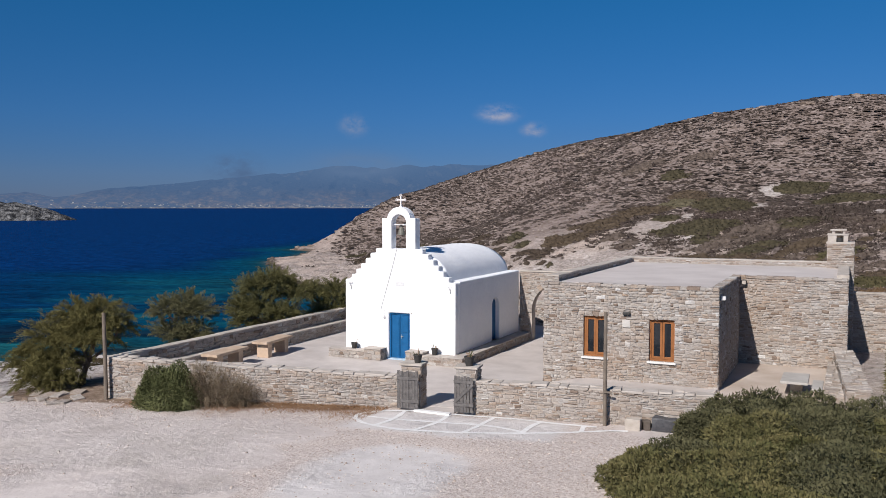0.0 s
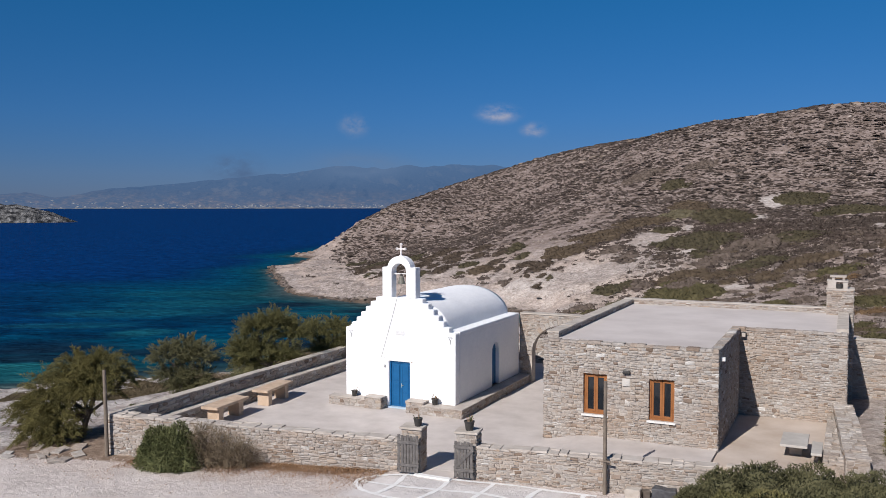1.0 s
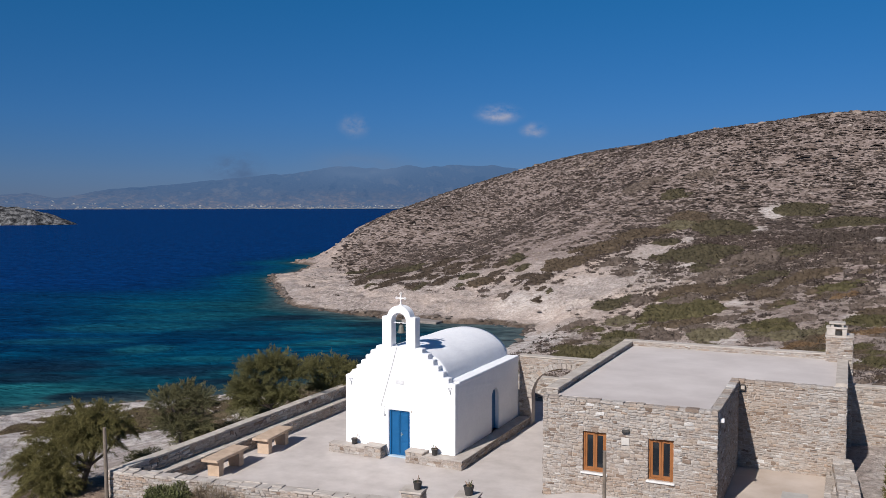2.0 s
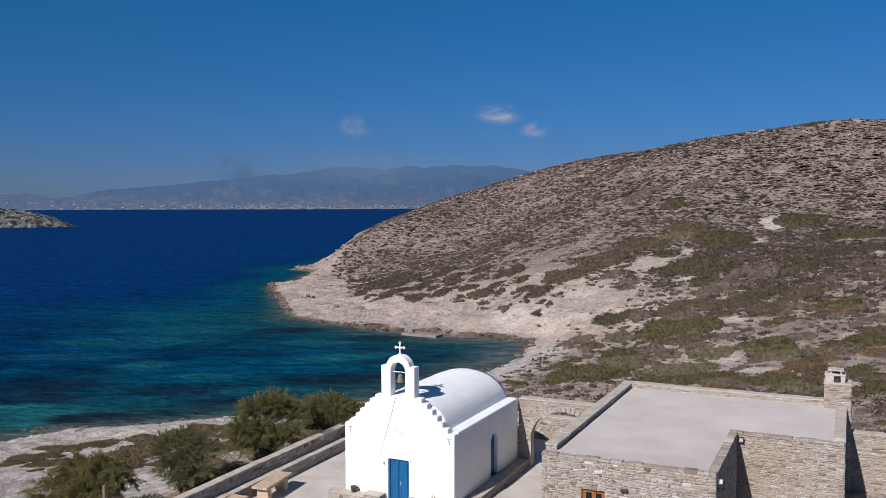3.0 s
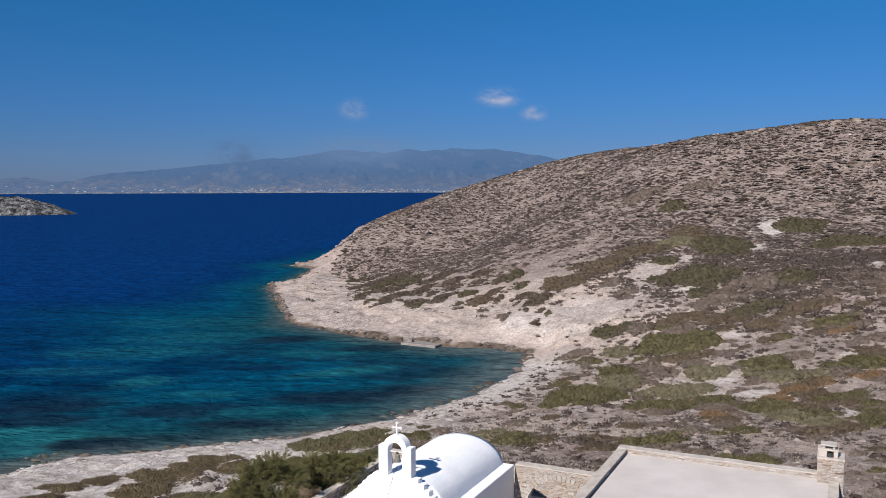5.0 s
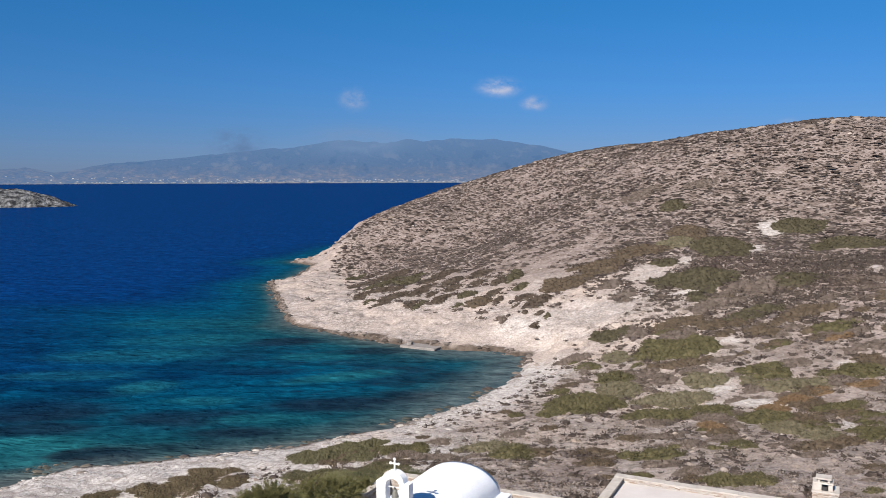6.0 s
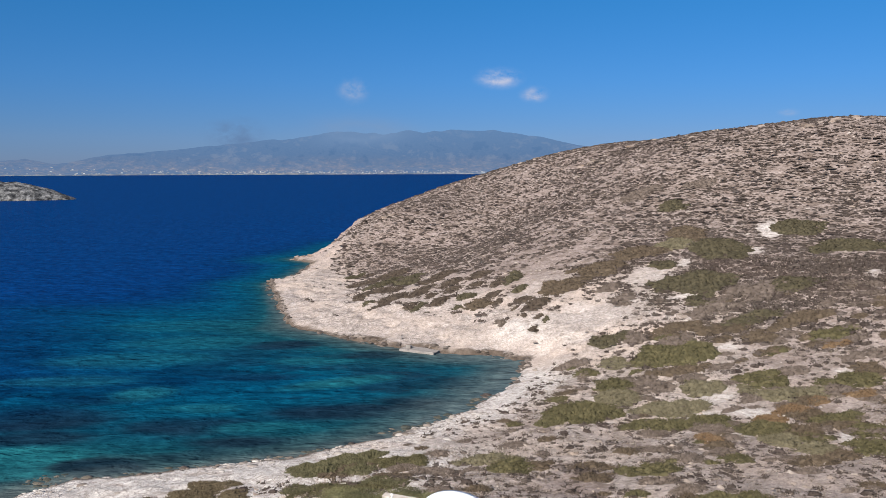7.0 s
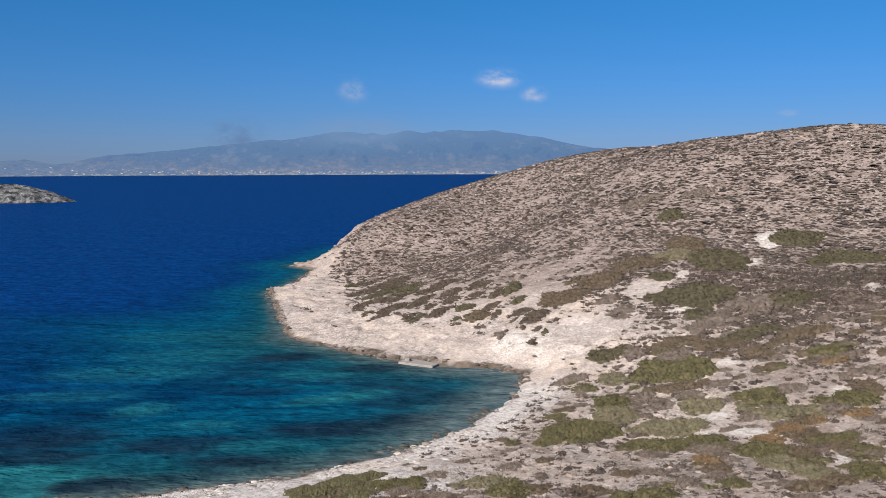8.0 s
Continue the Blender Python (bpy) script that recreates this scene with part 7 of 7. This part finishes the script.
def smooth_line(points, closed=False):
    """A rounded line through points."""
    n, out = len(points), []
    rng_i = range(n) if closed else range(n - 1)
    for i in rng_i:
        p = [Vector(points[(i + k) % n] if closed else points[min(max(i + k, 0), n - 1)]) for k in (-1, 0, 1, 2)]
        for s in range(6):
            t = s / 6
            out.append(tuple(0.5 * ((2 * p[1]) + (p[2] - p[0]) * t + (2 * p[0] - 5 * p[1] + 4 * p[2] - p[3]) * t * t + (3 * p[1] - p[0] - 3 * p[2] + p[3]) * t ** 3)))
    out.append(tuple(points[0] if closed else points[-1]))
    return out


marks = thing("lime_markings", (-10.5, 24.5, 0), "whitewash flagstone lines painted on the ground before the gate", "markings", kind="structure")
for line in (
    smooth_line([(-13.95, 23.85), (-14.05, 24.5), (-13.4, 25.1), (-12.6, 25.45), (-11.2, 25.6), (-9.6, 25.85), (-7.9, 25.95), (-6.6, 26.05)]),
    smooth_line([(-13.95, 23.85), (-13.3, 23.4), (-12.0, 23.25), (-10.1, 23.72), (-8.6, 24.3), (-7.4, 25.0), (-6.2, 25.7), (-5.6, 25.9)]),
    smooth_line([(-13.9, 24.2), (-12.7, 24.25), (-11.2, 24.5), (-9.9, 24.75), (-8.8, 24.6), (-8.3, 24.35)]),
    smooth_line([(-12.9, 25.35), (-12.75, 24.25), (-12.9, 23.32)]),
    smooth_line([(-11.35, 25.55), (-11.3, 24.45), (-11.55, 23.35)]),
    smooth_line([(-9.9, 25.8), (-9.95, 24.75), (-10.1, 23.6)]),
    smooth_line([(-8.35, 25.9), (-8.45, 25.2), (-8.45, 24.35)]),
    smooth_line([(-7.0, 26.0), (-6.9, 25.4)]),
):
    part("lime_line", ribbon(line, 0.135), LIME_MARK, marks)
part("gate_line", box(-12.6, -11.3, 25.36, 25.56, -0.05, 0.012, 0.004), LIME_MARK, marks)


def pole(x, y, h, r, label, lean=0.0):
    z = height(x, y)
    t = thing("wooden_pole", (x, y, z), label, "pole", "poles by the wall")
    part("post", tube([(x, y, z - 0.3), (x + lean * 0.4, y, z + h * 0.5), (x + lean, y, z + h)], [r, r * 0.95, r * 0.85], 10), POST_WOOD, t)
    return t


pl = pole(-6.42, 26.30, 3.55, 0.065, "slim weathered wooden pole in front of the wall")
part("cleat", box(-6.44, -6.20, 26.2, 26.24, 1.00, 1.05), POST_WOOD, pl)
pole(-24.72, 23.72, 3.25, 0.075, "weathered wooden pole at the wall corner", -0.06)


def pot(x, y, z, r, h, plant, seed=0, label="dark plastic pot with dry stems"):
    t = thing("plant_pot", (x, y, z), label, "plant pot", "plant pots")
    bm = lathe([(r * 0.72, 0.0), (r * 0.98, h * 0.86), (r * 1.06, h * 0.87), (r * 1.06, h), (r * 0.9, h), (r * 0.86, h * 0.85)], 18, (x, y, z))
    part("pot", bm, DARK, t)
    part("soil", lathe([(r * 0.88, h * 0.82), (r * 0.5, h * 0.9), (0.01, h * 0.9)], 12, (x, y, z)), BARK, t)
    g = random.Random(seed)
    for _ in range(plant):
        a, q = g.uniform(0, 6.28), g.uniform(0.1, 0.55) * r
        tip = (x + math.cos(a) * q * 2.4, y + math.sin(a) * q * 2.4, z + h + g.uniform(0.04, 0.2))
        part("stem", tube([(x + math.cos(a) * q, y + math.sin(a) * q, z + h * 0.85), tip], [0.007, 0.011], 5), DRY_STEM if g.random() < 0.6 else GREEN_STEM, t)


DRY_STEM = plain("dry_stem", (0.20, 0.13, 0.085), (0.34, 0.23, 0.155), 0.05)
GREEN_STEM = plain("green_stem", (0.06, 0.07, 0.03), (0.11, 0.12, 0.05), 0.05)
pot(-19.55, 33.0, 0.40, 0.14, 0.26, 1, 1)
pot(-15.55, 33.0, 0.40, 0.15, 0.28, 8, 2)
pot(-12.72, wall_y(-12.72) + 0.28, 1.49, 0.15, 0.27, 5, 3)
pot(-10.94, wall_y(-10.94) + 0.28, 1.49, 0.17, 0.31, 12, 4, "dark plastic pot with reddish dry stems")

# blocks and a dark crate at the foot of the wall
z = height(-5.5, 26.3)
tagged(part("stone_block", box(-5.75, -5.28, 26.05, 26.4, z - 0.05, z + 0.34, 0.03, wobble=0.012), CAPPING), "squared pale stone block by the wall", "stone block")
tagged(part("stone_block", turned(box(-0.1, 0.1, -0.12, 0.12, -0.05, 0.30, 0.03, wobble=0.02), pose(-5.15, 26.35, z, 0, 0, 30)), BARK), "small upright brown stone beside the block", "stone block")
crate = thing("dark_crate", (-4.6, 26.45, z), "sagging dark plastic sack lying against the wall", "sack")
bm = box(-4.98, -4.25, 26.25, 26.6, z - 0.02, z + 0.42, 0.05)
bmesh.ops.subdivide_edges(bm, edges=bm.edges[:], cuts=3, use_grid_fill=True)
for v in bm.verts:
    v.co += Vector((noise.noise(v.co * 3.0), noise.noise(v.co * 3.0 + Vector((5, 0, 0))), noise.noise(v.co * 3.0 + Vector((0, 9, 0))) - 0.15)) * 0.07
part("sack_body", bm, plain("dark_plastic", (0.045, 0.045, 0.05), (0.09, 0.09, 0.095), 0.1, 0.5, 0.5, 0.02), crate)

# jetty slab and steps on the headland
tagged(part("jetty", turned(box(-3.2, 3.2, -1.3, 1.3, -0.5, 0.38, 0.08, wobble=0.06), pose(-61.0, 121.4, SEA, 0, 0, -4)), STONE_SLAB), "low pale concrete landing slab at the water's edge", "jetty")
tagged(part("jetty_block", box(-63.4, -62.6, 121.0, 121.7, SEA + 0.36, SEA + 0.85, 0.05, wobble=0.04), STONE_SLAB), "grey concrete block on the landing slab", "block")


def build_forecourt_litter():
    g = np.random.default_rng(5)
    x, y = g.uniform(-30, -3, 8000), 25.6 - np.abs(g.normal(0, 1, 8000)) * 5
    keep = (y > 9) & (y < 25.3 + 0.14 * (x + 13.2)) & ~((x > -14.4) & (y > 22.9 + 0.2 * (x + 13))) & (g.uniform(0, 1, 8000) < 0.12 + 0.6 * ease(0.52, 0.62, fbm(x * 0.5, y, 5, 97)) + ease(2.6, 1.2, np.hypot((x + 6.2) * 0.9, (y - 20.2) * 0.8)))
    x, y = x[keep], y[keep]
    h, _ = ground(x, y)
    s = np.clip(g.lognormal(-4.0, 0.4, len(x)), 0.010, 0.05)
    v, f = domes(x, y, h, s, s * 0.8, 6)
    tagged(soup("gravel", v, f, stone("road_gravel", [(0.0, (0.32, 0.265, 0.23)), (0.5, (0.45, 0.395, 0.36)), (1.0, (0.56, 0.51, 0.475))], True)), "loose pale gravel over the forecourt", "gravel", kind="stuff")
    # dry grass along the wall's foot
    n = 30000
    x = g.uniform(-25.5, -3.2, n)
    x = x[(fbm(x, x * 0, 1.6, 93) > 0.42) & (x < -13.6)]
    y = 25.57 + 0.14 * (x + 13.2) - 0.05 - np.abs(g.normal(0, 1, len(x))) * (0.2 + 0.9 * fbm(x, x * 0 + 3, 1.1, 94))
    h, _ = ground(x, y)
    ln, a = g.uniform(0.02, 0.11, len(x)), g.uniform(0, 6.28, len(x))
    p = np.stack([x, y, h - 0.01], -1)
    w = np.stack([np.cos(a), np.sin(a), 0 * a], -1) * 0.011
    tip = p + np.stack([g.normal(0, 0.10, len(x)), g.normal(0, 0.10, len(x)), ln], -1)
    verts = np.stack([p - w, p + w, tip], 1).reshape(-1, 3)
    tagged(soup("dry_grass", verts, np.arange(len(verts)).reshape(-1, 3), GRASS), "dry orange-brown grass at the foot of the wall", "grass", kind="stuff")
    # broken slabs beyond the corner
    for i in range(16):
        px, py = -25.4 - g.uniform(0, 3.6), 23.2 + g.uniform(-1.0, 0.9)
        pz = height(px, py)
        sx, sy = g.uniform(0.12, 0.38), g.uniform(0.10, 0.25)
        tagged(part("flat_stone", turned(box(-sx, sx, -sy, sy, -0.04, 0.07, 0.02, wobble=0.015), pose(px, py, pz, g.uniform(-8, 8), g.uniform(-8, 8), g.uniform(0, 180))), STONE), "flat loose pale stone near the wall corner", "stone", "loose stones")


build_forecourt_litter()


def build_shore_rocks():
    """Broken dark rocks along the waterline of the bay."""
    g = np.random.default_rng(41)
    x, y = g.uniform(-150, -38, 60000), g.uniform(40, 215, 60000)
    d = inland(x, y)
    keep = (d > np.where(y < 100, -1.2, -1.3)) & (d < 0.8) & (fbm(x, y, 5, 43) > 0.43)
    x, y = x[keep], y[keep]
    r = np.clip(g.lognormal(-1.5, 0.5, len(x)), 0.08, 0.7) * np.where(y < 100, 0.75, 1.0)
    z = ground(x, y)[0]
    z = np.where(y < 100, z, np.maximum(z, SEA - 0.10))
    v, f = domes(x, y, z - 0.05, r * 1.1, r * np.where(y < 100, 0.5, 0.6), 44)
    k = Mat("wet_shore_rock", 0.6, spec=0.3)
    k.color(k.ramp(k.random(True), [(0.0, (0.045, 0.034, 0.027)), (0.5, (0.09, 0.07, 0.057)), (0.85, (0.13, 0.105, 0.087)), (1.0, (0.20, 0.165, 0.14))])).bump(k.noise(0.2, 5, 0.7), 0.8, 0.08)
    tagged(soup("shore_rocks", v, f, k.m), "broken brown rocks along the waterline", "rocks", kind="stuff")


build_shore_rocks()


def build_shelf():
    """Pale broken limestone slabs of the near shore, with dark gaps between them."""
    g = np.random.default_rng(47)
    x, y = scatter(-72, -36, 36, 122, 0.62, g)
    h, d = ground(x, y)
    keep = (d > -0.3) & (d < 5 + 10 * (fbm(x, y, 6, 45) - 0.4)) & (fbm(x, y, 3.0, 46, 3) > 0.50) & (y < 92)
    x, y, h = x[keep], y[keep], h[keep]
    r = np.clip(g.lognormal(-1.5, 0.5, len(x)), 0.10, 0.55)
    v, f = domes(x, y, h - 0.07, r * 1.2, np.minimum(r * 0.42, 0.17), 48)
    k = Mat("shore_limestone", 0.9, spec=0.15)
    c = k.ramp(k.random(True), [(0.0, (0.16, 0.13, 0.11)), (0.4, (0.30, 0.26, 0.23)), (1.0, (0.46, 0.42, 0.38))])
    c = k.mix(k.ramp(k.noise(0.5, 6, 0.7), [(0.52, (0, 0, 0)), (0.66, (0.7, 0.7, 0.7))]), c, (0.20, 0.165, 0.14))
    k.color(c).bump(k.noise(0.15, 6, 0.7), 0.9, 0.06)
    tagged(soup("shelf_rocks", v, f, k.m), "pale broken limestone slabs along the near shore", "rocks", kind="stuff")
    # dark weedy rocks awash in the shallows
    x, y = scatter(-74, -38, 40, 100, 0.55, g)
    d = inland(x, y)
    keep = (d > -3.4 * fbm(x, y, 7, 49) - 0.3) & (d < 0.9) & (fbm(x, y, 4, 50, 3) > 0.46)
    x, y = x[keep], y[keep]
    r = np.clip(g.lognormal(-1.6, 0.45, len(x)), 0.10, 0.5)
    v, f = domes(x, y, np.full(len(x), SEA - 0.10), r * 1.5, r * 0.22 + 0.08, 51)
    k = Mat("weedy_rock", 0.7, spec=0.25)
    k.color(k.ramp(k.random(True), [(0.0, (0.035, 0.040, 0.032)), (0.6, (0.075, 0.070, 0.052)), (1.0, (0.14, 0.115, 0.09))])).bump(k.noise(0.2, 5, 0.7), 0.8, 0.08)
    tagged(soup("awash_rocks", v, f, k.m), "dark weedy rocks awash along the near shore", "rocks", kind="stuff")


build_shelf()


# ---- the stones of the walls ----
lay_stones()
